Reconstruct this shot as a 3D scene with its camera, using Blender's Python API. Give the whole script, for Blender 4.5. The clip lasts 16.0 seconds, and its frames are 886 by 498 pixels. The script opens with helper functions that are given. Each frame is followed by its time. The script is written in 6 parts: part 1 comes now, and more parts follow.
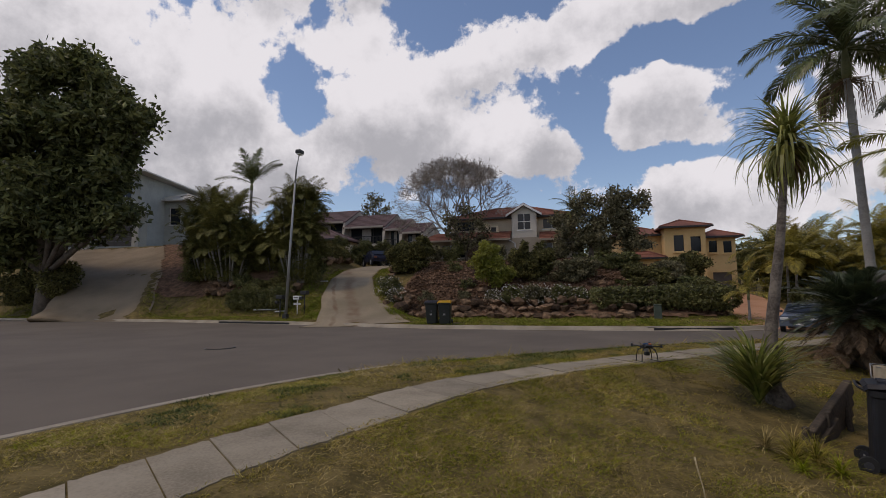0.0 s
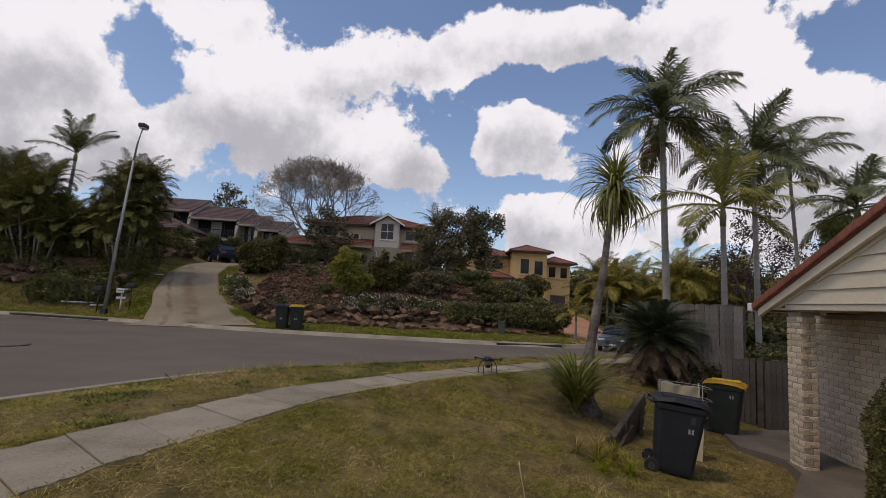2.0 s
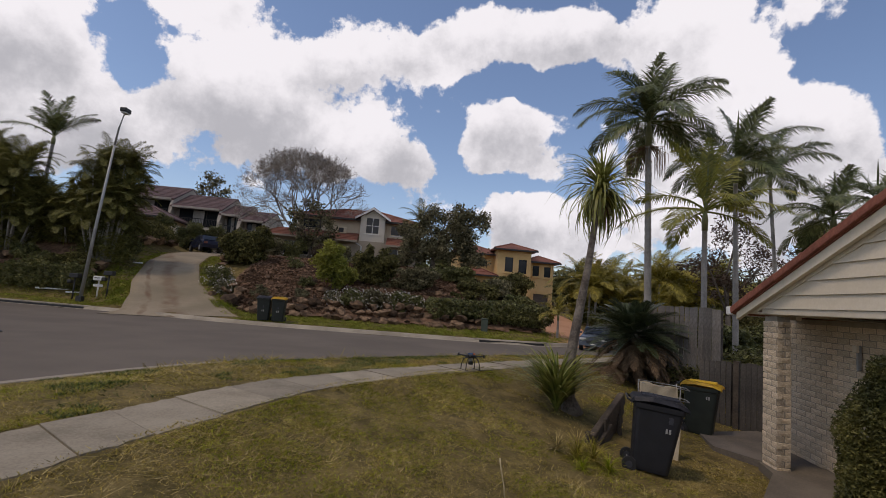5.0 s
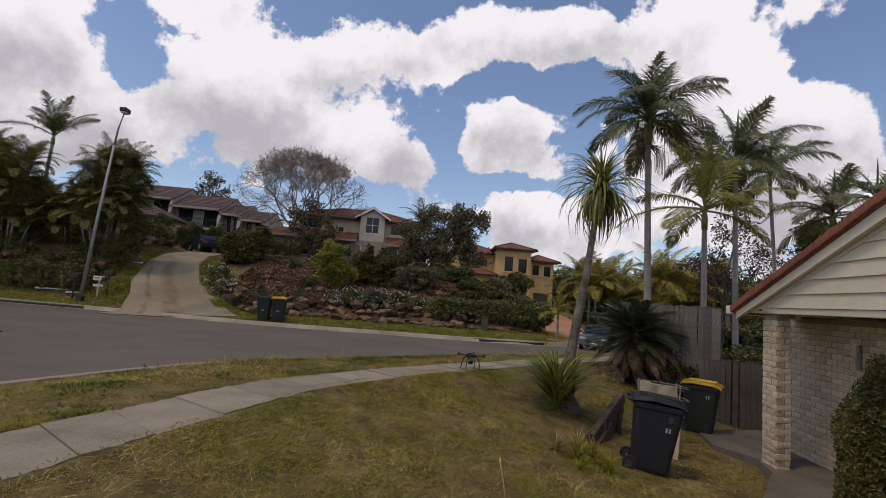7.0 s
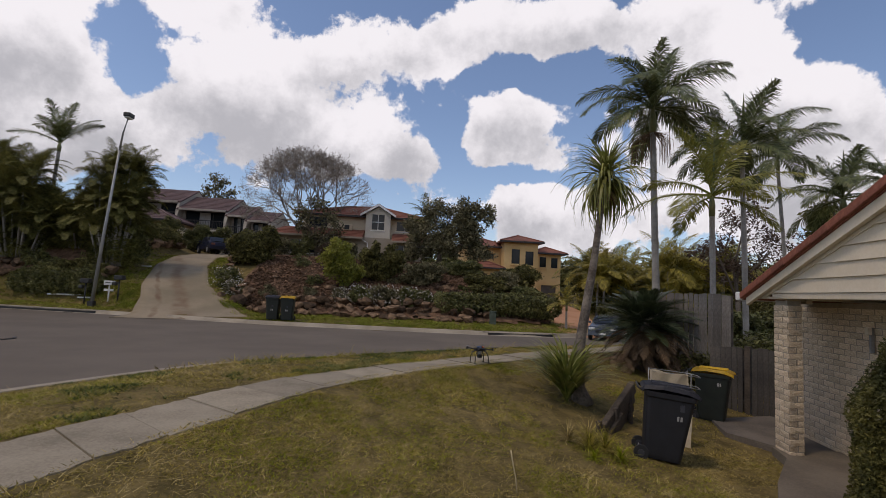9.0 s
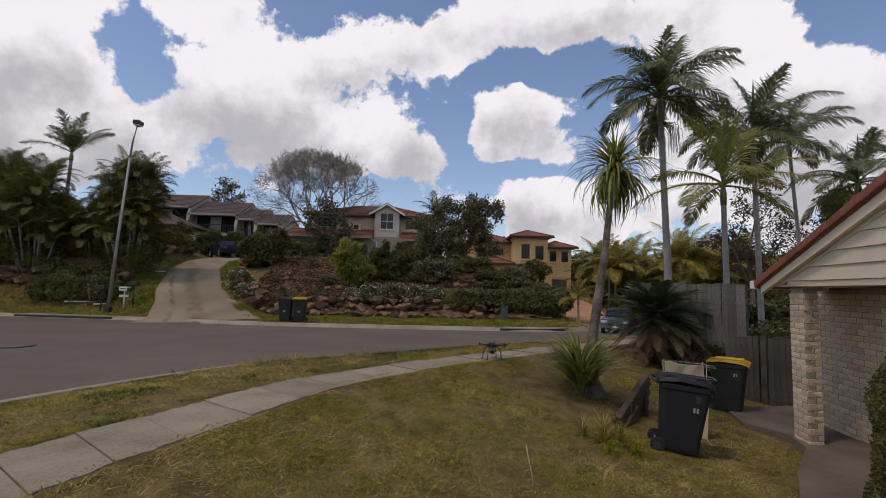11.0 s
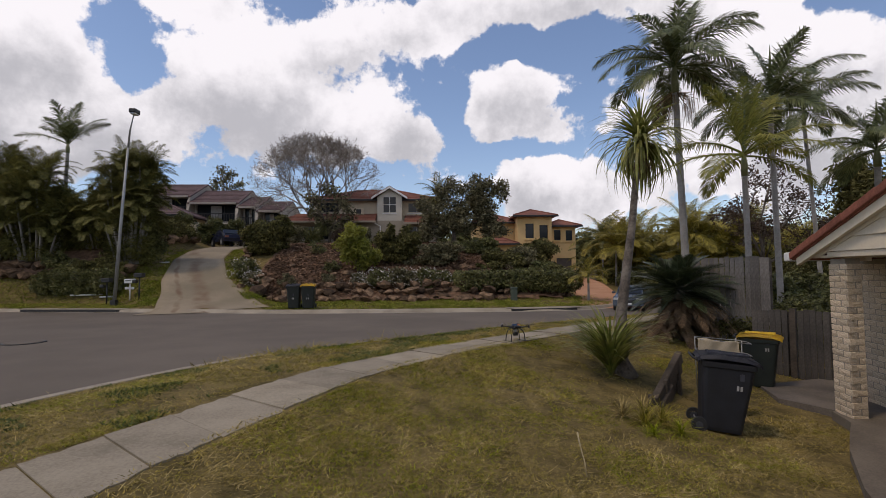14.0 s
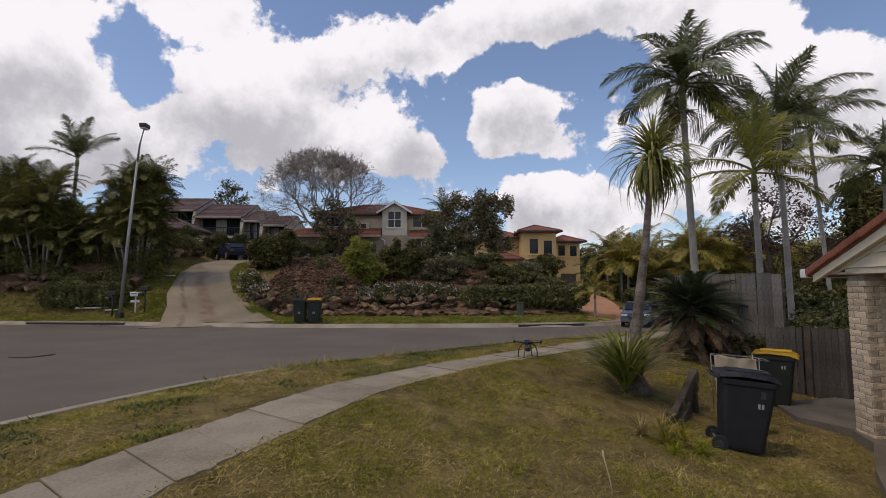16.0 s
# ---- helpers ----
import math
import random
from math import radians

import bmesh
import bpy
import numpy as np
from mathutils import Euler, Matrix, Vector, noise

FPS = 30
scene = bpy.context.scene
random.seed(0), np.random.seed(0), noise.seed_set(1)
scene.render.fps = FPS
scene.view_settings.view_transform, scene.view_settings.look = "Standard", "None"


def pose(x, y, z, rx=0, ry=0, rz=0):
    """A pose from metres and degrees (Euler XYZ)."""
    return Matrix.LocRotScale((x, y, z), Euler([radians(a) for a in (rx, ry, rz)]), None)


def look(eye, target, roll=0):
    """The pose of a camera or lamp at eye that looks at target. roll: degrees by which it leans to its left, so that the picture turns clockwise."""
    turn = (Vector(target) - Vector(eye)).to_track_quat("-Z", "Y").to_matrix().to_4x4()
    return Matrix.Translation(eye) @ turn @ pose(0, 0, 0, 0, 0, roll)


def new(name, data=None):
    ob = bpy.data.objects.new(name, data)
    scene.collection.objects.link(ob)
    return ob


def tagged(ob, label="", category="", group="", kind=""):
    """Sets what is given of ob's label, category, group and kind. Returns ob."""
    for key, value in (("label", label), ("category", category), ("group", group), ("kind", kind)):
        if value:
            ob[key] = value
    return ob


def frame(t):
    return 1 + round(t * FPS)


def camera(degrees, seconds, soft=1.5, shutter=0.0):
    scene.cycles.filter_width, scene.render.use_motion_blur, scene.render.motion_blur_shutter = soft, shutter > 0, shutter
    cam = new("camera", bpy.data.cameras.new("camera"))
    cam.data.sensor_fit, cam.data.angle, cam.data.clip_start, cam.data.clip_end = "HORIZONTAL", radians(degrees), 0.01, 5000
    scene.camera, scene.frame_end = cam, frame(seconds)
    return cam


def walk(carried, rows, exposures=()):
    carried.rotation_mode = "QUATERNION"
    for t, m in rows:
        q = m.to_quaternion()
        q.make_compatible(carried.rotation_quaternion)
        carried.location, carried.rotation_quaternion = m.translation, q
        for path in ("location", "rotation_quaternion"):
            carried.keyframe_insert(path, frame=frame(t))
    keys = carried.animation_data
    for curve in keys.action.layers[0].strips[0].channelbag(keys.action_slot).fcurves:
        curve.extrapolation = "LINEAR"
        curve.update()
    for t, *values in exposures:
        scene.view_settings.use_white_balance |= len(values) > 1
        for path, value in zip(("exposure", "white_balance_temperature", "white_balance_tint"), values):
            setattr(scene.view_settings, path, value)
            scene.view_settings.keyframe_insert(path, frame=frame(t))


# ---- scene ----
cam = camera(85.37, 16.0, soft=.9)
PATH = [
    (0.0, 0.070, -0.112, 1.413, 94.86, 0.80, 13.86),
    (0.5, 0.047, -0.096, 1.411, 92.60, -1.33, 4.50),
    (1.0, 0.087, -0.112, 1.413, 94.04, -1.70, 0.95),
    (1.5, 0.102, -0.126, 1.409, 95.83, -1.90, -1.72),
    (2.0, 0.088, -0.125, 1.409, 96.24, -3.10, -2.99),
    (2.5, 0.084, -0.124, 1.410, 96.20, -3.64, -3.60),
    (3.0, 0.091, -0.118, 1.410, 95.37, -2.68, -3.75),
    (3.5, 0.088, -0.117, 1.409, 95.47, -3.17, -3.82),
    (4.0, 0.073, -0.121, 1.408, 96.09, -3.95, -4.54),
    (6.5, 0.061, -0.122, 1.412, 95.55, -4.78, -4.99),
    (7.0, 0.064, -0.126, 1.413, 95.84, -4.43, -4.97),
    (7.5, 0.071, -0.122, 1.409, 95.65, -4.24, -4.40),
    (8.0, 0.075, -0.118, 1.410, 95.45, -3.61, -4.74),
    (8.5, 0.080, -0.114, 1.412, 95.28, -3.13, -4.34),
    (11.0, 0.081, -0.113, 1.412, 94.78, -1.25, -2.76),
    (11.5, 0.077, -0.091, 1.406, 94.46, -0.79, -1.21),
    (12.0, 0.048, -0.066, 1.395, 93.56, 0.49, -0.86),
    (12.5, -0.014, -0.013, 1.394, 92.78, 0.04, 0.15),
    (13.0, -0.110, 0.105, 1.397, 92.52, -0.57, -0.38),
    (13.5, -0.182, 0.172, 1.407, 92.63, -0.18, -0.97),
    (14.0, -0.265, 0.196, 1.412, 92.67, 0.53, -2.65),
    (14.5, -0.391, 0.214, 1.410, 93.62, 1.49, -4.35),
    (15.0, -0.441, 0.207, 1.404, 94.66, 0.73, -3.41),
    (15.5, -0.442, 0.204, 1.404, 94.91, 1.03, -1.94),
    (16.0, -0.455, 0.212, 1.406, 94.46, 0.19, -2.41),
]
# the clip's camera opens up a little as it swings off the dark tree
LIGHT = [(0.0, -.14, 6700, 17), (0.7, -.05, 6700, 17), (1.5, .05, 6700, 17), (12.0, .06, 6700, 17), (14.0, .15, 6700, 17), (16.0, .13, 6700, 17)]
walk(cam, [(r[0], pose(*r[1:])) for r in PATH], LIGHT)

# ---- world, sun, exposure ----
world = bpy.data.worlds.new("sky")
scene.world = world
world.use_nodes = True
SUN_EL, SUN_AZ = radians(62), radians(-115)      # azimuth clockwise from +y


class Nodes:
    """A short way to wire shader nodes."""

    def __init__(self, tree):
        self.tree = tree

    def add(self, kind, **inputs):
        n = self.tree.nodes.new(kind)
        for k, v in inputs.items():
            self.put(n, k, v)
        return n

    def put(self, n, key, v):
        sock = n.inputs[int(key[1:])] if key[0] == "i" and key[1:].isdigit() else n.inputs[key.replace("_", " ")]
        if isinstance(v, bpy.types.NodeSocket):
            self.tree.links.new(v, sock)
        else:
            sock.default_value = v

    def math(self, op, a, b=0.0, clamp=False):
        n = self.tree.nodes.new("ShaderNodeMath")
        n.operation, n.use_clamp = op, clamp
        self.put(n, "i0", a)
        self.put(n, "i1", b)
        return n.outputs[0]

    def mix(self, fac, a, b):
        n = self.tree.nodes.new("ShaderNodeMix")
        n.data_type = "RGBA"
        for sock, v in ((n.inputs[0], fac), (n.inputs[6], a), (n.inputs[7], b)):
            if isinstance(v, bpy.types.NodeSocket):
                self.tree.links.new(v, sock)
            else:
                sock.default_value = v if sock is n.inputs[0] else (*v[:3], 1)
        return n.outputs[2]

    def noise(self, vec, scale, detail=4.0, rough=0.55):
        n = self.add("ShaderNodeTexNoise", Scale=scale, Detail=detail, Roughness=rough)
        if vec is not None:
            self.tree.links.new(vec, n.inputs["Vector"])
        return n.outputs[0]

    def ramp(self, v, lo, hi):
        n = self.tree.nodes.new("ShaderNodeMapRange")
        n.interpolation_type = "SMOOTHSTEP"
        self.put(n, "i0", v)
        n.inputs[1].default_value, n.inputs[2].default_value = lo, hi
        return n.outputs[0]


def build_sky():
    t = world.node_tree
    t.nodes.clear()
    N = Nodes(t)
    sky = N.add("ShaderNodeTexSky")
    sky.sky_type, sky.sun_disc = "NISHITA", False
    sky.sun_elevation, sky.sun_rotation = SUN_EL, SUN_AZ
    sky.air_density, sky.dust_density, sky.ozone_density = 1.0, 0.6, 2.0
    way = N.add("ShaderNodeTexCoord").outputs["Generated"]
    # heaps of cumulus and gaps between them: azimuth, elevation, half width, half height in degrees, weight
    heaps = ((-38.7, 19.9, 6.7, 7.0, 1.3), (-38.5, 12.0, 8.6, 3.5, 1.1), (-30.7, 14.3, 4.1, 3.4, 1.25), (-20.3, 20.1, 9.7, 7.2, 1.35), (-4.0, 16.2, 11.4, 4.0, 1.3), (-23.2, 28.1, 6.3, 2.5, 0.6), (-9.1, 24.8, 6.0, 3.8, 0.62), (-0.9, 26.8, 6.6, 2.8, 0.72), (12.0, 13.9, 8.6, 1.3, -1.0), (10.6, 19.7, 8.4, 4.9, 1.3), (15.9, 30.1, 18.2, 3.5, 1.2), (16.0, 9.3, 8.7, 4.4, 1.35), (33.9, 21.1, 8.7, 10.0, 1.3), (42.6, 16.9, 6.2, 5.5, 1.25), (40.2, 10.5, 8.2, 4.8, 1.0), (-30.0, 21.0, 1.8, 4.2, -0.9), (3.8, 18.1, 3.4, 4.5, -0.9), (13.6, 25.0, 9.3, 1.5, -0.8), (45.5, 24.8, 3.82, 1.89, -0.9), (-56, 24, 16, 14, 1.3), (-32, 34, 12, 5, 0.9))
    wob = N.add("ShaderNodeTexNoise", Scale=3.2, Detail=5.0, Roughness=.6)
    t.links.new(way, wob.inputs["Vector"])
    off = t.nodes.new("ShaderNodeVectorMath")
    off.operation = "MULTIPLY_ADD"
    t.links.new(wob.outputs["Color"], off.inputs[0])
    off.inputs[1].default_value, off.inputs[2].default_value = (.09, .09, .09), (-.045, -.045, -.045)
    moved = t.nodes.new("ShaderNodeVectorMath")
    t.links.new(way, moved.inputs[0])
    t.links.new(off.outputs[0], moved.inputs[1])
    sep = N.add("ShaderNodeSeparateXYZ", Vector=moved.outputs[0])
    az = N.math("ARCTAN2", sep.outputs[0], sep.outputs[1])
    el = N.math("ARCSINE", sep.outputs[2])
    total, under = None, None
    for a, e, w, h, k in heaps:
        u = N.math("MULTIPLY", N.math("SUBTRACT", az, radians(a)), 1 / radians(w))
        v = N.math("MULTIPLY", N.math("SUBTRACT", el, radians(e)), 1 / radians(h))
        q = N.math("ADD", N.math("MULTIPLY", u, u), N.math("MULTIPLY", v, v))
        g = N.math("MULTIPLY", N.math("EXPONENT", N.math("MULTIPLY", q, -1.1)), k)
        low = N.math("MULTIPLY", N.math("MAXIMUM", g, 0.0), N.math("SUBTRACT", .3, v))
        total = g if total is None else N.math("ADD", total, g)
        under = low if under is None else N.math("ADD", under, low)
    fine = N.noise(way, 10.0, 10.0, .60)
    mid = N.noise(way, 3.5, 6.0, .55)
    dens = N.math("ADD", total, N.math("MULTIPLY", N.math("SUBTRACT", fine, .5), 2.6))
    dens = N.math("ADD", dens, N.math("MULTIPLY", N.math("SUBTRACT", mid, .54), 1.2))
    # extra cloud out of view behind the camera, added to lift the ambient light
    behind = N.ramp(N.math("MULTIPLY", N.add("ShaderNodeSeparateXYZ", Vector=way).outputs[1], -1.0), -.35, .25)
    dens = N.math("ADD", dens, N.math("MULTIPLY", behind, .5))
    cover = N.ramp(dens, .38, .58)
    shade = N.ramp(N.math("ADD", under, N.math("MULTIPLY", N.math("SUBTRACT", N.noise(way, 8.0, 10.0, .62), .5), 2.9)), -.1, 1.15)
    cloud = N.mix(shade, (.83, .845, .872), (.44, .458, .49))
    skyc = t.nodes.new("ShaderNodeVectorMath")
    skyc.operation = "SCALE"
    t.links.new(sky.outputs[0], skyc.inputs[0])
    skyc.inputs["Scale"].default_value = .125
    bg = N.add("ShaderNodeBackground", Color=N.mix(cover, skyc.outputs[0], cloud), Strength=1.0)
    t.links.new(bg.outputs[0], N.add("ShaderNodeOutputWorld").inputs[0])


build_sky()
sun = new("sun", bpy.data.lights.new("sun", "SUN"))
sun.data.energy, sun.data.angle, sun.data.color = 1.1, radians(12), (1, .86, .66)
sun_way = Vector((math.sin(SUN_AZ) * math.cos(SUN_EL), math.cos(SUN_AZ) * math.cos(SUN_EL), math.sin(SUN_EL)))
sun.matrix_world = look(sun_way * 100, (0, 0, 0))


# ---- materials ----
def material(name, a, b, scale=3.0, rough=.85, bump=.2, fine=40.0, metal=0.0, per_object=0.0, through_light=0.0, spread=(.35, .65), spec=.5, dist=.01, island=False):
    m = bpy.data.materials.new(name)
    m.use_nodes = True
    t = m.node_tree
    N = Nodes(t)
    p = t.nodes["Principled BSDF"]
    co = N.add("ShaderNodeTexCoord").outputs["Object"]
    n1, n2 = N.noise(co, scale, 5.0, .6), N.noise(co, fine, 3.0, .6)
    both = N.math("ADD", N.math("MULTIPLY", n1, .65), N.math("MULTIPLY", n2, .35))
    col = N.mix(N.ramp(both, *spread), a, b)
    if per_object:
        src = N.add("ShaderNodeNewGeometry").outputs["Random Per Island"] if island else N.add("ShaderNodeObjectInfo").outputs["Random"]
        hsv = N.add("ShaderNodeHueSaturation", Color=col)
        t.links.new(N.math("ADD", N.math("MULTIPLY", src, 2 * per_object), 1 - per_object), hsv.inputs["Value"])
        col = hsv.outputs[0]
    N.put(p, "Base Color", col)
    p.inputs["Roughness"].default_value = rough
    p.inputs["Metallic"].default_value = metal
    p.inputs["Specular IOR Level"].default_value = spec
    if bump:
        bn = N.add("ShaderNodeBump", Strength=bump, Distance=dist, Height=both)
        t.links.new(bn.outputs[0], p.inputs["Normal"])
    if through_light:
        tr = N.add("ShaderNodeBsdfTranslucent", Color=col)
        mx = N.add("ShaderNodeMixShader", Fac=through_light)
        t.links.new(p.outputs[0], mx.inputs[1])
        t.links.new(tr.outputs[0], mx.inputs[2])
        t.links.new(mx.outputs[0], t.nodes["Material Output"].inputs[0])
    return m


def leafmat(name, a, b, spread=.35, rough=.5, tl=.3, spec=.35):
    return material(name, a, b, scale=.8, rough=rough, bump=0, fine=6.0, per_object=spread, through_light=tl, island=True, spec=spec)


GRASS = material("grass_ground", (.074, .058, .021), (.178, .132, .052), scale=3.1, rough=.95, bump=.9, fine=26, spread=(.36, .62), spec=.1, dist=.04)
BLADE_GREEN = leafmat("green_grass_blade", (.19, .245, .008), (.35, .34, .030), .6, .8, .3, .12)
BLADE_FAR = leafmat("verge_grass_blade", (.14, .175, .018), (.27, .25, .052), .5, .8, .25, .12)
CLOVER = leafmat("clover_leaf", (.055, .080, .022), (.125, .150, .048), .5, .7, .25, .15)
STRAW_LITTER = leafmat("straw_litter", (.22, .16, .055), (.50, .40, .18), .6, .9, .1, .1)
BLADE = leafmat("grass_blade", (.175, .170, .012), (.42, .31, .085), .8, .8, .3, .12)
ASPHALT = material("asphalt", (.106, .086, .066), (.142, .116, .090), scale=.35, rough=.9, bump=.4, fine=160, spec=.3, dist=.005)
CONCRETE = material("concrete_path", (.165, .135, .090), (.31, .262, .188), scale=1.4, rough=.92, bump=.4, fine=45, per_object=.14, spread=(.3, .66), dist=.005)
KERB = material("kerb_concrete", (.215, .180, .132), (.34, .292, .222), scale=1.2, rough=.9, bump=.3, fine=70, dist=.004)
DRIVE = material("exposed_aggregate_drive", (.175, .140, .086), (.27, .215, .142), scale=.4, rough=.92, bump=.3, fine=60, dist=.006)
LANE = material("brown_stained_drive", (.145, .105, .062), (.25, .19, .12), scale=.3, rough=.92, bump=.3, fine=60, dist=.006)
DRIVE_RED = material("terracotta_drive", (.36, .17, .08), (.45, .24, .13), scale=.7, rough=.9, bump=.2, fine=40)
SLAB = material("grey_brown_slab", (.092, .074, .053), (.165, .135, .100), scale=1.1, rough=.9, bump=.25, fine=50, dist=.004)
# concrete of the pad by the gate, with the shade there put into its colour
SLAB_SHADED = material("shaded_slab", (.085, .070, .056), (.15, .125, .10), scale=1.6, rough=.9, bump=.3, fine=40, dist=.004)
MULCH = material("bark_mulch", (.064, .038, .024), (.185, .112, .070), scale=2.6, rough=.98, bump=.9, fine=14, spread=(.35, .62), spec=.1, dist=.06)
ROCK = material("sandstone_boulder", (.040, .025, .015), (.205, .132, .080), scale=1.3, rough=.95, bump=.9, fine=12, per_object=.6, dist=.06, spec=.2)
TRUNK_GREY = material("palm_trunk", (.20, .185, .165), (.33, .31, .28), scale=2.5, rough=.9, bump=.5, fine=30, dist=.01)
TRUNK_BROWN = material("bark", (.07, .055, .042), (.16, .13, .10), scale=3.0, rough=.95, bump=.7, fine=24, dist=.02)
TWIG = material("bare_twig", (.17, .145, .125), (.33, .29, .25), scale=2.0, rough=.95, bump=.3, fine=20)
TRUNK_MOTTLED = material("mottled_trunk", (.060, .046, .036), (.20, .168, .135), scale=5.0, rough=.95, bump=.6, fine=26, dist=.01)
SHAFT = material("crownshaft", (.10, .12, .045), (.19, .19, .08), scale=2.0, rough=.6, bump=.1)
FROND = leafmat("palm_frond", (.058, .077, .030), (.172, .192, .075), .45, .36, .3)
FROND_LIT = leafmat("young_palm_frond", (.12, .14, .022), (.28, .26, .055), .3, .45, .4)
FROND_CANE = leafmat("cane_palm_frond", (.056, .062, .018), (.185, .172, .048), .5, .6, .3, .2)
FROND_GOLD = leafmat("golden_palm_frond", (.12, .108, .018), (.37, .30, .05), .5, .5, .35)
STRAP = leafmat("strap_leaf", (.12, .15, .026), (.30, .285, .085), .45, .45, .4)
CYCAD = leafmat("cycad_leaf", (.026, .038, .017), (.088, .105, .05), .5, .34, .15)
DEADLEAF = leafmat("dead_leaf", (.085, .052, .028), (.21, .135, .075), .4, .9, .15)
LEAF_DARK = leafmat("dark_leaf", (.062, .062, .020), (.165, .148, .050), .7, .7, .25, .2)
LEAF_TREE = leafmat("broad_tree_leaf", (.060, .075, .024), (.17, .175, .062), .6, .6, .35)
LEAF_MID = leafmat("mid_leaf", (.070, .078, .024), (.175, .168, .058), .7, .5, .25)
LEAF_BRIGHT = leafmat("bright_leaf", (.15, .17, .022), (.32, .31, .06), .45, .5, .4)
LEAF_GREY = leafmat("grey_leaf", (.085, .079, .040), (.21, .188, .105), .7, .7, .25, .2)
LEAF_RED = leafmat("bronze_leaf", (.055, .035, .025), (.12, .08, .05), .4, .6, .25)
LEAF_SHRUB = leafmat("conifer_leaf", (.040, .045, .012), (.17, .150, .036), .4, .6, .2)
LITTER = leafmat("bank_litter", (.080, .048, .030), (.24, .152, .098), .6, .95, .05, .1)
FLOWER = leafmat("white_flower", (.45, .42, .36), (.7, .66, .6), .2, .8, .2)
BRICK = material("cream_brick", (.46, .355, .235), (.66, .54, .39), scale=6, rough=.95, bump=.9, fine=34, per_object=.16, dist=.012)
MORTAR = material("mortar", (.24, .205, .16), (.32, .28, .225), scale=8, rough=.98, bump=.4, fine=60)
BOARD = material("cream_weatherboard", (.62, .53, .39), (.70, .61, .47), scale=1.2, rough=.6, bump=.08, fine=30, per_object=.03)
TILE = material("terracotta_tile", (.17, .052, .03), (.27, .092, .055), scale=4, rough=.8, bump=.3, fine=30, per_object=.2)
ROOF_RED = material("red_tile_roof", (.125, .046, .030), (.225, .082, .049), scale=1.0, rough=.85, bump=.5, fine=9, dist=.05)
ROOF_BROWN = material("brown_tile_roof", (.062, .036, .034), (.115, .068, .064), scale=1.0, rough=.85, bump=.4, fine=9, dist=.05)
ROOF_PALE = material("pale_metal_roof", (.45, .43, .38), (.56, .53, .47), scale=.6, rough=.5, bump=.1, fine=12)
RENDER_CREAM = material("cream_render", (.52, .43, .30), (.63, .53, .39), scale=.6, rough=.9, bump=.15, fine=20)
# darker copy of the cream render; shade under the skirt roof is in its colour
RENDER_CREAM_SHADED = material("shaded_cream_render", (.27, .225, .165), (.36, .30, .23), scale=.6, rough=.9, bump=.15, fine=20)
RENDER_WHITE = material("white_render", (.48, .43, .35), (.59, .535, .45), scale=.6, rough=.9, bump=.15, fine=20)
RENDER_PARTY = material("weathered_white_render", (.30, .265, .22), (.40, .36, .305), scale=.6, rough=.9, bump=.15, fine=20)
# townhouse render greyed so that the shade on the fronts is in its colour
RENDER_WHITE_SHADED = material("shaded_white_render", (.26, .235, .205), (.34, .31, .27), scale=.6, rough=.9, bump=.15, fine=20)
RENDER_YELLOW = material("yellow_render", (.58, .38, .155), (.70, .48, .22), scale=.5, rough=.9, bump=.15, fine=20)
RENDER_GREY = material("grey_green_render", (.30, .32, .30), (.40, .42, .39), scale=.5, rough=.9, bump=.15, fine=20)
RENDER_TAN = material("tan_render", (.36, .26, .14), (.46, .34, .20), scale=.5, rough=.9, bump=.15, fine=20)
DARKWOOD = material("weathered_paling", (.042, .036, .030), (.11, .095, .08), scale=2.5, rough=.95, bump=.6, fine=35, per_object=.3, dist=.006)
FENCE = material("grey_paling", (.085, .076, .066), (.19, .172, .15), scale=2.5, rough=.95, bump=.6, fine=35, per_object=.3, dist=.006)
SLEEPER = material("old_sleeper", (.036, .028, .020), (.095, .072, .052), scale=3, rough=.97, bump=.8, fine=30, dist=.012)
CRATE = material("cream_panel", (.48, .40, .28), (.60, .52, .38), scale=4, rough=.8, bump=.2)
BIN_BODY = material("bin_plastic", (.007, .007, .009), (.013, .013, .017), scale=5, rough=.58, bump=.08, fine=70)
BIN_GREEN = material("dark_green_plastic", (.010, .014, .011), (.018, .024, .018), scale=5, rough=.5, bump=.08, fine=70)
BIN_LID = material("grey_lid_plastic", (.022, .022, .030), (.040, .040, .050), scale=5, rough=.45, bump=.08, fine=70)
LID_YELLOW = material("yellow_lid_plastic", (.62, .38, .012), (.72, .46, .02), scale=5, rough=.5, bump=.05)
RUBBER = material("rubber", (.012, .012, .012), (.022, .022, .022), scale=8, rough=.8, bump=.1)
WHITE = material("white_paint", (.62, .61, .58), (.75, .74, .71), scale=3, rough=.6, bump=.05)
GALV = material("galvanised_steel", (.24, .24, .235), (.34, .34, .33), scale=3, rough=.5, metal=.5, bump=.05)
DARKMETAL = material("dark_metal", (.02, .02, .02), (.035, .034, .033), scale=6, rough=.5, metal=.3, bump=.05)
GREENBOX = material("green_cabinet", (.05, .065, .045), (.075, .092, .065), scale=4, rough=.7, bump=.05)
CARBON = material("black_carbon", (.010, .010, .011), (.020, .020, .022), scale=20, rough=.35, bump=.05)
BLUE = material("blue_wrap", (.012, .05, .13), (.02, .08, .19), scale=20, rough=.5, bump=.05)
ORANGE = material("orange_wrap", (.45, .10, .03), (.55, .16, .05), scale=20, rough=.4, bump=.05)
CAR_BLUE = material("blue_car_paint", (.012, .015, .036), (.018, .023, .052), scale=2, rough=.25, metal=.3, bump=0)
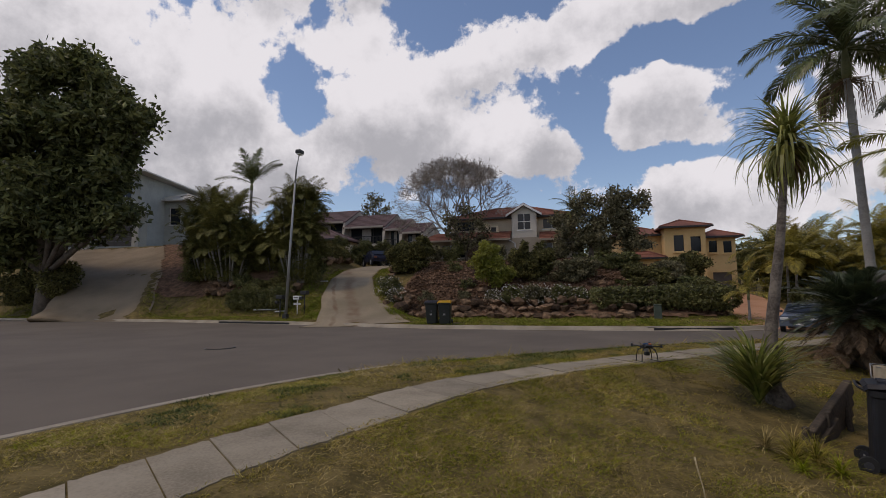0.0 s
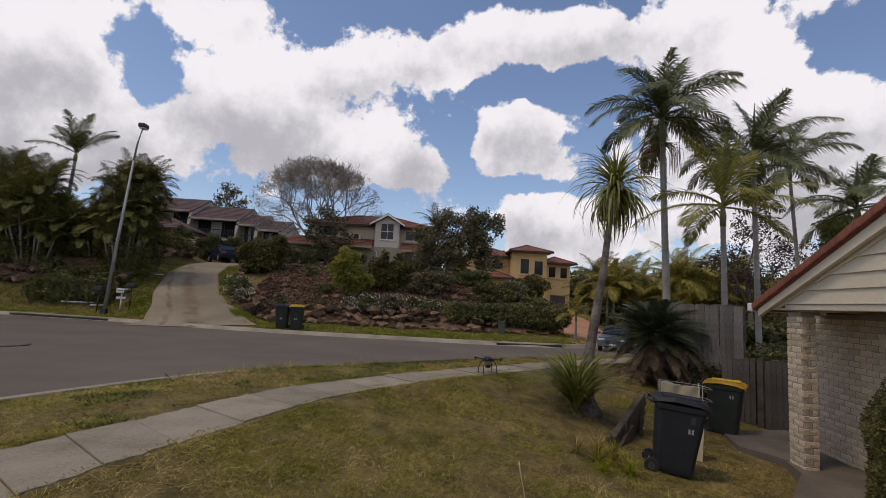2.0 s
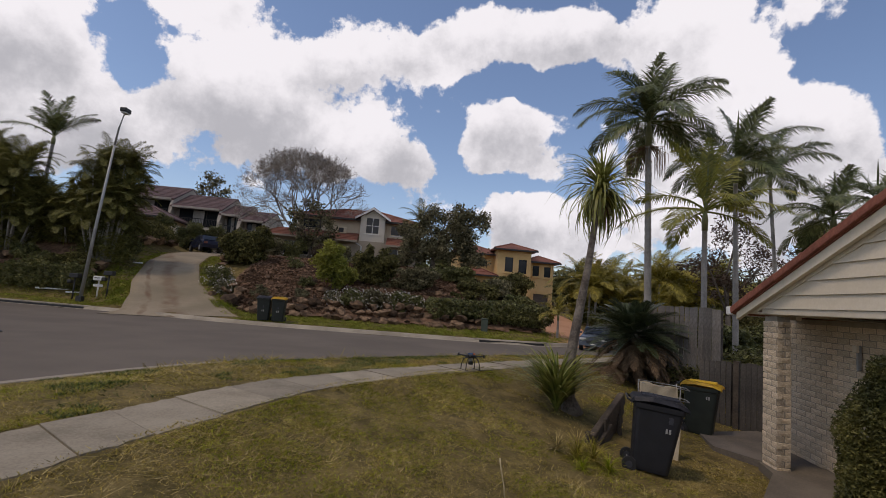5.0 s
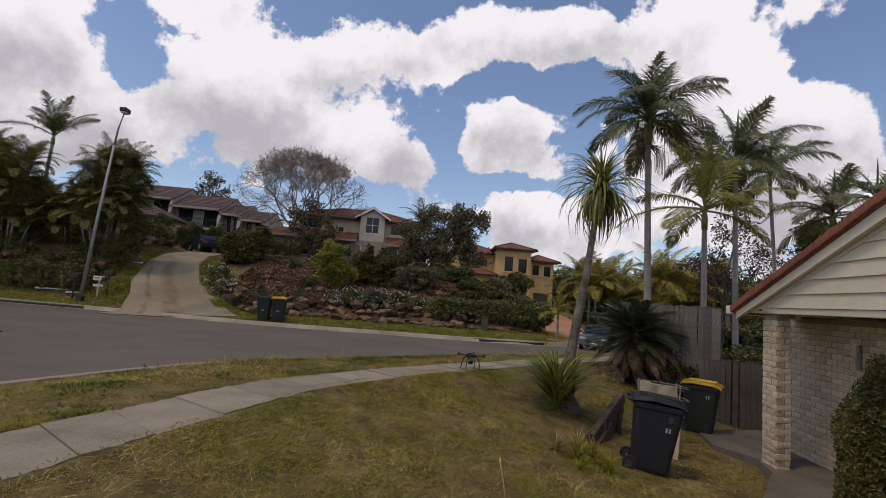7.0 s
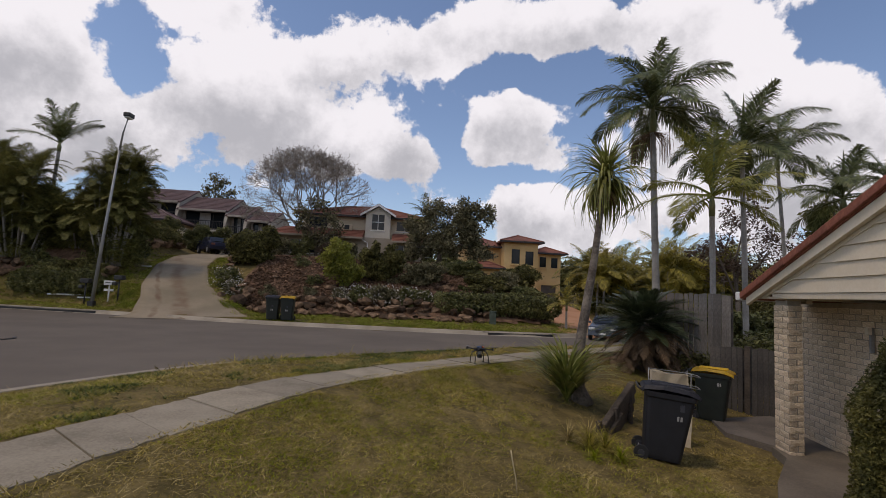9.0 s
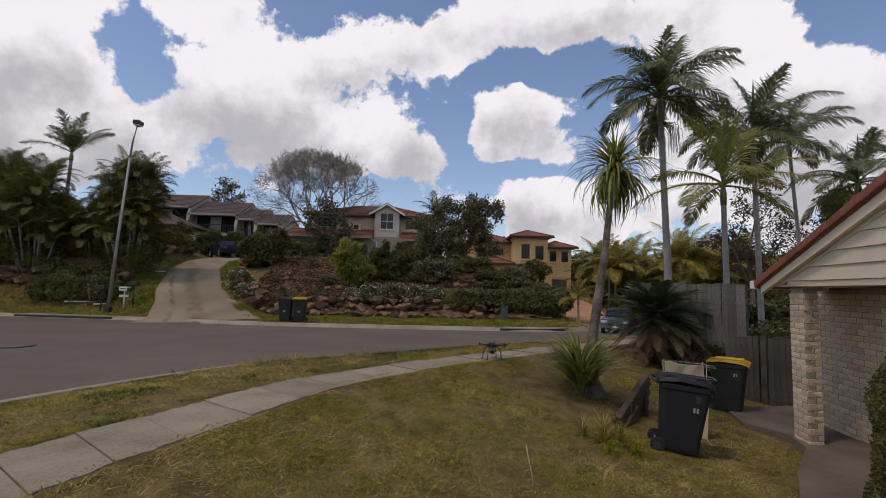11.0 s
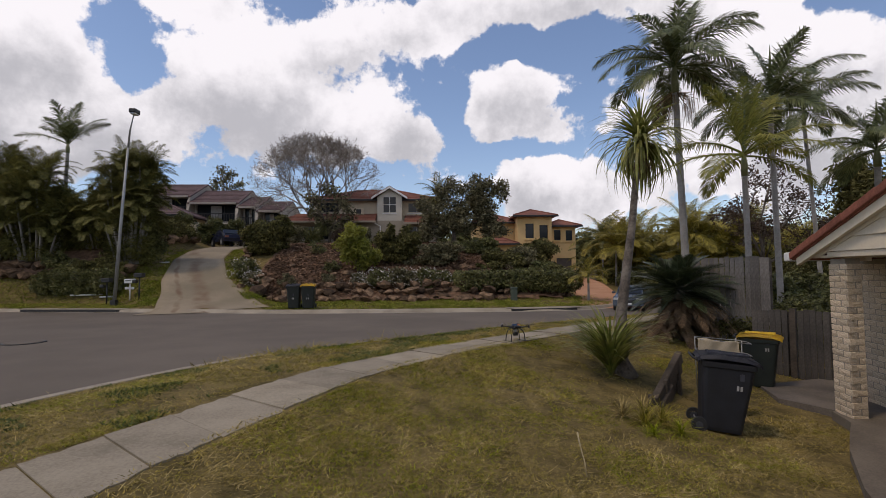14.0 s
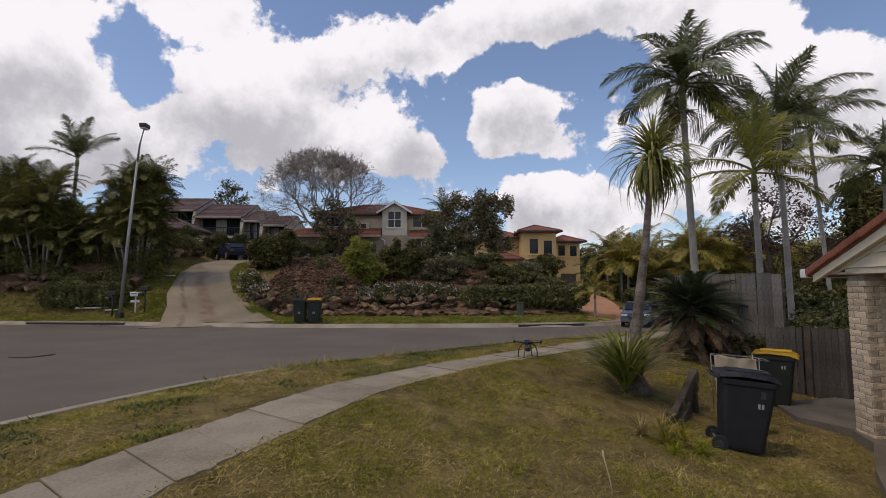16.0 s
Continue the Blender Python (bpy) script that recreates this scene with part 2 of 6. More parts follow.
CAR_DARK = material("dark_car_paint", (.035, .042, .056), (.055, .064, .082), scale=2, rough=.2, metal=.3, bump=0)
CURTAIN = material("pale_blind", (.28, .27, .25), (.36, .35, .33), scale=6, rough=.9, bump=.1)
STRAW = material("dry_stick", (.42, .34, .20), (.55, .46, .30), scale=8, rough=.9, bump=.2)
GARAGE_DOOR = material("brown_garage_door", (.08, .065, .055), (.11, .09, .075), scale=2, rough=.6, bump=.1)
LENS = material("lamp_lens", (.5, .5, .48), (.6, .6, .58), scale=4, rough=.3, bump=0)
INTERIOR = material("dim_interior", (.03, .03, .032), (.05, .05, .052), scale=1, rough=.9, bump=0)


def stain_drive():
    """A brown tyre stain that runs up the driveway."""
    t = DRIVE.node_tree
    N = Nodes(t)
    p = t.nodes["Principled BSDF"]
    clean = p.inputs["Base Color"].links[0].from_socket
    co = N.add("ShaderNodeTexCoord").outputs["Object"]
    q = N.add("ShaderNodeSeparateXYZ", Vector=co)
    side = N.math("ADD", q.outputs[0], N.math("MULTIPLY", q.outputs[1], .50))
    side = N.math("ADD", side, N.math("MULTIPLY", N.math("SUBTRACT", N.noise(co, .5, 3.0, .5), .5), 1.2))
    amount = None
    for c, w in ((1.15, .34), (.05, .12)):
        off = N.math("ABSOLUTE", N.math("SUBTRACT", side, c))
        band = N.math("SUBTRACT", 1.0, N.ramp(off, w * .25, w * 1.6))
        amount = band if amount is None else N.math("MAXIMUM", amount, band)
    amount = N.math("MULTIPLY", amount, N.ramp(N.noise(co, 1.1, 4.0, .6), .25, .7))
    N.put(p, "Base Color", N.mix(N.math("MULTIPLY", amount, .85), clean, (.13, .072, .036)))


stain_drive()


def glass_material():
    m = bpy.data.materials.new("window_glass")
    m.use_nodes = True
    p = m.node_tree.nodes["Principled BSDF"]
    p.inputs["Base Color"].default_value = (.018, .021, .025, 1)
    p.inputs["Roughness"].default_value = .12
    p.inputs["Specular IOR Level"].default_value = .3
    return m


GLASS = glass_material()


# ---- building blocks ----
def mesh_of(name, verts, faces, mat, smooth=False):
    me = bpy.data.meshes.new(name)
    me.from_pydata([tuple(v) for v in verts], [], faces)
    me.materials.append(mat)
    if smooth:
        me.shade_smooth()
    me.update()
    return me


def thing(name, at=(0, 0, 0), label="", category="", group="", kind="", rz=0.0, m=None):
    ob = new(name)
    ob.empty_display_size = .2
    ob.matrix_world = m if m is not None else pose(*at, 0, 0, rz)
    return tagged(ob, label, category, group, kind)


def child(name, me, parent, m=None, label=""):
    ob = new(name, me)
    ob.parent = parent
    if m is not None:
        ob.matrix_basis = m
    if label:
        ob["label"] = label
    return ob


def part(name, bm, mat, parent, label="", m=None, smooth=False):
    """Links a bmesh as one mesh object under a thing or a part."""
    me = bpy.data.meshes.new(name)
    bm.to_mesh(me)
    bm.free()
    me.materials.append(mat)
    if smooth:
        me.shade_smooth()
    return child(name, me, parent, m, label)


def setting(name, me, label="", category=""):
    return tagged(new(name, me), label, category, kind="structure")


def box(bm, x0, y0, z0, x1, y1, z1, bevel=0.0, taper=0.0):
    """Adds a box; taper shrinks its foot by that share."""
    cx, cy, k = (x0 + x1) / 2, (y0 + y1) / 2, 1 - taper
    foot = [(cx + (x - cx) * k, cy + (y - cy) * k, z0) for x, y in ((x0, y0), (x1, y0), (x1, y1), (x0, y1))]
    vs = [bm.verts.new(v) for v in foot + [(x0, y0, z1), (x1, y0, z1), (x1, y1, z1), (x0, y1, z1)]]
    fs = [bm.faces.new([vs[i] for i in f]) for f in ((3, 2, 1, 0), (4, 5, 6, 7), (0, 1, 5, 4), (1, 2, 6, 5), (2, 3, 7, 6), (3, 0, 4, 7))]
    if bevel:
        edges = list({e for f in fs for e in f.edges})
        bmesh.ops.bevel(bm, geom=edges, offset=bevel, segments=2, affect="EDGES", profile=.5)
    return bm


def boxm(*a, **k):
    return box(bmesh.new(), *a, **k)


def tube_data(points, radii, sides=8, cap=True):
    """A tapered tube along points."""
    P = [Vector(p) for p in points]
    vs, fs = [], []
    for i, p in enumerate(P):
        d = (P[min(i + 1, len(P) - 1)] - P[max(i - 1, 0)]).normalized()
        a = d.cross(Vector((0, 0, 1)) if abs(d.z) < .9 else Vector((1, 0, 0))).normalized()
        b = d.cross(a)
        for k in range(sides):
            t = 2 * math.pi * k / sides
            vs.append(p + float(radii[i]) * (math.cos(t) * a + math.sin(t) * b))
    for i in range(len(P) - 1):
        for k in range(sides):
            q = (k + 1) % sides
            fs.append((i * sides + k, i * sides + q, (i + 1) * sides + q, (i + 1) * sides + k))
    if cap:
        fs.append(tuple(range(sides))[::-1])
        fs.append(tuple((len(P) - 1) * sides + k for k in range(sides)))
    return vs, fs


def tube(name, points, radii, mat, parent, sides=8, label="", m=None):
    if not isinstance(radii, (list, tuple)):
        radii = [radii] * len(points)
    vs, fs = tube_data(points, radii, sides)
    disc = len(points) == 2 and max(radii) > .3 * (Vector(points[1]) - Vector(points[0])).length
    return child(name, mesh_of(name, vs, fs, mat, sides > 5 and not disc), parent, m, label)


class Soup:
    """Gathers many small faces into one mesh."""

    def __init__(self):
        self.v, self.f, self.n = [], [], 0

    def add(self, verts, faces):
        verts = np.asarray(verts, float).reshape(-1, 3)
        self.v.append(verts)
        self.f += [tuple(i + self.n for i in f) for f in faces]
        self.n += len(verts)

    def quads(self, quads):
        """quads: an array n x 4 x 3."""
        quads = np.asarray(quads, float)
        k = len(quads)
        self.v.append(quads.reshape(-1, 3))
        self.f += (np.arange(4 * k).reshape(k, 4) + self.n).tolist()
        self.n += 4 * k

    def mesh(self, name, mat, smooth=False):
        return mesh_of(name, np.concatenate(self.v).tolist(), self.f, mat, smooth)


def unit(v):
    return v / np.maximum(np.linalg.norm(v, axis=-1, keepdims=True), 1e-9)


def leaves(rng, centres, size, out=None, flat=.4, long=2.2):
    """Diamond leaves of about that size at the centres, facing roughly out."""
    n = len(centres)
    d = unit(rng.normal(size=(n, 3)) + (0 if out is None else out * .8))
    d[:, 2] = d[:, 2] * (1 - flat * .4) - .25
    d = unit(d)
    side = unit(np.cross(d, rng.normal(size=(n, 3))))
    s = size * rng.uniform(.6, 1.35, (n, 1))
    a, b = d * s * long / 2, side * s / 2
    up = np.cross(d, side) * s * .18
    return np.stack([centres - a, centres + b + up, centres + a, centres - b + up], 1)


def shell(rng, n, c, r, inner=.55, lump=.22):
    """Points in the outer part of a lumpy ellipsoid."""
    d = unit(rng.normal(size=(n, 3)))
    k = 1 + lump * np.sin(d[:, 0] * 5 + c[0] * 3) * np.cos(d[:, 1] * 6 + c[1]) + lump * .7 * np.sin(d[:, 2] * 7 + c[2] * 5)
    rad = (rng.uniform(inner ** 3, 1, n) ** (1 / 3)) * k
    return np.array(c) + d * np.array(r) * rad[:, None], d


# ---- the lie of the land ----
FK_X = (-90, -37, -30, -24, -19, -12.5, -8.6, -5.4, -2.1, 1.3, 4.8, 7, 12, 20, 60)
FK_Y = (34, 25.2, 24.6, 24.1, 23.2, 22.1, 21, 20.2, 20, 19.8, 19.8, 20.3, 24.8, 31, 58)
NK_Y = (-80, -10, 2, 5.4, 7, 8.4, 9.2, 10.4, 11.8, 13.1, 13.9, 15.2, 18.2, 24, 49)
NK_X = (-16, -7.4, -5.8, -4.85, -4.1, -3.45, -2.6, -1.15, .95, 3.1, 4.5, 6.8, 12, 21.5, 60)
PC_Y = (-80, -8, 0, 3.4, 3.97, 4.55, 5.27, 6.03, 6.78, 8.4, 9.85, 11.3, 12.6, 16, 40)
PC_X = (-13, -4.65, -3.52, -2.69, -2.49, -2.25, -1.95, -1.64, -1.27, .08, 1.82, 3.55, 5.3, 10, 46)


def fk(x):
    return np.interp(x, FK_X, FK_Y)


def nk(y):
    return np.interp(y, NK_Y, NK_X)


def pc(y):
    return np.interp(y, PC_Y, PC_X)


def ss(t):
    t = np.clip(t, 0, 1)
    return t * t * (3 - 2 * t)


def road_z(x, y):
    return -.10 - .0105 * np.clip(np.asarray(y, float) - 6, 0, 15)


def drive_x(y):
    return np.interp(y, (20, 22, 26, 30, 35, 40, 46), (-9.1, -9.7, -12.1, -13.7, -15.1, -15.9, -17.2))


def drive_z(y):
    return np.interp(y, (20, 21.5, 23, 26, 30, 35, 40, 46), (-.2, -.13, .12, 1.1, 2.25, 3.0, 3.5, 3.9))


def lane_x(y):
    return np.interp(y, (22, 24.3, 30, 40, 46), (-29, -29, -33.2, -45, -49))


def lane_z(y):
    return np.interp(y, (22, 24.4, 27, 30, 38, 44), (-.2, -.12, 1.25, 2.9, 6.0, 6.3))


def lane_half(y):
    return np.interp(y, (23, 26, 30, 40), (3.7, 3.3, 3.5, 5.6))


def land(x, y):
    """The height of the ground."""
    x, y = np.asarray(x, float), np.asarray(y, float)
    rz = road_z(x, y)
    s = (x - pc(y)) * .86 - .5
    lawn = .09 - .19 * np.clip(s, 0, None)
    lawn = np.where(lawn < -.55, -.55 - .22 * np.tanh((-.55 - lawn) / .22), lawn)
    lawn = lawn + np.clip(y - 12, 0, 40) * .012 * np.clip(s, 0, 5)
    edge = np.clip((x - nk(y) - .2) / 1.0, -.5, 1)
    near = np.where(s > 0, lawn, (rz + .13) * (1 - edge) + .085 * edge)
    d = y - fk(x)
    top = road_z(x, fk(x)) + .12
    H = np.interp(x, (-60, -36, -22, -17, -12, -8, 2, 6, 11, 16, 30, 80), (7, 6.0, 4.4, 3.9, 3.3, 3.25, 3.2, 2.3, .9, .5, .6, 3))
    d0 = np.interp(x, (-30, -22, -20, -13, -11, 12), (1.2, 1.6, 2.4, 2.2, 3.6, 3.2))
    w = np.interp(x, (-34, -24, -21, -14, -10, 6, 14), (13, 10, 5.5, 6.5, 10.5, 11, 16))
    t = np.clip((d - d0) / w, 0, 1)
    far = top - .04 * (d < .3) + .035 * np.clip(d, 0, 6) + H * (.35 * ss(t) + .65 * np.sin(t * math.pi / 2)) + .02 * np.clip(d - 30, 0, 200)
    k = ss((3.6 - abs(x - drive_x(y))) / 1.5) * ss((50 - y) / 5)
    far = far * (1 - k) + drive_z(y) * k
    k = ss((lane_half(y) + 1.8 - abs(x - lane_x(y))) / 1.8) * ss((48 - y) / 4)
    far = far * (1 - k) + lane_z(y) * k
    road = rz - .08
    z = np.where(x > nk(y) - .12, near, np.where(d > .12, far, road))
    return z


def ground_z(x, y):
    return float(land(np.array([x]), np.array([y]))[0])


def build_ground():
    def steps(*spans):
        out = []
        for a, b, n in spans:
            out += list(np.linspace(a, b, n, endpoint=False))
        return np.array(out + [spans[-1][1]])
    xs = steps((-2500, -120, 12), (-120, -45, 30), (-45, -10, 70), (-10, 12, 110), (12, 45, 60), (45, 120, 20), (120, 2500, 12))
    ys = steps((-2500, -80, 10), (-80, -6, 20), (-6, 26, 160), (26, 60, 68), (60, 140, 20), (140, 3000, 12))
    X, Y = np.meshgrid(xs, ys)
    Z = land(X, Y)
    v = np.stack([X, Y, Z], -1).reshape(-1, 3)
    nx = len(xs)
    i = (np.arange(len(ys) - 1)[:, None] * nx + np.arange(nx - 1)).ravel()
    f = np.stack([i, i + 1, i + 1 + nx, i + nx], 1).tolist()
    setting("ground", mesh_of("ground", v.tolist(), f, GRASS, True), "dry patchy green and brown lawn ground", "ground")


def ribbon(name, centre, half, lift, mat, label, category, thick=.06, cols=8):
    """A strip that follows the land: rows of (x, y), half widths."""
    C = np.array(centre, float)
    T = unit(np.gradient(C, axis=0))
    S = np.stack([T[:, 1], -T[:, 0]], 1)
    w = np.linspace(-1, 1, cols)
    P = C[:, None] + S[:, None] * (np.array(half)[:, None] * w)[..., None]
    Z = land(P[..., 0], P[..., 1]) + lift
    Z = Z.mean(1, keepdims=True) * .6 + Z * .4 + .0
    Z = np.maximum(Z, land(P[..., 0], P[..., 1]) + lift * .5)
    top = np.concatenate([P, Z[..., None]], -1)
    n, v = len(C), np.concatenate([top.reshape(-1, 3), (top - (0, 0, thick)).reshape(-1, 3)])
    f, m = [], n * cols
    for a in range(n - 1):
        for b in range(cols - 1):
            q = a * cols + b
            f.append((q, q + 1, q + cols + 1, q + cols))
        for b in (0, cols - 1):
            q = a * cols + b
            f.append((q, q + cols, q + cols + m, q + m))
    return setting(name, mesh_of(name, v.tolist(), f, mat, True), label, category)


def resample(xy, step):
    P = np.array(xy, float)
    s = np.r_[0, np.cumsum(np.linalg.norm(np.diff(P, axis=0), axis=1))]
    q = np.arange(0, s[-1], step)
    return np.stack([np.interp(q, s, P[:, 0]), np.interp(q, s, P[:, 1])], 1)


def smooth(P, k=7):
    K = np.ones(k) / k
    Q = np.pad(P, ((k // 2, k // 2), (0, 0)), mode="edge")
    return np.stack([np.convolve(Q[:, i], K, "valid") for i in (0, 1)], 1)


def build_road():
    near = smooth(resample([(x, y) for x, y in zip(NK_X, NK_Y) if y < 50], .3), 9)
    far = smooth(resample([(x, y) for x, y in zip(FK_X, FK_Y)], .3), 9)
    # the carriageway: a grid between the two kerbs and beyond, kept under the verges
    xs, ys = np.arange(-90, 60.1, .5), np.arange(-80, 52.1, .5)
    X, Y = np.meshgrid(xs, ys)
    keep = (X < nk(Y) + .6) & (Y < fk(X) + .6)
    Z = road_z(X, Y)
    nx = len(xs)
    i = (np.arange(len(ys) - 1)[:, None] * nx + np.arange(nx - 1))
    ok = keep[:-1, :-1] & keep[1:, 1:] & keep[:-1, 1:] & keep[1:, :-1]
    f = np.stack([i[ok], i[ok] + 1, i[ok] + 1 + nx, i[ok] + nx], 1).tolist()
    # trimmed inside the kerbs by lowering what lies past them
    past = (X > nk(Y) + .05) | (Y > fk(X) + .05)
    Z = np.where(past, Z - .12, Z)
    setting("road", mesh_of("road", np.stack([X, Y, Z], -1).reshape(-1, 3).tolist(), f, ASPHALT, True), "worn grey asphalt suburban road", "road")
    for name, line, sgn, lab in (("kerb_near", near, 1, "pale concrete kerb along the lawn verge"), ("kerb_far", far, -1, "pale concrete kerb along the far verge")):
        T = unit(np.gradient(line, axis=0))
        S = np.stack([T[:, 1], -T[:, 0]], 1) * sgn * (1 if name == "kerb_near" else 1)
        if name == "kerb_far":
            S = np.stack([-T[:, 1], T[:, 0]], 1)
        prof = ((-.30, .006), (-.12, .015), (-.03, .125), (.0, .14), (.13, .14), (.16, .05))
        rows = []
        for (x, y), s in zip(line, S):
            z = float(road_z(x, y))
            rows.append([(x + s[0] * a, y + s[1] * a, z + b) for a, b in prof])
        v = [p for r in rows for p in r]
        k = len(prof)
        f = [(a * k + b, a * k + b + 1, (a + 1) * k + b + 1, (a + 1) * k + b) for a in range(len(rows) - 1) for b in range(k - 1)]
        setting(name, mesh_of(name, v, f, KERB), lab, "kerb")


def build_path():
    """The footpath, slab by slab."""
    path = thing("pavement", label="pale concrete footpath of jointed slabs", category="pavement", kind="structure")
    line = smooth(resample([(x, y) for x, y in zip(PC_X, PC_Y) if y < 24], .1), 9)
    s = np.r_[0, np.cumsum(np.linalg.norm(np.diff(line, axis=0), axis=1))]
    start = float(np.interp(3.4, line[:, 1], s))
    rng = np.random.default_rng(3)
    offs = [-.55 * k for k in range(14, 0, -1)] + [0, .6, 1.23, 2.0, 2.81, 3.65] + [3.65 + .86 * k for k in range(1, 18)]
    for o0, o1 in zip(offs[:-1], offs[1:]):
        a, b = start + o0 + .008, start + o1 - .008
        if a < 0 or b > s[-1]:
            continue
        q = np.linspace(a, b, 10)
        P = np.stack([np.interp(q, s, line[:, 0]), np.interp(q, s, line[:, 1])], 1)
        T = np.stack([np.interp(q + .05, s, line[:, i]) - np.interp(q - .05, s, line[:, i]) for i in (0, 1)], 1)
        T = unit(T)
        skew = np.radians(np.interp(P[:, 1], (3, 5, 7, 9), (24, 18, 8, 0)))[:, None]
        S = np.stack([T[:, 1], -T[:, 0]], 1) - T * np.tan(skew)
        half = np.interp(P[:, 1], (0, 4, 8, 12), (.48, .47, .42, .37))[:, None]
        L, R = P - S * (half + rng.normal(0, .013, half.shape)), P + S * (half + rng.normal(0, .013, half.shape))
        z = .097 + rng.normal() * .004
        v = [(x, y, zz) for zz in (z, z - .1) for x, y in [*L, *R[::-1]]]
        n = 20
        f = [tuple(range(n))[::-1]] + [(i, (i + 1) % n, (i + 1) % n + n, i + n) for i in range(n)]
        child("slab", mesh_of("slab", v, f, CONCRETE), path)


def build_drives():
    y = np.linspace(21.0, 47, 60)
    c = np.stack([drive_x(y), y], 1)
    half = np.interp(y, (21, 22, 24.5, 30, 47), (2.6, 2.1, 1.6, 1.35, 1.3))
    ribbon("driveway", c, half, .05, DRIVE, "sandy concrete driveway with brown tyre stains climbing the hill", "driveway", cols=10)
    y = np.linspace(23.9, 42, 40)
    ribbon("driveway_side", np.stack([lane_x(y), y], 1), lane_half(y) * np.interp(y, (24, 40), (1, .8)), .05, LANE, "brown concrete driveway rising to a garage", "driveway")
    y = np.linspace(20.6, 45, 40)
    ribbon("driveway_red", np.stack([np.interp(y, (20, 26, 33, 45), (8.0, 9.2, 10.9, 13.3)), y], 1), np.interp(y, (20, 22, 45), (1.7, 1.2, 1.1)), .06, DRIVE_RED, "terracotta coloured driveway up to the yellow house", "driveway")
    # soil and bark of the planted bank
    xs, ys = np.arange(-9.5, 9, .3), np.arange(23, 37.5, .3)
    X, Y = np.meshgrid(xs, ys)
    rng = np.random.default_rng(5)
    D = Y - fk(X)
    keep = (D > 3.4) & (X > drive_x(Y) + 3.2 + .5 * np.sin(Y)) & (X < 7.6) & (Y < 36.5)
    Z = land(X, Y) + .04 + rng.uniform(0, .10, X.shape)
    nx = len(xs)
    i = (np.arange(len(ys) - 1)[:, None] * nx + np.arange(nx - 1))
    ok = keep[:-1, :-1] & keep[1:, 1:]
    f = np.stack([i[ok], i[ok] + 1, i[ok] + 1 + nx, i[ok] + nx], 1).tolist()
    setting("garden_bank", mesh_of("garden_bank", np.stack([X, Y, Z], -1).reshape(-1, 3).tolist(), f, MULCH, True), "reddish bark mulch on the sloping garden bank", "garden bed")
    n = 42000
    x, y = rng.uniform(-9.3, 7.4, n), rng.uniform(24, 36.3, n)
    ok = (y - fk(x) > 3.5) & (x > drive_x(y) + 3.3)
    c = np.stack([x, y, land(x, y) + rng.uniform(.06, .16, n)], 1)[ok]
    soup = Soup()
    soup.quads(leaves(rng, c, .085, None, 2.0, 2.6))
    tagged(new("bark_litter", soup.mesh("bark_litter", LITTER)), "brown bark chips and fallen leaves on the bank", "leaf litter", kind="stuff")
    # soil under the hedges and palms across the driveway
    xs, ys = np.arange(-40, -14, .35), np.arange(24.6, 44, .35)
    X, Y = np.meshgrid(xs, ys)
    keep = (Y - fk(X) > 3.3) & (X < drive_x(Y) - 4.4) & (X > lane_x(Y) + lane_half(Y) + .3)
    Z = land(X, Y) + .04 + rng.uniform(0, .08, X.shape)
    nx = len(xs)
    i = (np.arange(len(ys) - 1)[:, None] * nx + np.arange(nx - 1))
    ok = keep[:-1, :-1] & keep[1:, 1:]
    f = np.stack([i[ok], i[ok] + 1, i[ok] + 1 + nx, i[ok] + nx], 1).tolist()
    setting("garden_bed", mesh_of("garden_bed", np.stack([X, Y, Z], -1).reshape(-1, 3).tolist(), f, MULCH, True), "dark soil under palms and hedge", "garden bed")


build_ground()
build_road()
build_drives()
build_path()


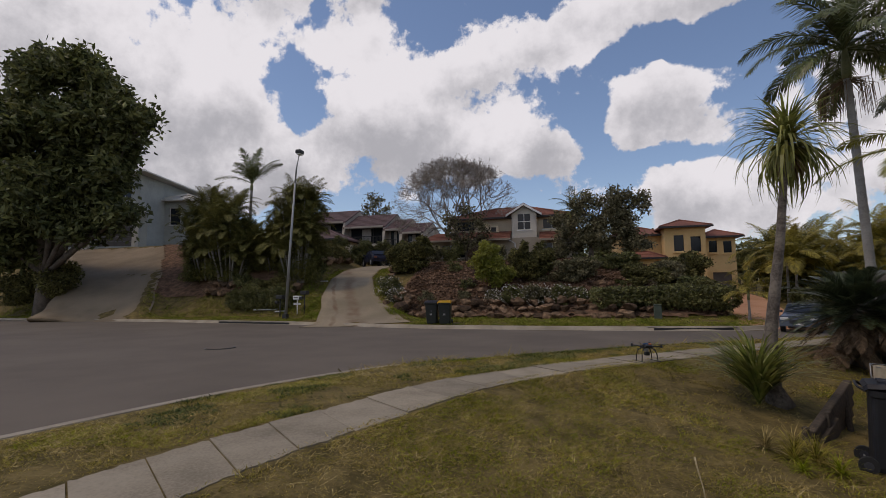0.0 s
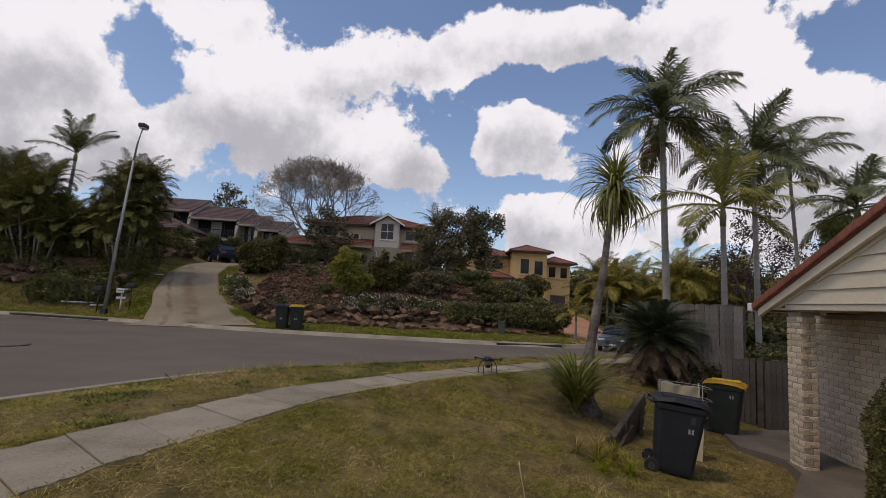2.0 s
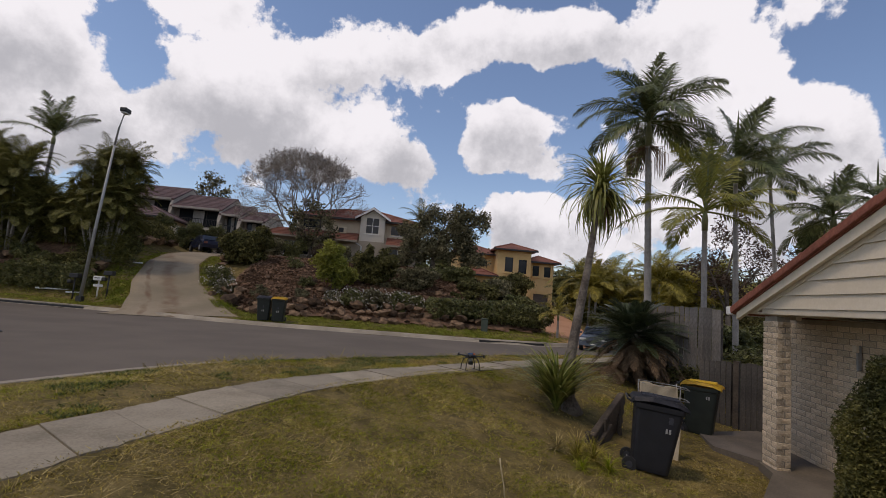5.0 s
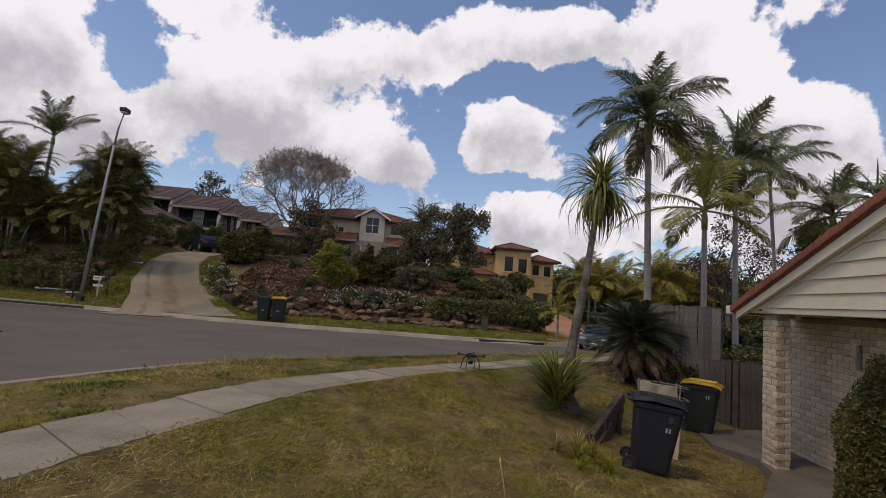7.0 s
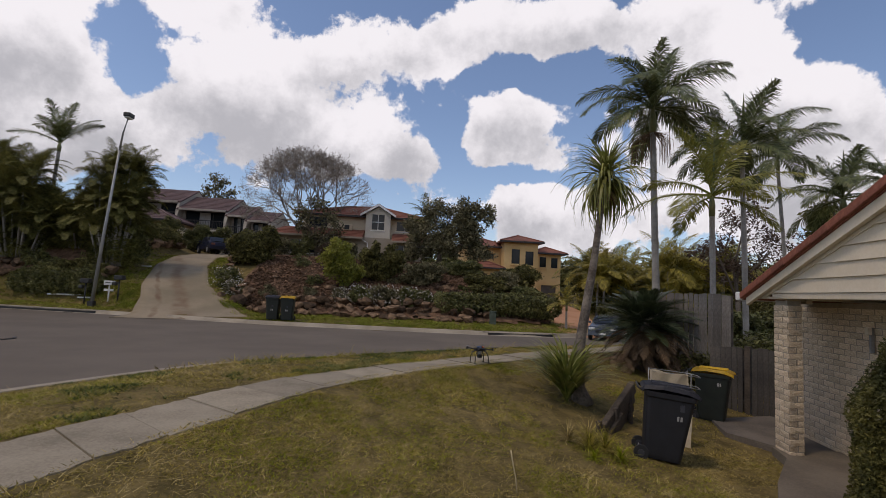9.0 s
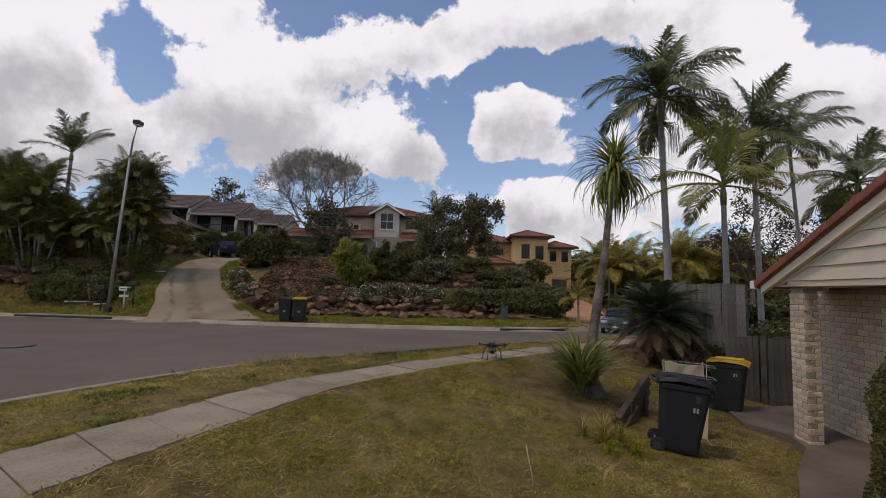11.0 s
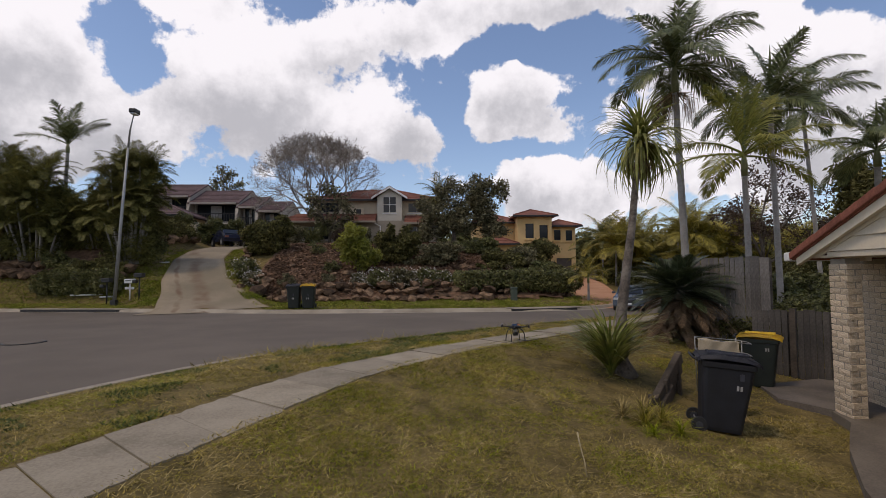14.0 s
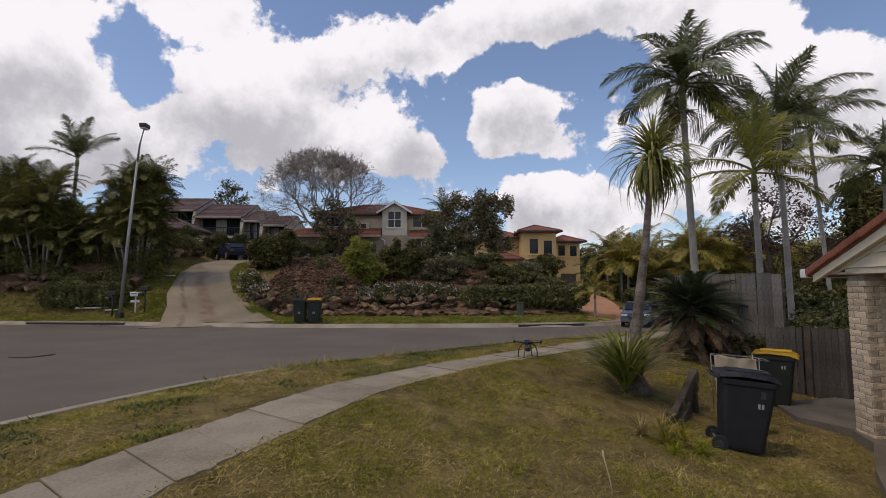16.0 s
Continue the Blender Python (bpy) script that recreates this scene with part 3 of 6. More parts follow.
# ---- plants ----
def frond_mesh(name, seed, mat, length, rise, bend, pairs=34, leaf=.6, width=.035, sweep=.75, hang=.35, keel=.35, profile=1.0):
    """A feather leaf that leaves the origin towards +x, rising by rise and bending over by bend degrees."""
    rng = np.random.default_rng(seed)
    n = 14
    s = np.linspace(0, 1, n)
    ang = np.radians(rise - bend * s ** 1.2)
    step = length / (n - 1)
    px = np.r_[0, np.cumsum(np.cos(ang[:-1]) * step)]
    pz = np.r_[0, np.cumsum(np.sin(ang[:-1]) * step)]
    soup = Soup()
    spine = [(a, 0, b) for a, b in zip(px, pz)]
    soup.add(*tube_data(spine, list(np.interp(s, (0, 1), (.035, .006)) * max(.5, length / 2.6)), 4, False))
    q = np.repeat(np.linspace(.14, .99, pairs), 2) + rng.normal(0, .004, 2 * pairs)
    sgn = np.tile([-1., 1.], pairs)
    bx, bz = np.interp(q, s, px), np.interp(q, s, pz)
    a = np.interp(q, s, ang)
    tang = np.stack([np.cos(a), 0 * a, np.sin(a)], 1)
    nor = np.stack([-np.sin(a), 0 * a, np.cos(a)], 1)
    side = np.stack([0 * a, sgn, 0 * a], 1)
    prof = np.clip(np.sin(math.pi * (q * .86 + .12)) ** .7, .15, 1) * profile
    L = (leaf * prof * rng.uniform(.85, 1.12, len(q)))[:, None]
    d = unit(side * 1.0 + tang * (sweep + .5 * q[:, None]) + nor * (keel + rng.normal(0, .12, (len(q), 1))))
    root = np.stack([bx, 0 * bx, bz], 1)
    down = np.array([0, 0, -1.0])
    mid = root + d * L * .5 + down * L * hang * .12
    tip = root + unit(d + down * hang * (1 + rng.normal(0, .25, (len(q), 1)))) * L * .55 + d * L * .45 + down * L * hang * .1
    w = unit(np.cross(d, nor)) * width / 2
    soup.quads(np.stack([root - w * .5, mid - w, mid + w, root + w * .5], 1))
    soup.quads(np.stack([mid - w, tip - w * .15, tip + w * .15, mid + w], 1))
    return soup.mesh(name, mat)


FRONDS = {}


def fronds(kind, mat, sets, **k):
    FRONDS[kind] = [frond_mesh("frond", 10 * i + len(kind), mat, L, r, b, **k) for i, (L, r, b) in enumerate(sets)]


fronds("king", FROND, ((2.3, 80, 30), (2.8, 56, 84), (3.0, 44, 98), (3.0, 30, 92), (2.9, 14, 80), (2.7, -4, 60)), pairs=56, leaf=.80, width=.044, hang=.85, keel=.35)
fronds("upright", FROND, ((2.6, 80, 32), (2.6, 62, 46), (2.6, 46, 52), (2.5, 24, 50)), pairs=46, leaf=.78, width=.05, hang=.6, keel=.35)
fronds("young", FROND_LIT, ((2.2, 86, 16), (2.2, 74, 34), (2.4, 38, 58), (2.6, 20, 55), (2.5, 8, 55), (2.3, -5, 52)), pairs=50, leaf=.62, width=.040, hang=.7)
fronds("cane", FROND_CANE, ((2.3, 78, 60), (2.3, 60, 90), (2.2, 42, 100), (2.0, 20, 90)), pairs=36, leaf=.6, width=.034, hang=.5)
fronds("gold", FROND_GOLD, ((2.3, 78, 60), (2.3, 60, 90), (2.2, 42, 100), (2.0, 20, 90)), pairs=34, leaf=.62, width=.038, hang=.7)
fronds("cycad", CYCAD, ((1.0, 66, 40), (1.2, 44, 40), (1.3, 28, 36), (1.3, 14, 32), (1.25, 4, 30), (1.1, -10, 25)), pairs=40, leaf=.24, width=.026, hang=.1, keel=.45)
fronds("dry", DEADLEAF, ((1.2, -10, 50), (1.1, -30, 40), (1.2, 10, 80)), pairs=22, leaf=.24, width=.022, hang=.6)


def crown(parent, kind, count, z, rng, lean=(0, 0), scale=1.0, order=None, name="frond", turn0=0.0):
    """Whorl of feather leaves: the inner ones stand, the outer ones hang."""
    ms = FRONDS[kind]
    for i in range(count):
        t = i / max(count - 1, 1)
        k = min(int(t * len(ms)), len(ms) - 1) if order is None else order[i % len(order)]
        az = turn0 + i * 137.5 + rng.uniform(-18, 18)
        sc = scale * rng.uniform(.88, 1.1)
        m = pose(lean[0], lean[1], z + (1 - t) * .1, rng.uniform(-14, 14), rng.uniform(-7, 7), az) @ Matrix.Scale(sc, 4)
        child(name, ms[k], parent, m)


def palm(at, height, top, kind, count, label, r=.12, seed=0, seeds=False, group="", shaft=.9, scale=1.0, bow=.0, turn0=0.0, order=None):
    """A feather palm; top: how far the head stands off the foot."""
    rng = np.random.default_rng(seed)
    ob = thing("palm_tree", at, label, "palm tree", group)
    n = 60
    pts, rad = [], []
    for i in range(n):
        t = i / (n - 1)
        pts.append((top[0] * t + bow * math.sin(math.pi * t), top[1] * t, height * t))
        rad.append(r * (1.35 - .35 * min(t * 6, 1)) * (1 - .25 * t) * (1.05 if i % 2 else .97))
    tube("trunk", pts, rad, TRUNK_GREY, ob, 10)
    hx, hy = top[0], top[1]
    tube("crownshaft", [(hx, hy, height - .03), (hx, hy, height + .25), (hx + top[0] * .02, hy, height + shaft)], [r * .86, r * .95, r * .45], SHAFT, ob, 10)
    crown(ob, kind, count, height + shaft * .85, rng, (hx, hy), scale, order, turn0=turn0)
    tube("spear", [(hx, hy, height + shaft * .8), (hx + .05, hy, height + shaft + 1.5 * scale), (hx + .08, hy + .02, height + shaft + 2.1 * scale)], [.04, .035, .006], FROND, ob, 5)
    if seeds:
        soup = Soup()
        for i in range(70):
            a, b = rng.uniform(0, 6.3), rng.uniform(.12, .55)
            p0 = np.array((hx + r * math.cos(a), hy + r * math.sin(a), height - rng.uniform(0, .12)))
            p1 = p0 + (b * math.cos(a), b * math.sin(a), -rng.uniform(.1, .3))
            p2 = p1 + (.05 * math.cos(a), .05 * math.sin(a), -rng.uniform(.4, .9))
            soup.add(*tube_data([p0, p1, p2], [.010, .009, .005], 3, False))
        child("seed_spray", soup.mesh("seed_spray", DEADLEAF), ob, label="brown hanging seed strings")["kind"] = "stuff"
    return ob


def strap_head(name, seed, mat, n, length, width, low, high, droop):
    """Strap leaves round one point."""
    rng = np.random.default_rng(seed)
    soup = Soup()
    for i in range(n):
        az, el = rng.uniform(0, 2 * math.pi), math.radians(rng.uniform(low, high))
        L, w = length * rng.uniform(.7, 1.15), width * rng.uniform(.7, 1.2)
        d = np.array((math.cos(az), math.sin(az)))
        sd = np.array((-math.sin(az), math.cos(az), 0))
        p, e, rows = np.zeros(3), el, []
        for k in range(6):
            ww = w * (1, 1.1, 1, .8, .5, .06)[k] / 2
            rows.append((p - sd * ww, p + sd * ww))
            p = p + np.array((d[0] * math.cos(e), d[1] * math.cos(e), math.sin(e))) * L / 5
            e -= math.radians(droop) / 5 * rng.uniform(.5, 1.5)
        soup.quads([[rows[k][0], rows[k][1], rows[k + 1][1], rows[k + 1][0]] for k in range(5)])
    return soup.mesh(name, mat)


def leafy(name, at, blobs, count, size, mat, label, category, seed=0, stems=True, group="", inner=.5, stem_mat=None, flowers=0, lump=.22):
    """A shrub: stems and lumps of leaves. blobs: centre and half sizes from the foot."""
    rng = np.random.default_rng(seed)
    ob = thing(name, at, label, category, group)
    soup = Soup()
    vol = np.array([b[3] * b[4] + b[4] * b[5] + b[3] * b[5] for b in blobs])
    for b, v in zip(blobs, vol):
        n = int(1.7 * count * v / vol.sum())
        if lump > .15:
            sub, so = shell(rng, 22, b[:3], np.array(b[3:]) * .8, .55, lump)
            pick = rng.integers(0, 22, n)
            out = unit(rng.normal(size=(n, 3)))
            c = sub[pick] + out * np.array(b[3:]) * .34 * rng.uniform(.4, 1.15, (n, 1))
        else:
            c, out = shell(rng, n, b[:3], b[3:], inner, lump)
        ok = c[:, 2] > -.05
        soup.quads(leaves(rng, c[ok], size * (.72 if lump > .15 else 1), out[ok]))
    child("foliage", soup.mesh("foliage", mat), ob)
    if flowers:
        soup = Soup()
        for b in blobs:
            c, out = shell(rng, flowers // len(blobs), b[:3], np.array(b[3:]) * 1.03, .9, lump)
            soup.quads(leaves(rng, c[c[:, 2] > 0], size * .8, out[c[:, 2] > 0], long=1.2))
        child("blossom", soup.mesh("blossom", FLOWER), ob, label="scattered small white flowers")["kind"] = "stuff"
    if stems:
        for b in blobs[:6]:
            p = Vector(b[:3])
            mid = Vector((p.x * .45 + rng.normal() * .05, p.y * .45, p.z * .55))
            tube("stem", [(p.x * .05, p.y * .05, -.1), mid, p], [.025 + .02 * p.z, .018 + .012 * p.z, .01], stem_mat or TRUNK_BROWN, ob, 6)
    return ob


def limbs(rng, soup, p, d, length, radius, depth, ends, spread=.6, sides=5, shrink=.72, up=.12, kids=3, dome=None):
    """Branches that fork again and again."""
    pts, rad = [p], [radius]
    for k in range(3):
        d = (d + Vector(rng.normal(size=3)) * .13 + Vector((0, 0, up * .4))).normalized()
        p = p + d * length / 3
        pts.append(p)
        rad.append(radius * (1 - .12 * (k + 1)))
    soup.add(*tube_data(pts, rad, max(3, sides), False))
    if depth == 0 or (dome and (p.x ** 2 + p.y ** 2) / dome[0] ** 2 + ((p.z - dome[2]) / dome[1]) ** 2 > 1):
        ends.append(p)
        return
    for k in range(kids if depth > 1 else 3):
        a = rng.uniform(0, 2 * math.pi)
        side = d.orthogonal().normalized()
        side = side * math.cos(a) + d.cross(side) * math.sin(a)
        nd = (d + side * spread * rng.uniform(.6, 1.3) + Vector((0, 0, up))).normalized()
        start = p if k else p
        limbs(rng, soup, start, nd, length * shrink * rng.uniform(.8, 1.15), radius * .62, depth - 1, ends, spread, sides - 1, shrink, up, kids, dome)


def broad_tree(name, at, label, trunk_h, trunk_r, blobs, count, size, mat, seed=0, twig_depth=2, inner=.45, category="tree"):
    """A trunk with limbs to each lump of a leafy crown."""
    rng = np.random.default_rng(seed)
    ob = thing(name, at, label, category)
    soup = Soup()
    fork = Vector((0, 0, trunk_h))
    soup.add(*tube_data([(0, 0, -.3), (.04, 0, trunk_h * .5), fork], [trunk_r * 1.3, trunk_r, trunk_r * .8], 9))
    for b in blobs:
        c = Vector(b[:3])
        mid = fork.lerp(c, .5) + Vector(rng.normal(size=3)) * .25
        soup.add(*tube_data([fork - Vector((0, 0, .2)), mid, c], [trunk_r * .5, trunk_r * .32, .04], 6))
        for k in range(4):
            e = c + Vector(rng.normal(size=3)).normalized() * min(b[3:]) * .8
            soup.add(*tube_data([mid.lerp(c, .6), e], [.05, .012], 4, False))
    child("trunk", soup.mesh("trunk", TRUNK_BROWN, True), ob)
    leaf = Soup()
    vol = np.array([b[3] * b[4] + b[4] * b[5] + b[3] * b[5] for b in blobs])
    for b, v in zip(blobs, vol):
        n = int(1.5 * count * v / vol.sum())
        # small sprays of leaves on sub-lumps of the lump
        sub, so = shell(rng, 16, b[:3], np.array(b[3:]) * .82, .6, .25)
        pick = rng.integers(0, 16, max(n // 14, 4))
        off = unit(rng.normal(size=(len(pick), 3)))
        c = sub[pick] + off * np.array(b[3:]) * .36 * rng.uniform(.5, 1.05, (len(pick), 1))
        out = off
        spray = np.repeat(c, 14, 0) + rng.normal(size=(len(c) * 14, 3)) * size * 1.6
        leaf.quads(leaves(rng, spray, size, np.repeat(out, 14, 0)))
    child("crown", leaf.mesh("crown", mat), ob)
    return ob


def on_ground(x, y, sink=.05):
    return (x, y, ground_z(x, y) - sink)


def build_palms_near():
    # tall king palm, then the younger ones beside it
    palm((7.6, 14, -.45), 7.15, (-.22, 0), "king", 22, "tall slender palm with dark arching fronds and brown seed strings", r=.115, seed=4, seeds=True, shaft=.9, scale=.86)
    palm((7.72, 11.5, -.6), 4.3, (-.05, 0), "young", 14, "young palm with yellow-green upright fronds", r=.085, seed=9, shaft=.55, scale=.86)
    palm((10.4, 14, -.5), 6.3, (-.1, 0), "king", 18, "palm with dark green feathered fronds behind the young palm", r=.095, seed=13, shaft=.6, scale=.86)
    palm((15.2, 18, -.4), 7.4, (-.5, 0), "king", 13, "slim distant palm with wind-blown fronds", r=.085, seed=21, shaft=.6, scale=.85)
    palm((14.5, 15, -.5), 5.2, (.1, 0), "king", 16, "palm head rising behind the garage roof", r=.12, seed=33, shaft=.6, scale=.78)
    palm((18.4, 17.2, -.5), 6.6, (.2, 0), "king", 13, "palm head further back beyond the garage roof", r=.11, seed=35, shaft=.6, scale=.8)
    # strap-leaved tree with its young clump at the foot
    x, y = 3.05, 8.15
    z = ground_z(x, y)
    ob = thing("cordyline_tree", (x, y, z - .05), "thin grey-stemmed cordyline with drooping strap leaves and foot clump", "tree")
    pts = [(.10, 0, 0), (.03, 0, .3), (.04, 0, 1.05), (.14, 0, 1.72), (.26, 0, 2.5), (.37, 0, 3.45), (.44, 0, 3.95)]
    tube("trunk", pts, [.20, .105, .088, .076, .062, .052, .046], TRUNK_MOTTLED, ob, 10)
    child("leaf_head", strap_head("leaf_head", 2, STRAP, 230, 1.08, .040, -45, 88, 110), ob, pose(.44, 0, 3.95), "green and straw drooping strap leaves")
    child("leaf_head", strap_head("leaf_head", 3, STRAP, 70, .75, .035, 20, 90, 35), ob, pose(.46, 0, 4.07))
    child("dead_skirt", strap_head("dead_skirt", 5, DEADLEAF, 40, .6, .03, -80, -35, 30), ob, pose(.44, 0, 3.85))
    child("foot_clump", strap_head("foot_clump", 6, STRAP, 260, 1.4, .038, 56, 89, 80), ob, pose(-.24, -.2, .08), "long arching grassy leaves")
    # cycad
    x, y = 5.8, 11.2
    z = ground_z(x, y)
    rng = np.random.default_rng(8)
    ob = thing("cycad", (x, y, z - .05), "dark green cycad over a skirt of dead brown fronds", "cycad")
    tube("trunk", [(0, 0, 0), (.05, 0, .7), (.08, 0, 1.3)], [.24, .2, .18], TRUNK_BROWN, ob, 9)
    crown(ob, "cycad", 72, 1.12, rng, (-.05, 0), 1.0)
    crown(ob, "dry", 44, .9, rng, (.05, 0), 1.0, order=(0, 1, 2), name="dead_frond")
    crown(ob, "dry", 26, .5, rng, (-.1, -.1), .9, order=(0, 1), name="dead_frond")
    for (dx, dy, sc, sd) in ((-.75, -.3, .55, 1), (.7, -.4, .6, 2)):
        crown(ob, "dry", 9, .35, np.random.default_rng(sd), (dx, dy), sc, order=(0, 2), name="dead_frond")


def build_gardens():
    # feathery bushes and trees behind the cycad
    leafy("shrub", on_ground(8.9, 11.2), ((0, 0, .9, .9, .8, .7), (.7, .3, 1.1, .8, .7, .6), (-.4, .2, .5, .7, .6, .5)), 5200, .07, LEAF_MID, "loose green shrub behind the timber gate", "shrub", 3)
    leafy("shrub", on_ground(6.6, 10.6), ((0, 0, .35, .8, .5, .45), (.5, -.2, .3, .5, .4, .35)), 2200, .06, LEAF_DARK, "low dark shrub at the foot of the cycad", "shrub", 4)
    broad_tree("tree", on_ground(15.1, 21), "sparse bronze-leaved tree with bare twigs", 2.2, .12, ((-1.2, 0, 4.6, 1.2, 1, 1.0), (0.4, 0, 5.6, 1.2, 1, 1.2), (1.6, 0, 4.4, 1.2, 1, 1.1), (.2, .3, 3.4, 1.8, 1.2, .9), (2.6, 0, 3.2, 1.2, 1, .9)), 3600, .065, LEAF_RED, 5)
    broad_tree("tree", on_ground(20.9, 22.4), "dark pine-like tree behind the garage", 3.0, .2, ((0, 0, 3.2, 1.9, 1.6, 1.4), (.3, 0, 4.8, 1.4, 1.3, 1.2), (.1, 0, 6.0, .8, .8, .9), (-1.0, 0, 2.4, 1.5, 1.2, 1.0)), 9000, .12, LEAF_DARK, 6)
    # thicket of palms across the road
    rng = np.random.default_rng(12)
    n = 0
    for i in range(54):
        y = rng.uniform(29, 42)
        x = rng.uniform(np.interp(y, (26, 33, 45), (9.2, 10.9, 13.3)) + 2.0, 28)
        h = rng.uniform(.8, 4.0)
        gold = rng.uniform() < .68
        ob = thing("cane_palm", on_ground(x, y), "golden cane palm with arching yellow-green fronds" if gold else "cane palm with dense arching green fronds", "palm tree", "palms across the road")
        tube("trunk", [(0, 0, 0), (.05, 0, h)], [.08, .06], TRUNK_GREY, ob, 6)
        crown(ob, "gold" if gold else "cane", 17, h, rng, (.05, 0), rng.uniform(1.1, 1.5))
    palm(on_ground(7.75, 22.9), .95, (0, 0), "gold", 13, "small yellow-leaved palm beside the terracotta driveway", r=.06, seed=51, shaft=.25, scale=.58)
    palm(on_ground(16.0, 28.5), 1.1, (0, 0), "gold", 15, "bright golden cane palm behind the cycad", r=.07, seed=52, shaft=.3, scale=.9)
    for k, (x, y, r, h, mt, sd) in enumerate(((14.5, 26.5, 1.5, 1.7, LEAF_DARK, 1), (17.5, 27.5, 1.8, 2.2, LEAF_MID, 2), (21, 27, 2.2, 2.6, LEAF_DARK, 3), (26, 31, 3.0, 3.6, LEAF_DARK, 4), (32, 34, 3.5, 4.0, LEAF_MID, 5), (13.5, 30, 1.3, 1.3, LEAF_MID, 6), (19, 24.5, 1.3, 1.5, LEAF_MID, 7), (18, 19, 1.6, 1.8, LEAF_DARK, 8), (13.0, 17.0, 1.2, 1.2, LEAF_MID, 9), (21, 18, 2, 3, LEAF_DARK, 10))):
        leafy("shrub", on_ground(x, y), ((0, 0, h * .5, r, r * .8, h * .55), (r * .5, .2, h * .75, r * .6, r * .6, h * .4), (-r * .5, 0, h * .6, r * .6, r * .6, h * .4)), 3600, .13, mt, "dense green shrub in the roadside thicket", "shrub", 40 + sd, group="roadside shrubs")

    rng = np.random.default_rng(88)
    for i in range(26):
        y = rng.uniform(31, 45)
        x = rng.uniform(np.interp(y, (26, 33, 45), (9.2, 10.9, 13.3)) + 2.6, 27)
        r, h_ = rng.uniform(1.2, 2.0), rng.uniform(1.8, 3.6)
        leafy("thicket_shrub", on_ground(x, y), ((0, 0, h_ * .5, r, r, h_ * .55), (r * .4, .2, h_ * .8, r * .6, r * .6, h_ * .35)), 2600, .15, (FROND_GOLD, LEAF_MID, FROND_CANE)[i % 3], "dense undergrowth among the palms across the road", "shrub", 300 + i, group="thicket undergrowth")
    soup, bark = Soup(), Soup()
    for i in range(120):
        x, y = rng.uniform(-75, 110), rng.uniform(62, 95)
        g = ground_z(x, y)
        h_ = rng.uniform(3.5, 7.5) if x > 0 else rng.uniform(2.5, 4.5)
        bark.add(*tube_data([(x, y, g - .3), (x, y, g + h_ * .7)], [.2, .1], 5))
        for k in range(5):
            c, out = shell(rng, 120, (x + rng.normal() * 1.6, y + rng.normal(), g + h_ * rng.uniform(.35, .95)), (1.9, 1.6, 1.3), .4, .3)
            soup.quads(leaves(rng, c, .42, out))
    woods = tagged(new("far_woods"), "distant mixed treeline behind the houses", "trees", kind="stuff")
    child("crown_mass", soup.mesh("crown_mass", LEAF_MID), woods)["kind"] = "stuff"
    child("trunk_mass", bark.mesh("trunk_mass", TRUNK_BROWN), woods)["kind"] = "stuff"

    # planted bank under the white house
    leafy("bush", on_ground(-3.6, 26.6), ((0, 0, 1.6, 1.15, .9, 1.0), (-.3, -.2, 2.3, .8, .7, .7), (.5, 0, 1.0, .7, .7, .7)), 5200, .12, LEAF_BRIGHT, "bright lime-green weeping bush on a thin trunk", "bush", 7)
    leafy("bush", on_ground(-1.6, 28), ((0, 0, .9, 1.2, 1.0, .9), (.7, .2, 1.4, .9, .8, .7), (-.6, 0, 1.5, .7, .7, .8)), 6000, .12, LEAF_DARK, "large dark green bush on the bank", "bush", 8)
    leafy("bush", on_ground(.6, 27.5), ((0, 0, .7, 1.2, .9, .7), (.7, 0, .9, .8, .7, .6)), 3000, .11, LEAF_GREY, "grey-green bush on the bank", "bush", 9)
    leafy("bush", on_ground(-10.2, 31.5), ((0, 0, 1.1, 1.4, 1.2, 1.2), (.8, .3, 1.6, 1.1, 1, .9), (-.6, 0, 1.4, 1.0, 1, .9)), 8000, .13, LEAF_DARK, "big rounded dark bush beside the driveway", "bush", 10)
    for i, (x, y, r) in enumerate(((-9.6, 26.2, .8), (-8.9, 25.6, .6), (-2.4, 24.9, .7), (-1.2, 24.7, .75), (.0, 24.7, .7), (-3.4, 25.2, .5), (.9, 25.0, .5))):
        leafy("flowering_shrub", on_ground(x, y), ((0, 0, r * .8, r, r * .7, r * .8),), 1800, .075, LEAF_GREY if i % 2 else LEAF_MID, "low shrub dotted with small white flowers above the boulders", "shrub", 60 + i, group="flowering shrubs", flowers=260)
    for i, (x, y, r, h) in enumerate(((4.3, 27.5, 1.4, 1.0), (6.2, 27, 1.5, .9), (6.6, 29.5, 1.6, 1.7), (5.4, 29, 1.6, 1.1), (7.4, 32.5, 1.3, 1.7), (3.2, 30, 1.4, 1.1), (6.5, 26.2, 1.0, .9))):
        leafy("shrub", on_ground(x, y), ((0, 0, h * .5, r, r * .8, h * .55), (r * .4, .2, h * .75, r * .6, r * .6, h * .4)), 4200, .11, (LEAF_DARK, LEAF_MID, LEAF_DARK, LEAF_GREY)[i % 4], "dense shrub on the slope below the yellow house", "shrub", 80 + i, group="slope shrubs")
    rng = np.random.default_rng(61)
    for i in range(44):
        x, d = rng.uniform(-7.5, 5), rng.uniform(5.0, 13.5)
        r = rng.uniform(.3, .6)
        leafy("bank_shrub", on_ground(x, float(fk(x)) + d), ((0, 0, r * .6, r, r, r * .7),), 420, .085, (LEAF_GREY, LEAF_MID, LEAF_RED)[i % 3], "small straggly shrub on the mulched bank", "shrub", 200 + i, group="small bank shrubs")
    # clipped hedge along the verge
    rng = np.random.default_rng(31)
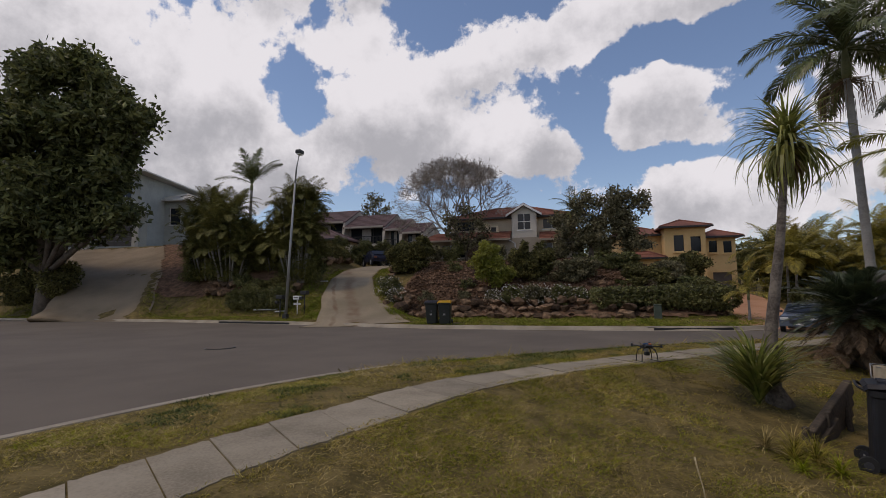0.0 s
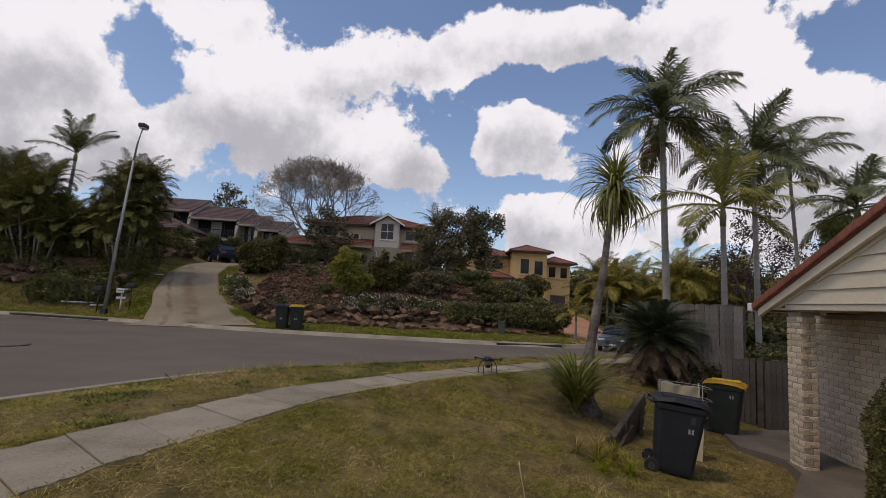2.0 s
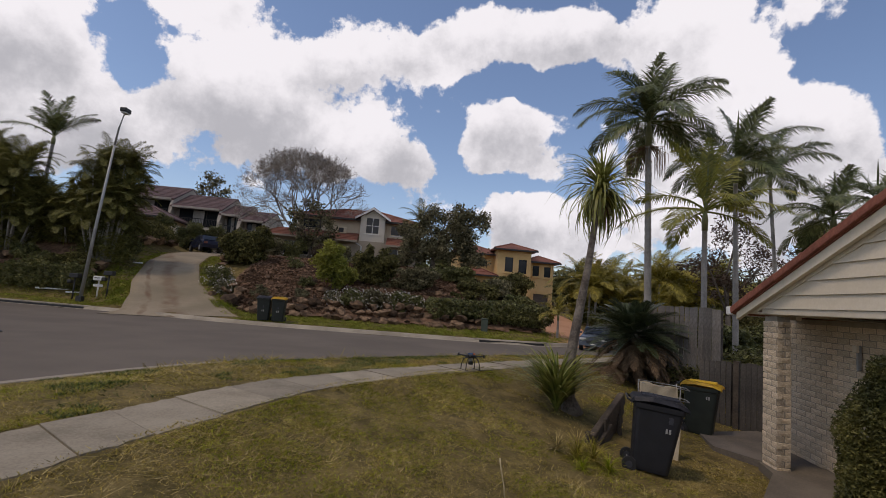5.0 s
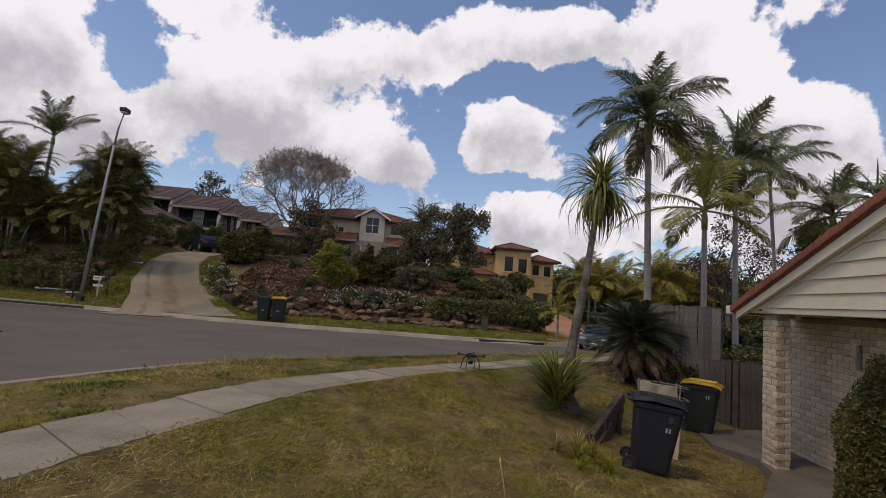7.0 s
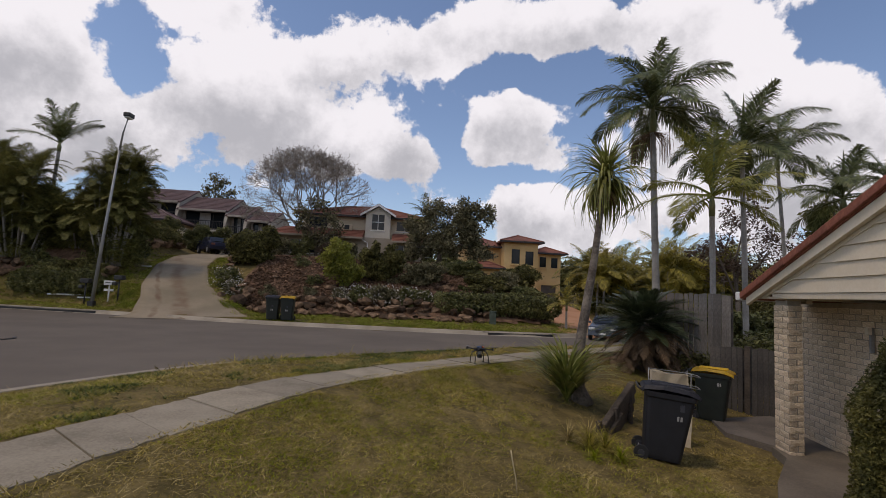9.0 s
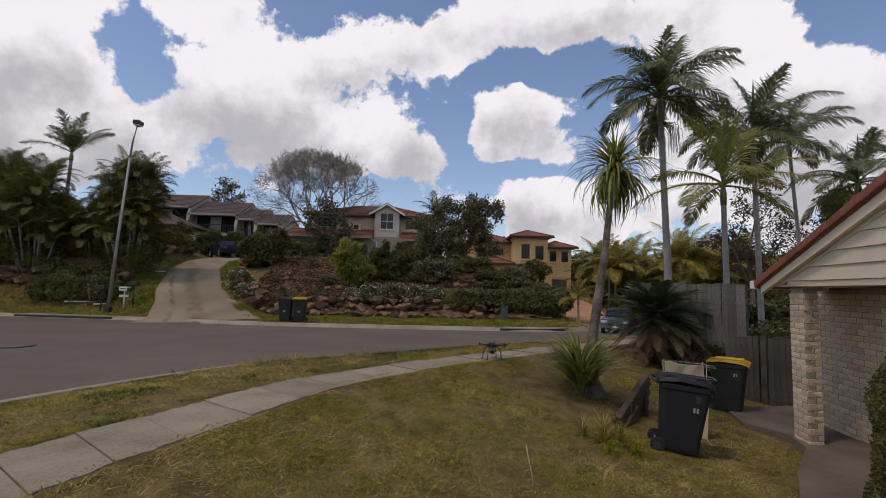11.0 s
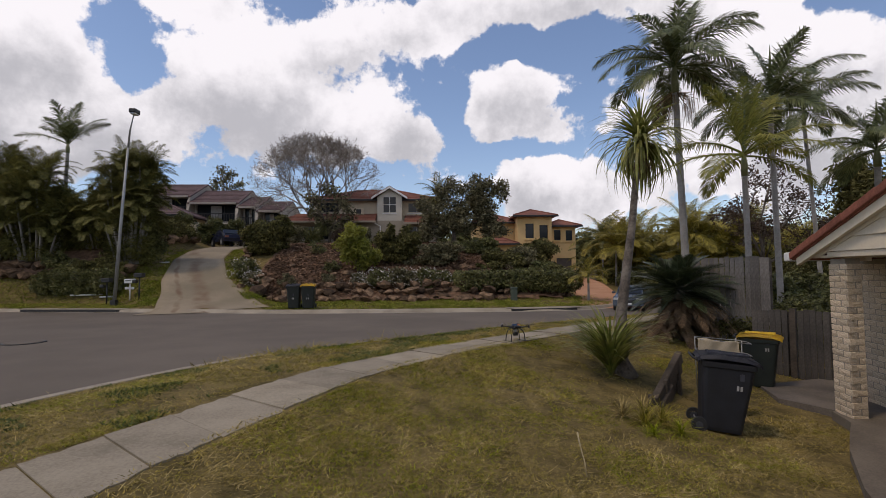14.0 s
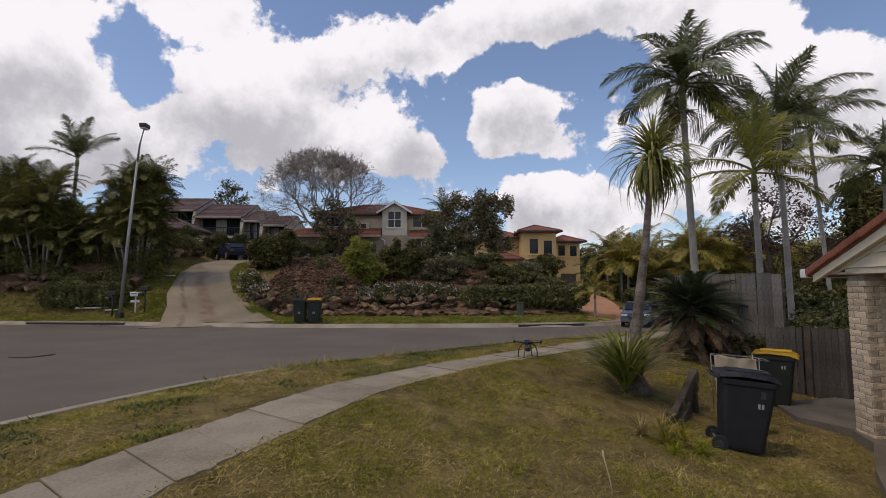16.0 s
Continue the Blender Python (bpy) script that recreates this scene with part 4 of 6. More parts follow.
    ob = thing("hedge", (4.6, 24.2, ground_z(4.6, 24.2)), "long rounded green hedge along the far verge", "hedge")
    soup = Soup()
    for i in range(13):
        x = (i - 6) * .45
        c, out = shell(rng, 900, (x, .1 * math.sin(i), .55), (.55, .6, .62), .6, .12)
        soup.quads(leaves(rng, c[c[:, 2] > 0], .075, out[c[:, 2] > 0]))
    child("foliage", soup.mesh("foliage", LEAF_MID), ob)
    # trees by the houses
    broad_tree("tree", on_ground(2.0, 33), "dark spreading tree in front of the white house", 1.6, .16, ((-1.2, 0, 2.6, 1.2, 1.1, 1.1), (.6, 0, 3.2, 1.3, 1.1, 1.1), (2.2, 0, 2.4, 1.3, 1.1, 1.0), (0, 0, 1.4, 1.8, 1.3, .9), (1.8, .2, 4.2, 1.0, .9, .8), (3.2, 0, 3.8, .8, .8, .7), (2.8, 0, 1.3, 1.2, 1, .9), (-.6, 0, 4.0, .8, .7, .7), (.9, -.3, 1.9, 1.3, 1, .9), (1.3, 0, 3.0, 1.0, .9, .8), (-1.6, 0, 1.2, 1.0, .9, .8)), 12000, .095, LEAF_GREY, 16)
    for i, (x, y, r) in enumerate(((-9.9, 36.6, 1.0), (-8.3, 36.9, 1.15), (-6.2, 36.4, .9), (-5.0, 36.8, 1.0), (-.4, 36.6, .9))):
        leafy("shrub", on_ground(x, y), ((0, 0, r * .8, r, r * .8, r * .8), (.4, 0, r * 1.2, r * .6, r * .6, r * .5)), 1500, .11, (LEAF_GREY, LEAF_MID, LEAF_RED)[i % 3], "loose shrub at the top of the bank before the cream house", "shrub", 400 + i, group="house shrubs")
    palm(on_ground(1.2, 38), 3.6, (0, 0), "cane", 16, "bushy palm rising beside the white house", r=.12, seed=61, shaft=.4, scale=1.0)
    broad_tree("tree", on_ground(-7.2, 37), "small grey-leaved tree before the white house", 1.6, .12, ((-.9, 0, 2.6, .8, .7, .7), (.7, 0, 3.4, .8, .7, .7), (-.1, 0, 4.4, .7, .6, .6), (1.2, 0, 2.4, .7, .6, .6), (-1.3, 0, 3.7, .6, .6, .5), (.3, 0, 1.9, .9, .7, .6)), 1300, .12, LEAF_GREY, 17)
    for i, (x, y, s_) in enumerate(((-38, 95, .62),)):
        broad_tree("gum_tree", (x, y, ground_z(x, y) - .3), "tall distant gum tree above the rooftops", 7, .26, tuple((dx * s_ * 1.0, 0, 7.5 + dz * s_, 1.7 * s_, 1.7 * s_, .9 * s_) for dx, dz in ((-3.4, 6), (2.9, 5), (0, 9), (-1.5, 12), (1.4, 10.5), (4, 7.5), (-3.2, 8.8), (.3, 6.5))), 700, .26, LEAF_GREY, 18 + i)
    # bare spreading tree
    rng = np.random.default_rng(77)
    ob = thing("bare_tree", on_ground(-9.0, 41), "leafless jacaranda with a wide dome of fine grey twigs", "tree")
    soup, ends = Soup(), []
    soup.add(*tube_data([(0, 0, -.2), (.1, 0, 1.0), (.25, 0, 2.0)], [.34, .27, .24], 9))
    for k, (a, e) in enumerate(((175, 52), (20, 48), (90, 66), (265, 60), (140, 70), (340, 68), (215, 42), (5, 36))):
        d = Vector((math.cos(radians(a)) * math.cos(radians(e)), math.sin(radians(a)) * math.cos(radians(e)), math.sin(radians(e))))
        limbs(rng, soup, Vector((.25, 0, 1.7 + .05 * k)), d, 2.5, .11, 6, ends, spread=.62, shrink=.76, up=.04, dome=(5.6, 5.2, 4.0))
    child("trunk", soup.mesh("trunk", TWIG, False), ob)
    tw = Soup()
    for e in ends:
        for k in range(3):
            d = Vector(rng.normal(size=3) + (0, 0, .5)).normalized() * rng.uniform(.22, .45)
            tw.add(*tube_data([e, e + d * .5 + Vector(rng.normal(size=3)) * .05, e + d], [.013, .009, .004], 3, False))
    child("twig_mass", tw.mesh("twig_mass", TWIG), ob, label="fine grey twigs")["kind"] = "stuff"

    # left garden: cane palms, hedge, big tree
    rng = np.random.default_rng(44)
    for (x, y, stems, h0, h1, half, sc, lab) in ((-24.8, 29.6, 28, 1.0, 6.6, 2.0, .78, "dark clump of cane palms beside the brown driveway"), (-21.6, 28, 26, 1.1, 5.5, 1.7, .78, "dense clump of dark cane palms"), (-16.4, 27.6, 30, 1.6, 7.1, 1.35, .74, "tall clump of cane palms with drooping fronds"), (-19.0, 28.8, 12, .6, 2.6, 1.3, .75, "low dark clump of cane palms")):
        ob = thing("cane_palm_clump", on_ground(x, y), lab, "palm clump", "cane palm clumps")
        for i in range(stems):
            a, r = rng.uniform(0, 6.3), half * math.sqrt(rng.uniform(.02, 1))
            h = h0 + (h1 - h0) * rng.uniform(.1, 1) * (1 - .45 * (r / half) ** 2)
            tx, ty = r * math.cos(a), r * math.sin(a) * .7
            tube("stem", [(tx * .5, ty * .5, 0), (tx * .8, ty * .8, h * .6), (tx, ty, h)], [.06, .05, .04], TRUNK_GREY, ob, 6)
            crown(ob, "cane", 12, h, rng, (tx, ty), sc)
        soup = Soup()
        for i in range(30):
            a, r = rng.uniform(0, 6.3), half * math.sqrt(rng.uniform(0, 1))
            cz = rng.uniform(.2, h1 * .85) * (1 - .35 * (r / half) ** 2)
            c, out = shell(rng, 420, (r * math.cos(a), r * math.sin(a) * .6, cz), (.75, .6, .8), .2, .2)
            soup.quads(leaves(rng, c[c[:, 2] > 0], .045, out[c[:, 2] > 0], long=9))
        child("inner_foliage", soup.mesh("inner_foliage", FROND_CANE), ob)
    palm(on_ground(-21.2, 29.2), 5.2, (.2, 0), "upright", 10, "palm with a few upright fronds above the clumps", r=.12, seed=71, shaft=.5, scale=1.0, order=(0, 1, 2, 1, 3, 2, 1))
    for i, (x, y, r, h) in enumerate(((-18.9, 27.0, 1.1, 1.0), (-17.6, 26.8, 1.1, 1.0), (-16.6, 26.7, .9, .8), (-20.2, 27.4, .9, 1.2), (-17.3, 28.4, 1.3, 2.6), (-18.8, 29, 1.6, 3.2), (-15.9, 28.4, 1.0, 2.0))):
        leafy("shrub", on_ground(x, y), ((0, 0, h * .5, r, r * .8, h * .6),), 3000, .095, LEAF_DARK if i % 3 else LEAF_MID, "dark leafy garden shrub behind the verge", "shrub", 90 + i, group="garden shrubs")
    for i in range(8):
        x = -20.0 + i * .55
        leafy("hedge_shrub", on_ground(x, float(fk(x)) + 2.95), ((0, 0, .62, .62, .6, .72), (.2, .1, .9, .45, .45, .45)), 2200, .08, LEAF_MID, "clipped olive shrub in the low hedge behind the verge", "shrub", 140 + i, group="low hedge")
    for x, y in ((-19.8, 45.2), (-22.2, 44.6), (-18.2, 46.5)):
        leafy("shrub", on_ground(x, y), ((0, 0, 1.1, 1.2, 1.0, 1.1), (.5, 0, 1.9, .9, .8, .8)), 2600, .13, LEAF_MID, "leafy green shrub before the townhouses", "shrub", int(-x * 10), group="townhouse shrubs")
    for i in range(6):
        y = 33 + i * 1.4
        leafy("hedge_shrub", on_ground(float(drive_x(y)) - 3.2, y), ((0, 0, .7, .9, 1.0, .8),), 1900, .10, LEAF_DARK, "clipped dark shrub along the driveway wall", "shrub", 110 + i, group="driveway shrubs")
    broad_tree("tree", on_ground(-35.5, 26.2), "huge spreading green tree on the verge", 3.2, .5, ((-4.2, 0, 8, 4.4, 3.6, 3.4), (1.6, -.5, 8.5, 4.2, 3.6, 3.4), (-2, 0, 13, 4.8, 3.8, 3.4), (3.4, 0, 12.4, 3.6, 3.2, 3.2), (.2, 0, 16.6, 3.4, 3, 2.6), (4.8, 0, 9.8, 2.2, 2.2, 2.2), (-6.5, 0, 11.5, 3.6, 3.2, 3.6), (3.4, -.5, 6.6, 2.4, 2.2, 1.5), (-3, -.5, 5.0, 3.6, 2.6, 1.6), (2.2, 0, 18.4, 1.2, 1.2, .9), (6.6, 0, 12.6, 1.3, 1.2, 1.0), (5.6, 0, 7.0, 1.2, 1, .8), (8.0, 0, 13.6, .9, .9, .7), (4.2, 0, 16.6, 1.3, 1.1, .9), (-.8, 0, 18.9, 1.1, 1, .7), (5.4, 0, 15.0, 1.4, 1.2, 1.0), (7.0, -.3, 6.8, 1.3, 1.1, .8)), 40000, .23, LEAF_TREE, 19)
    leafy("bush", on_ground(-35.2, 27.0), ((0, 0, 1.6, 2.0, 1.6, 1.9), (-2.6, 0, 1.5, 2.4, 1.6, 1.9)), 9000, .15, LEAF_DARK, "dark bush under the huge tree", "bush", 20)
    # trimmed conifer by the garage
    leafy("conifer_shrub", on_ground(4.22, 3.62), ((0, 0, .6, .46, .46, .75), (0, 0, 1.2, .42, .42, .7), (.02, 0, 1.65, .26, .26, .38)), 52000, .015, LEAF_SHRUB, "dense trimmed conifer shrub with yellow-green tips", "shrub", 21, inner=.7, lump=.1)


build_palms_near()
build_gardens()


# ---- houses ----
def window(parent, x0, z0, x1, z1, y, panes=2, rows=1, frame=WHITE, sill=True, w=.06):
    """A framed window in a wall that faces -y at y: frame, panes, sill."""
    win = child("window", None, parent)
    bm = bmesh.new()
    box(bm, x0 - w, y - .05, z0 - w, x0, y + .06, z1 + w)
    box(bm, x1, y - .05, z0 - w, x1 + w, y + .06, z1 + w)
    box(bm, x0, y - .05, z1, x1, y + .06, z1 + w)
    box(bm, x0, y - .05, z0 - w, x1, y + .06, z0)
    for i in range(1, panes):
        xm = x0 + (x1 - x0) * i / panes
        box(bm, xm - .025, y - .045, z0, xm + .025, y + .05, z1)
    for i in range(1, rows):
        zm = z0 + (z1 - z0) * i / rows
        box(bm, x0, y - .042, zm - .025, x1, y + .05, zm + .025)
    part("frame", bm, frame, win)
    for i in range(panes):
        for j in range(rows):
            a, b = x0 + (x1 - x0) * i / panes, x0 + (x1 - x0) * (i + 1) / panes
            c, d = z0 + (z1 - z0) * j / rows, z0 + (z1 - z0) * (j + 1) / rows
            part("pane", boxm(a, y + .0, c, b, y + .02, d), GLASS, win)
    if sill:
        part("sill", boxm(x0 - .1, y - .12, z0 - w - .06, x1 + .1, y + .0, z0 - w), frame, win)
    return win


def wall_with_holes(x0, x1, z0, z1, y0, y1, holes):
    """A wall along x from y0 to y1 with openings (a, c, b, d)."""
    bm = bmesh.new()
    xs = sorted({x0, x1, *[h[0] for h in holes], *[h[2] for h in holes]})
    zs = sorted({z0, z1, *[h[1] for h in holes], *[h[3] for h in holes]})
    solid = {}
    for i, (a, b) in enumerate(zip(xs[:-1], xs[1:])):
        for j, (c, d) in enumerate(zip(zs[:-1], zs[1:])):
            mx, mz = (a + b) / 2, (c + d) / 2
            solid[i, j] = not any(h[0] < mx < h[2] and h[1] < mz < h[3] for h in holes)
    V = {(i, j, k): bm.verts.new((x, (y0, y1)[k], z)) for i, x in enumerate(xs) for j, z in enumerate(zs) for k in (0, 1)}
    for (i, j), full in solid.items():
        if not full:
            continue
        bm.faces.new((V[i, j, 0], V[i + 1, j, 0], V[i + 1, j + 1, 0], V[i, j + 1, 0]))
        bm.faces.new((V[i, j + 1, 1], V[i + 1, j + 1, 1], V[i + 1, j, 1], V[i, j, 1]))
        for di, dj, p, q in ((-1, 0, (i, j), (i, j + 1)), (1, 0, (i + 1, j + 1), (i + 1, j)), (0, -1, (i + 1, j), (i, j)), (0, 1, (i, j + 1), (i + 1, j + 1))):
            if not solid.get((i + di, j + dj), False):
                bm.faces.new((V[(*p, 0)], V[(*q, 0)], V[(*q, 1)], V[(*p, 1)]))
    for v in [v for v in bm.verts if not v.link_faces]:
        bm.verts.remove(v)
    return bm


def hip_roof(parent, x0, y0, x1, y1, z, rise, mat, over=.5, thick=.14, ridge=None, fascia=None, gable=False):
    """A tiled roof with eaves: hipped, or gabled with the ridge along x."""
    x0, y0, x1, y1 = x0 - over, y0 - over, x1 + over, y1 + over
    w, d = x1 - x0, y1 - y0
    if gable:
        r0, r1 = (x0, (y0 + y1) / 2), (x1, (y0 + y1) / 2)
    elif w >= d:
        r0, r1 = (x0 + d / 2, (y0 + y1) / 2), (x1 - d / 2, (y0 + y1) / 2)
    else:
        r0, r1 = ((x0 + x1) / 2, y0 + w / 2), ((x0 + x1) / 2, y1 - w / 2)
    v = [(x0, y0, z), (x1, y0, z), (x1, y1, z), (x0, y1, z), (*r0, z + rise), (*r1, z + rise)]
    v += [(a, b, c - thick) for a, b, c in v[:4]]
    if w >= d or gable:
        f = [(0, 1, 5, 4), (1, 2, 5), (2, 3, 4, 5), (3, 0, 4)]
    else:
        f = [(0, 1, 4), (1, 2, 5, 4), (2, 3, 5), (3, 0, 4, 5)]
    f += [(0, 6, 7, 1), (1, 7, 8, 2), (2, 8, 9, 3), (3, 9, 6, 0), (6, 9, 8, 7)]
    roof = child("roof", mesh_of("roof", v, f, mat), parent)
    caps = [(v[4], v[5])] + ([] if gable else [(v[0], v[4]), (v[3], v[4]), (v[1], v[5]), (v[2], v[5])] if w >= d else [(v[0], v[4]), (v[1], v[4]), (v[2], v[5]), (v[3], v[5])])
    for a, b in caps:
        if (Vector(a) - Vector(b)).length > .2:
            tube("ridge_cap", [a, b], .09, mat, roof, 6)
    if fascia:
        bm = bmesh.new()
        box(bm, x0 - .08, y0 - .10, z - .16, x1 + .08, y0 - .003, z - .01)
        part("gutter", bm, fascia, roof)
        # rows of tile courses along the front slope
        n = int(d / 2 / .45)
        bm = bmesh.new()
        for i in range(1, n):
            t = i / n
            inset = 0 if gable else t * (d / 2 if w >= d else w / 2)
            zz, yy = z + rise * t * (1 if w >= d or gable else d / w), y0 + t * d / 2
            if x1 - x0 - 2 * inset > .3 and (w >= d or gable):
                box(bm, x0 + inset + .02, yy - .02, zz - .02, x1 - inset - .02, yy + .03, zz + .03)
        if len(bm.verts):
            part("tile_course", bm, mat, roof)
        else:
            bm.free()
    return roof


def build_white_house():
    h = thing("white_house", (0, 0, 0), "two-storey cream house with red tiled roofs and a gabled bay", "house")
    g = 3.0
    # lower storey
    low = [(-9.6, 4.1, -7.4, 5.1), (-1.2, 3.8, .1, 5.05)]
    part("wall", wall_with_holes(-11, 1.4, g - 1, 5.55, 39.0, 39.22, low), RENDER_CREAM_SHADED, h)
    part("wall", boxm(-11, 39.22, g - 1, -10.78, 47, 5.55), RENDER_CREAM, h)
    part("wall", boxm(1.18, 39.22, g - 1, 1.4, 47, 5.55), RENDER_CREAM, h)
    part("wall", boxm(-11, 47, g - 1, 1.4, 47.2, 5.55), RENDER_CREAM, h)
    part("floor", boxm(-10.7, 39.3, 5.3, 1.1, 46.9, 5.5), INTERIOR, h)
    window(h, *low[0], 39.1, 3)
    window(h, *low[1], 39.1, 2)
    # skirt roofs
    for x0, x1 in ((-11.5, -3.85), (-1.55, 1.9)):
        zf = 5.5 if x0 < -5 else 5.35
        v = [(x0, 38.3, zf), (x1, 38.3, zf), (x1, 40.02, zf + .75), (x0 + (1.2 if x0 < -5 else 0), 40.02, zf + .75)]
        v += [(a, b, c - .14) for a, b, c in v]
        sk = child("skirt_roof", mesh_of("skirt_roof", v, [(0, 1, 2, 3), (0, 4, 5, 1), (1, 5, 6, 2), (3, 7, 4, 0), (4, 7, 6, 5)], ROOF_RED), h)
        bm = bmesh.new()
        for i in range(1, 5):
            t = i / 5
            box(bm, x0 + (1.2 * t if x0 < -5 else 0), 38.3 + 1.72 * t - .02, zf + .75 * t - .03, x1, 38.3 + 1.72 * t + .02, zf + .75 * t + .03)
        part("tile_course", bm, ROOF_RED, sk)
        part("gutter", boxm(x0 - .05, 38.2, zf - .16, x1 + .05, 38.3, zf - .02), RENDER_CREAM_SHADED, sk)
    # upper storey
    up = [(-8.5, 6.4, -7.0, 7.15), (-1.25, 6.35, .15, 7.1)]
    part("wall", wall_with_holes(-9.0, .8, 5.56, 7.35, 40.0, 40.2, up), RENDER_CREAM, h)
    part("wall", boxm(-9.0, 40.2, 5.56, -8.8, 46, 7.35), RENDER_CREAM, h)
    part("wall", boxm(.6, 40.2, 5.56, .8, 46, 7.35), RENDER_CREAM, h)
    part("wall", boxm(-9.0, 46, 5.56, .8, 46.2, 7.35), RENDER_CREAM, h)
    window(h, *up[0], 40.1, 2, frame=DARKMETAL)
    window(h, *up[1], 40.1, 2)
    hip_roof(h, -9, 40, .8, 46.2, 7.40, 1.25, ROOF_RED, .45, fascia=DARKMETAL)
    # bay with its gable
    bay = (-3.25, 6.25, -2.25, 7.5)
    part("bay", wall_with_holes(-3.75, -1.75, 5.3, 7.55, 39.2, 39.35, [bay]), RENDER_WHITE, h)
    for x in (-3.75, -1.87):
        part("bay", boxm(x, 39.35, 5.3, x + .12, 40.0, 7.55), RENDER_WHITE, h)
    window(h, *bay, 39.27, 2, 2)
    v = [(-3.75, 39.2, 7.55), (-1.75, 39.2, 7.55), (-2.75, 39.2, 8.15), (-3.75, 39.35, 7.55), (-1.75, 39.35, 7.55), (-2.75, 39.35, 8.15)]
    child("gable", mesh_of("gable", v, [(0, 1, 2), (5, 4, 3), (0, 2, 5, 3), (1, 4, 5, 2)], RENDER_WHITE), h)
    for sgn in (-1, 1):
        e = -2.75 + sgn * 1.45
        v = [(-2.75, 38.9, 8.38), (e, 38.9, 7.5), (e, 42.4, 7.5), (-2.75, 43, 8.38)]
        v += [(a, b, c - .13) for a, b, c in v]
        child("gable_roof", mesh_of("gable_roof", v, [(0, 1, 2, 3), (4, 7, 6, 5), (0, 4, 5, 1), (1, 5, 6, 2), (3, 2, 6, 7)], ROOF_RED), h)
        v = [(-2.75, 38.87, 8.34), (e, 38.87, 7.46), (e, 38.87, 7.28), (-2.75, 38.87, 8.16)]
        v += [(a, b + .05, c) for a, b, c in v]
        child("bargeboard", mesh_of("bargeboard", v, [(0, 1, 2, 3), (4, 7, 6, 5), (0, 4, 5, 1), (2, 6, 7, 3), (1, 5, 6, 2)], WHITE), h)
    ac = child("air_conditioner", None, h)
    part("case", boxm(-5.6, 39.55, 6.12, -4.9, 39.95, 6.6, bevel=.03), RENDER_CREAM, ac)
    part("fan_grille", boxm(-5.5, 39.53, 6.18, -5.1, 39.55, 6.55), DARKMETAL, ac)
    tube("downpipe", [(-3.9, 38.6, 5.3), (-3.5, 38.9, 5.1), (-3.5, 38.95, 3.2)], .05, WHITE, h, 6)


def build_yellow_house():
    h = thing("yellow_house", (0, 0, 0), "two-storey yellow rendered house with low terracotta roofs", "house")
    g = -.3
    tw = [(9.75, 4.5, 10.55, 5.9), (11.1, 4.4, 11.9, 5.75)]
    part("tower_wall", wall_with_holes(9.0, 12.3, g, 6.55, 45.5, 45.75, tw), RENDER_YELLOW, h)
    for x in (9.0, 12.05):
        part("tower_wall", boxm(x, 45.75, g, x + .25, 51, 6.55), RENDER_YELLOW, h)
    for t in tw:
        window(h, *t, 45.6, 1, 1, frame=DARKMETAL, sill=False)
        part("sill", boxm(t[0] - .1, 45.38, t[1] - .18, t[2] + .1, 45.5, t[1] - .06), RENDER_YELLOW, h)
    hip_roof(h, 9.0, 45.5, 12.3, 51, 6.68, .75, ROOF_RED, .45, fascia=DARKMETAL)
    rt = [(12.7, 4.35, 13.35, 5.35), (13.85, 4.3, 14.5, 5.3)]
    part("wall", wall_with_holes(12.3, 14.8, g, 5.65, 46.2, 46.45, rt + [(12.9, g + .5, 14.4, 2.6)]), RENDER_YELLOW, h)
    part("wall", boxm(14.55, 46.45, g, 14.8, 52, 5.65), RENDER_YELLOW, h)
    part("garage_door", boxm(12.9, 46.32, g + .5, 14.4, 46.38, 2.6), GARAGE_DOOR, h)
    for t in rt:
        window(h, *t, 46.3, 1, 1, frame=DARKMETAL, sill=False)
        part("sill", boxm(t[0] - .1, 46.08, t[1] - .18, t[2] + .1, 46.2, t[1] - .06), RENDER_YELLOW, h)
    hip_roof(h, 12.3, 46.2, 14.8, 52, 5.75, .7, ROOF_RED, .5, fascia=DARKMETAL)
    lt = [(6.2, 5.0, 6.9, 5.55), (7.6, 4.95, 8.3, 5.5)]
    part("wall", wall_with_holes(5.2, 9.0, g, 6.1, 47.2, 47.45, lt), RENDER_YELLOW, h)
    part("wall", boxm(5.2, 47.45, g, 5.45, 52, 6.1), RENDER_YELLOW, h)
    for t in lt:
        window(h, *t, 47.3, 1, 1, frame=DARKMETAL, sill=False)
    hip_roof(h, 5.2, 47.2, 9.4, 52, 6.2, 1.0, ROOF_RED, .5, fascia=DARKMETAL)
    part("porch_wall", boxm(5.4, 45.2, g, 9.0, 47.2, 3.9), RENDER_YELLOW, h)
    hip_roof(h, 5.4, 45.2, 8.6, 47.1, 4.0, .6, ROOF_RED, .4, fascia=DARKMETAL)
    part("wall", boxm(5.2, 52, g, 14.8, 52.2, 5.6), RENDER_YELLOW, h)


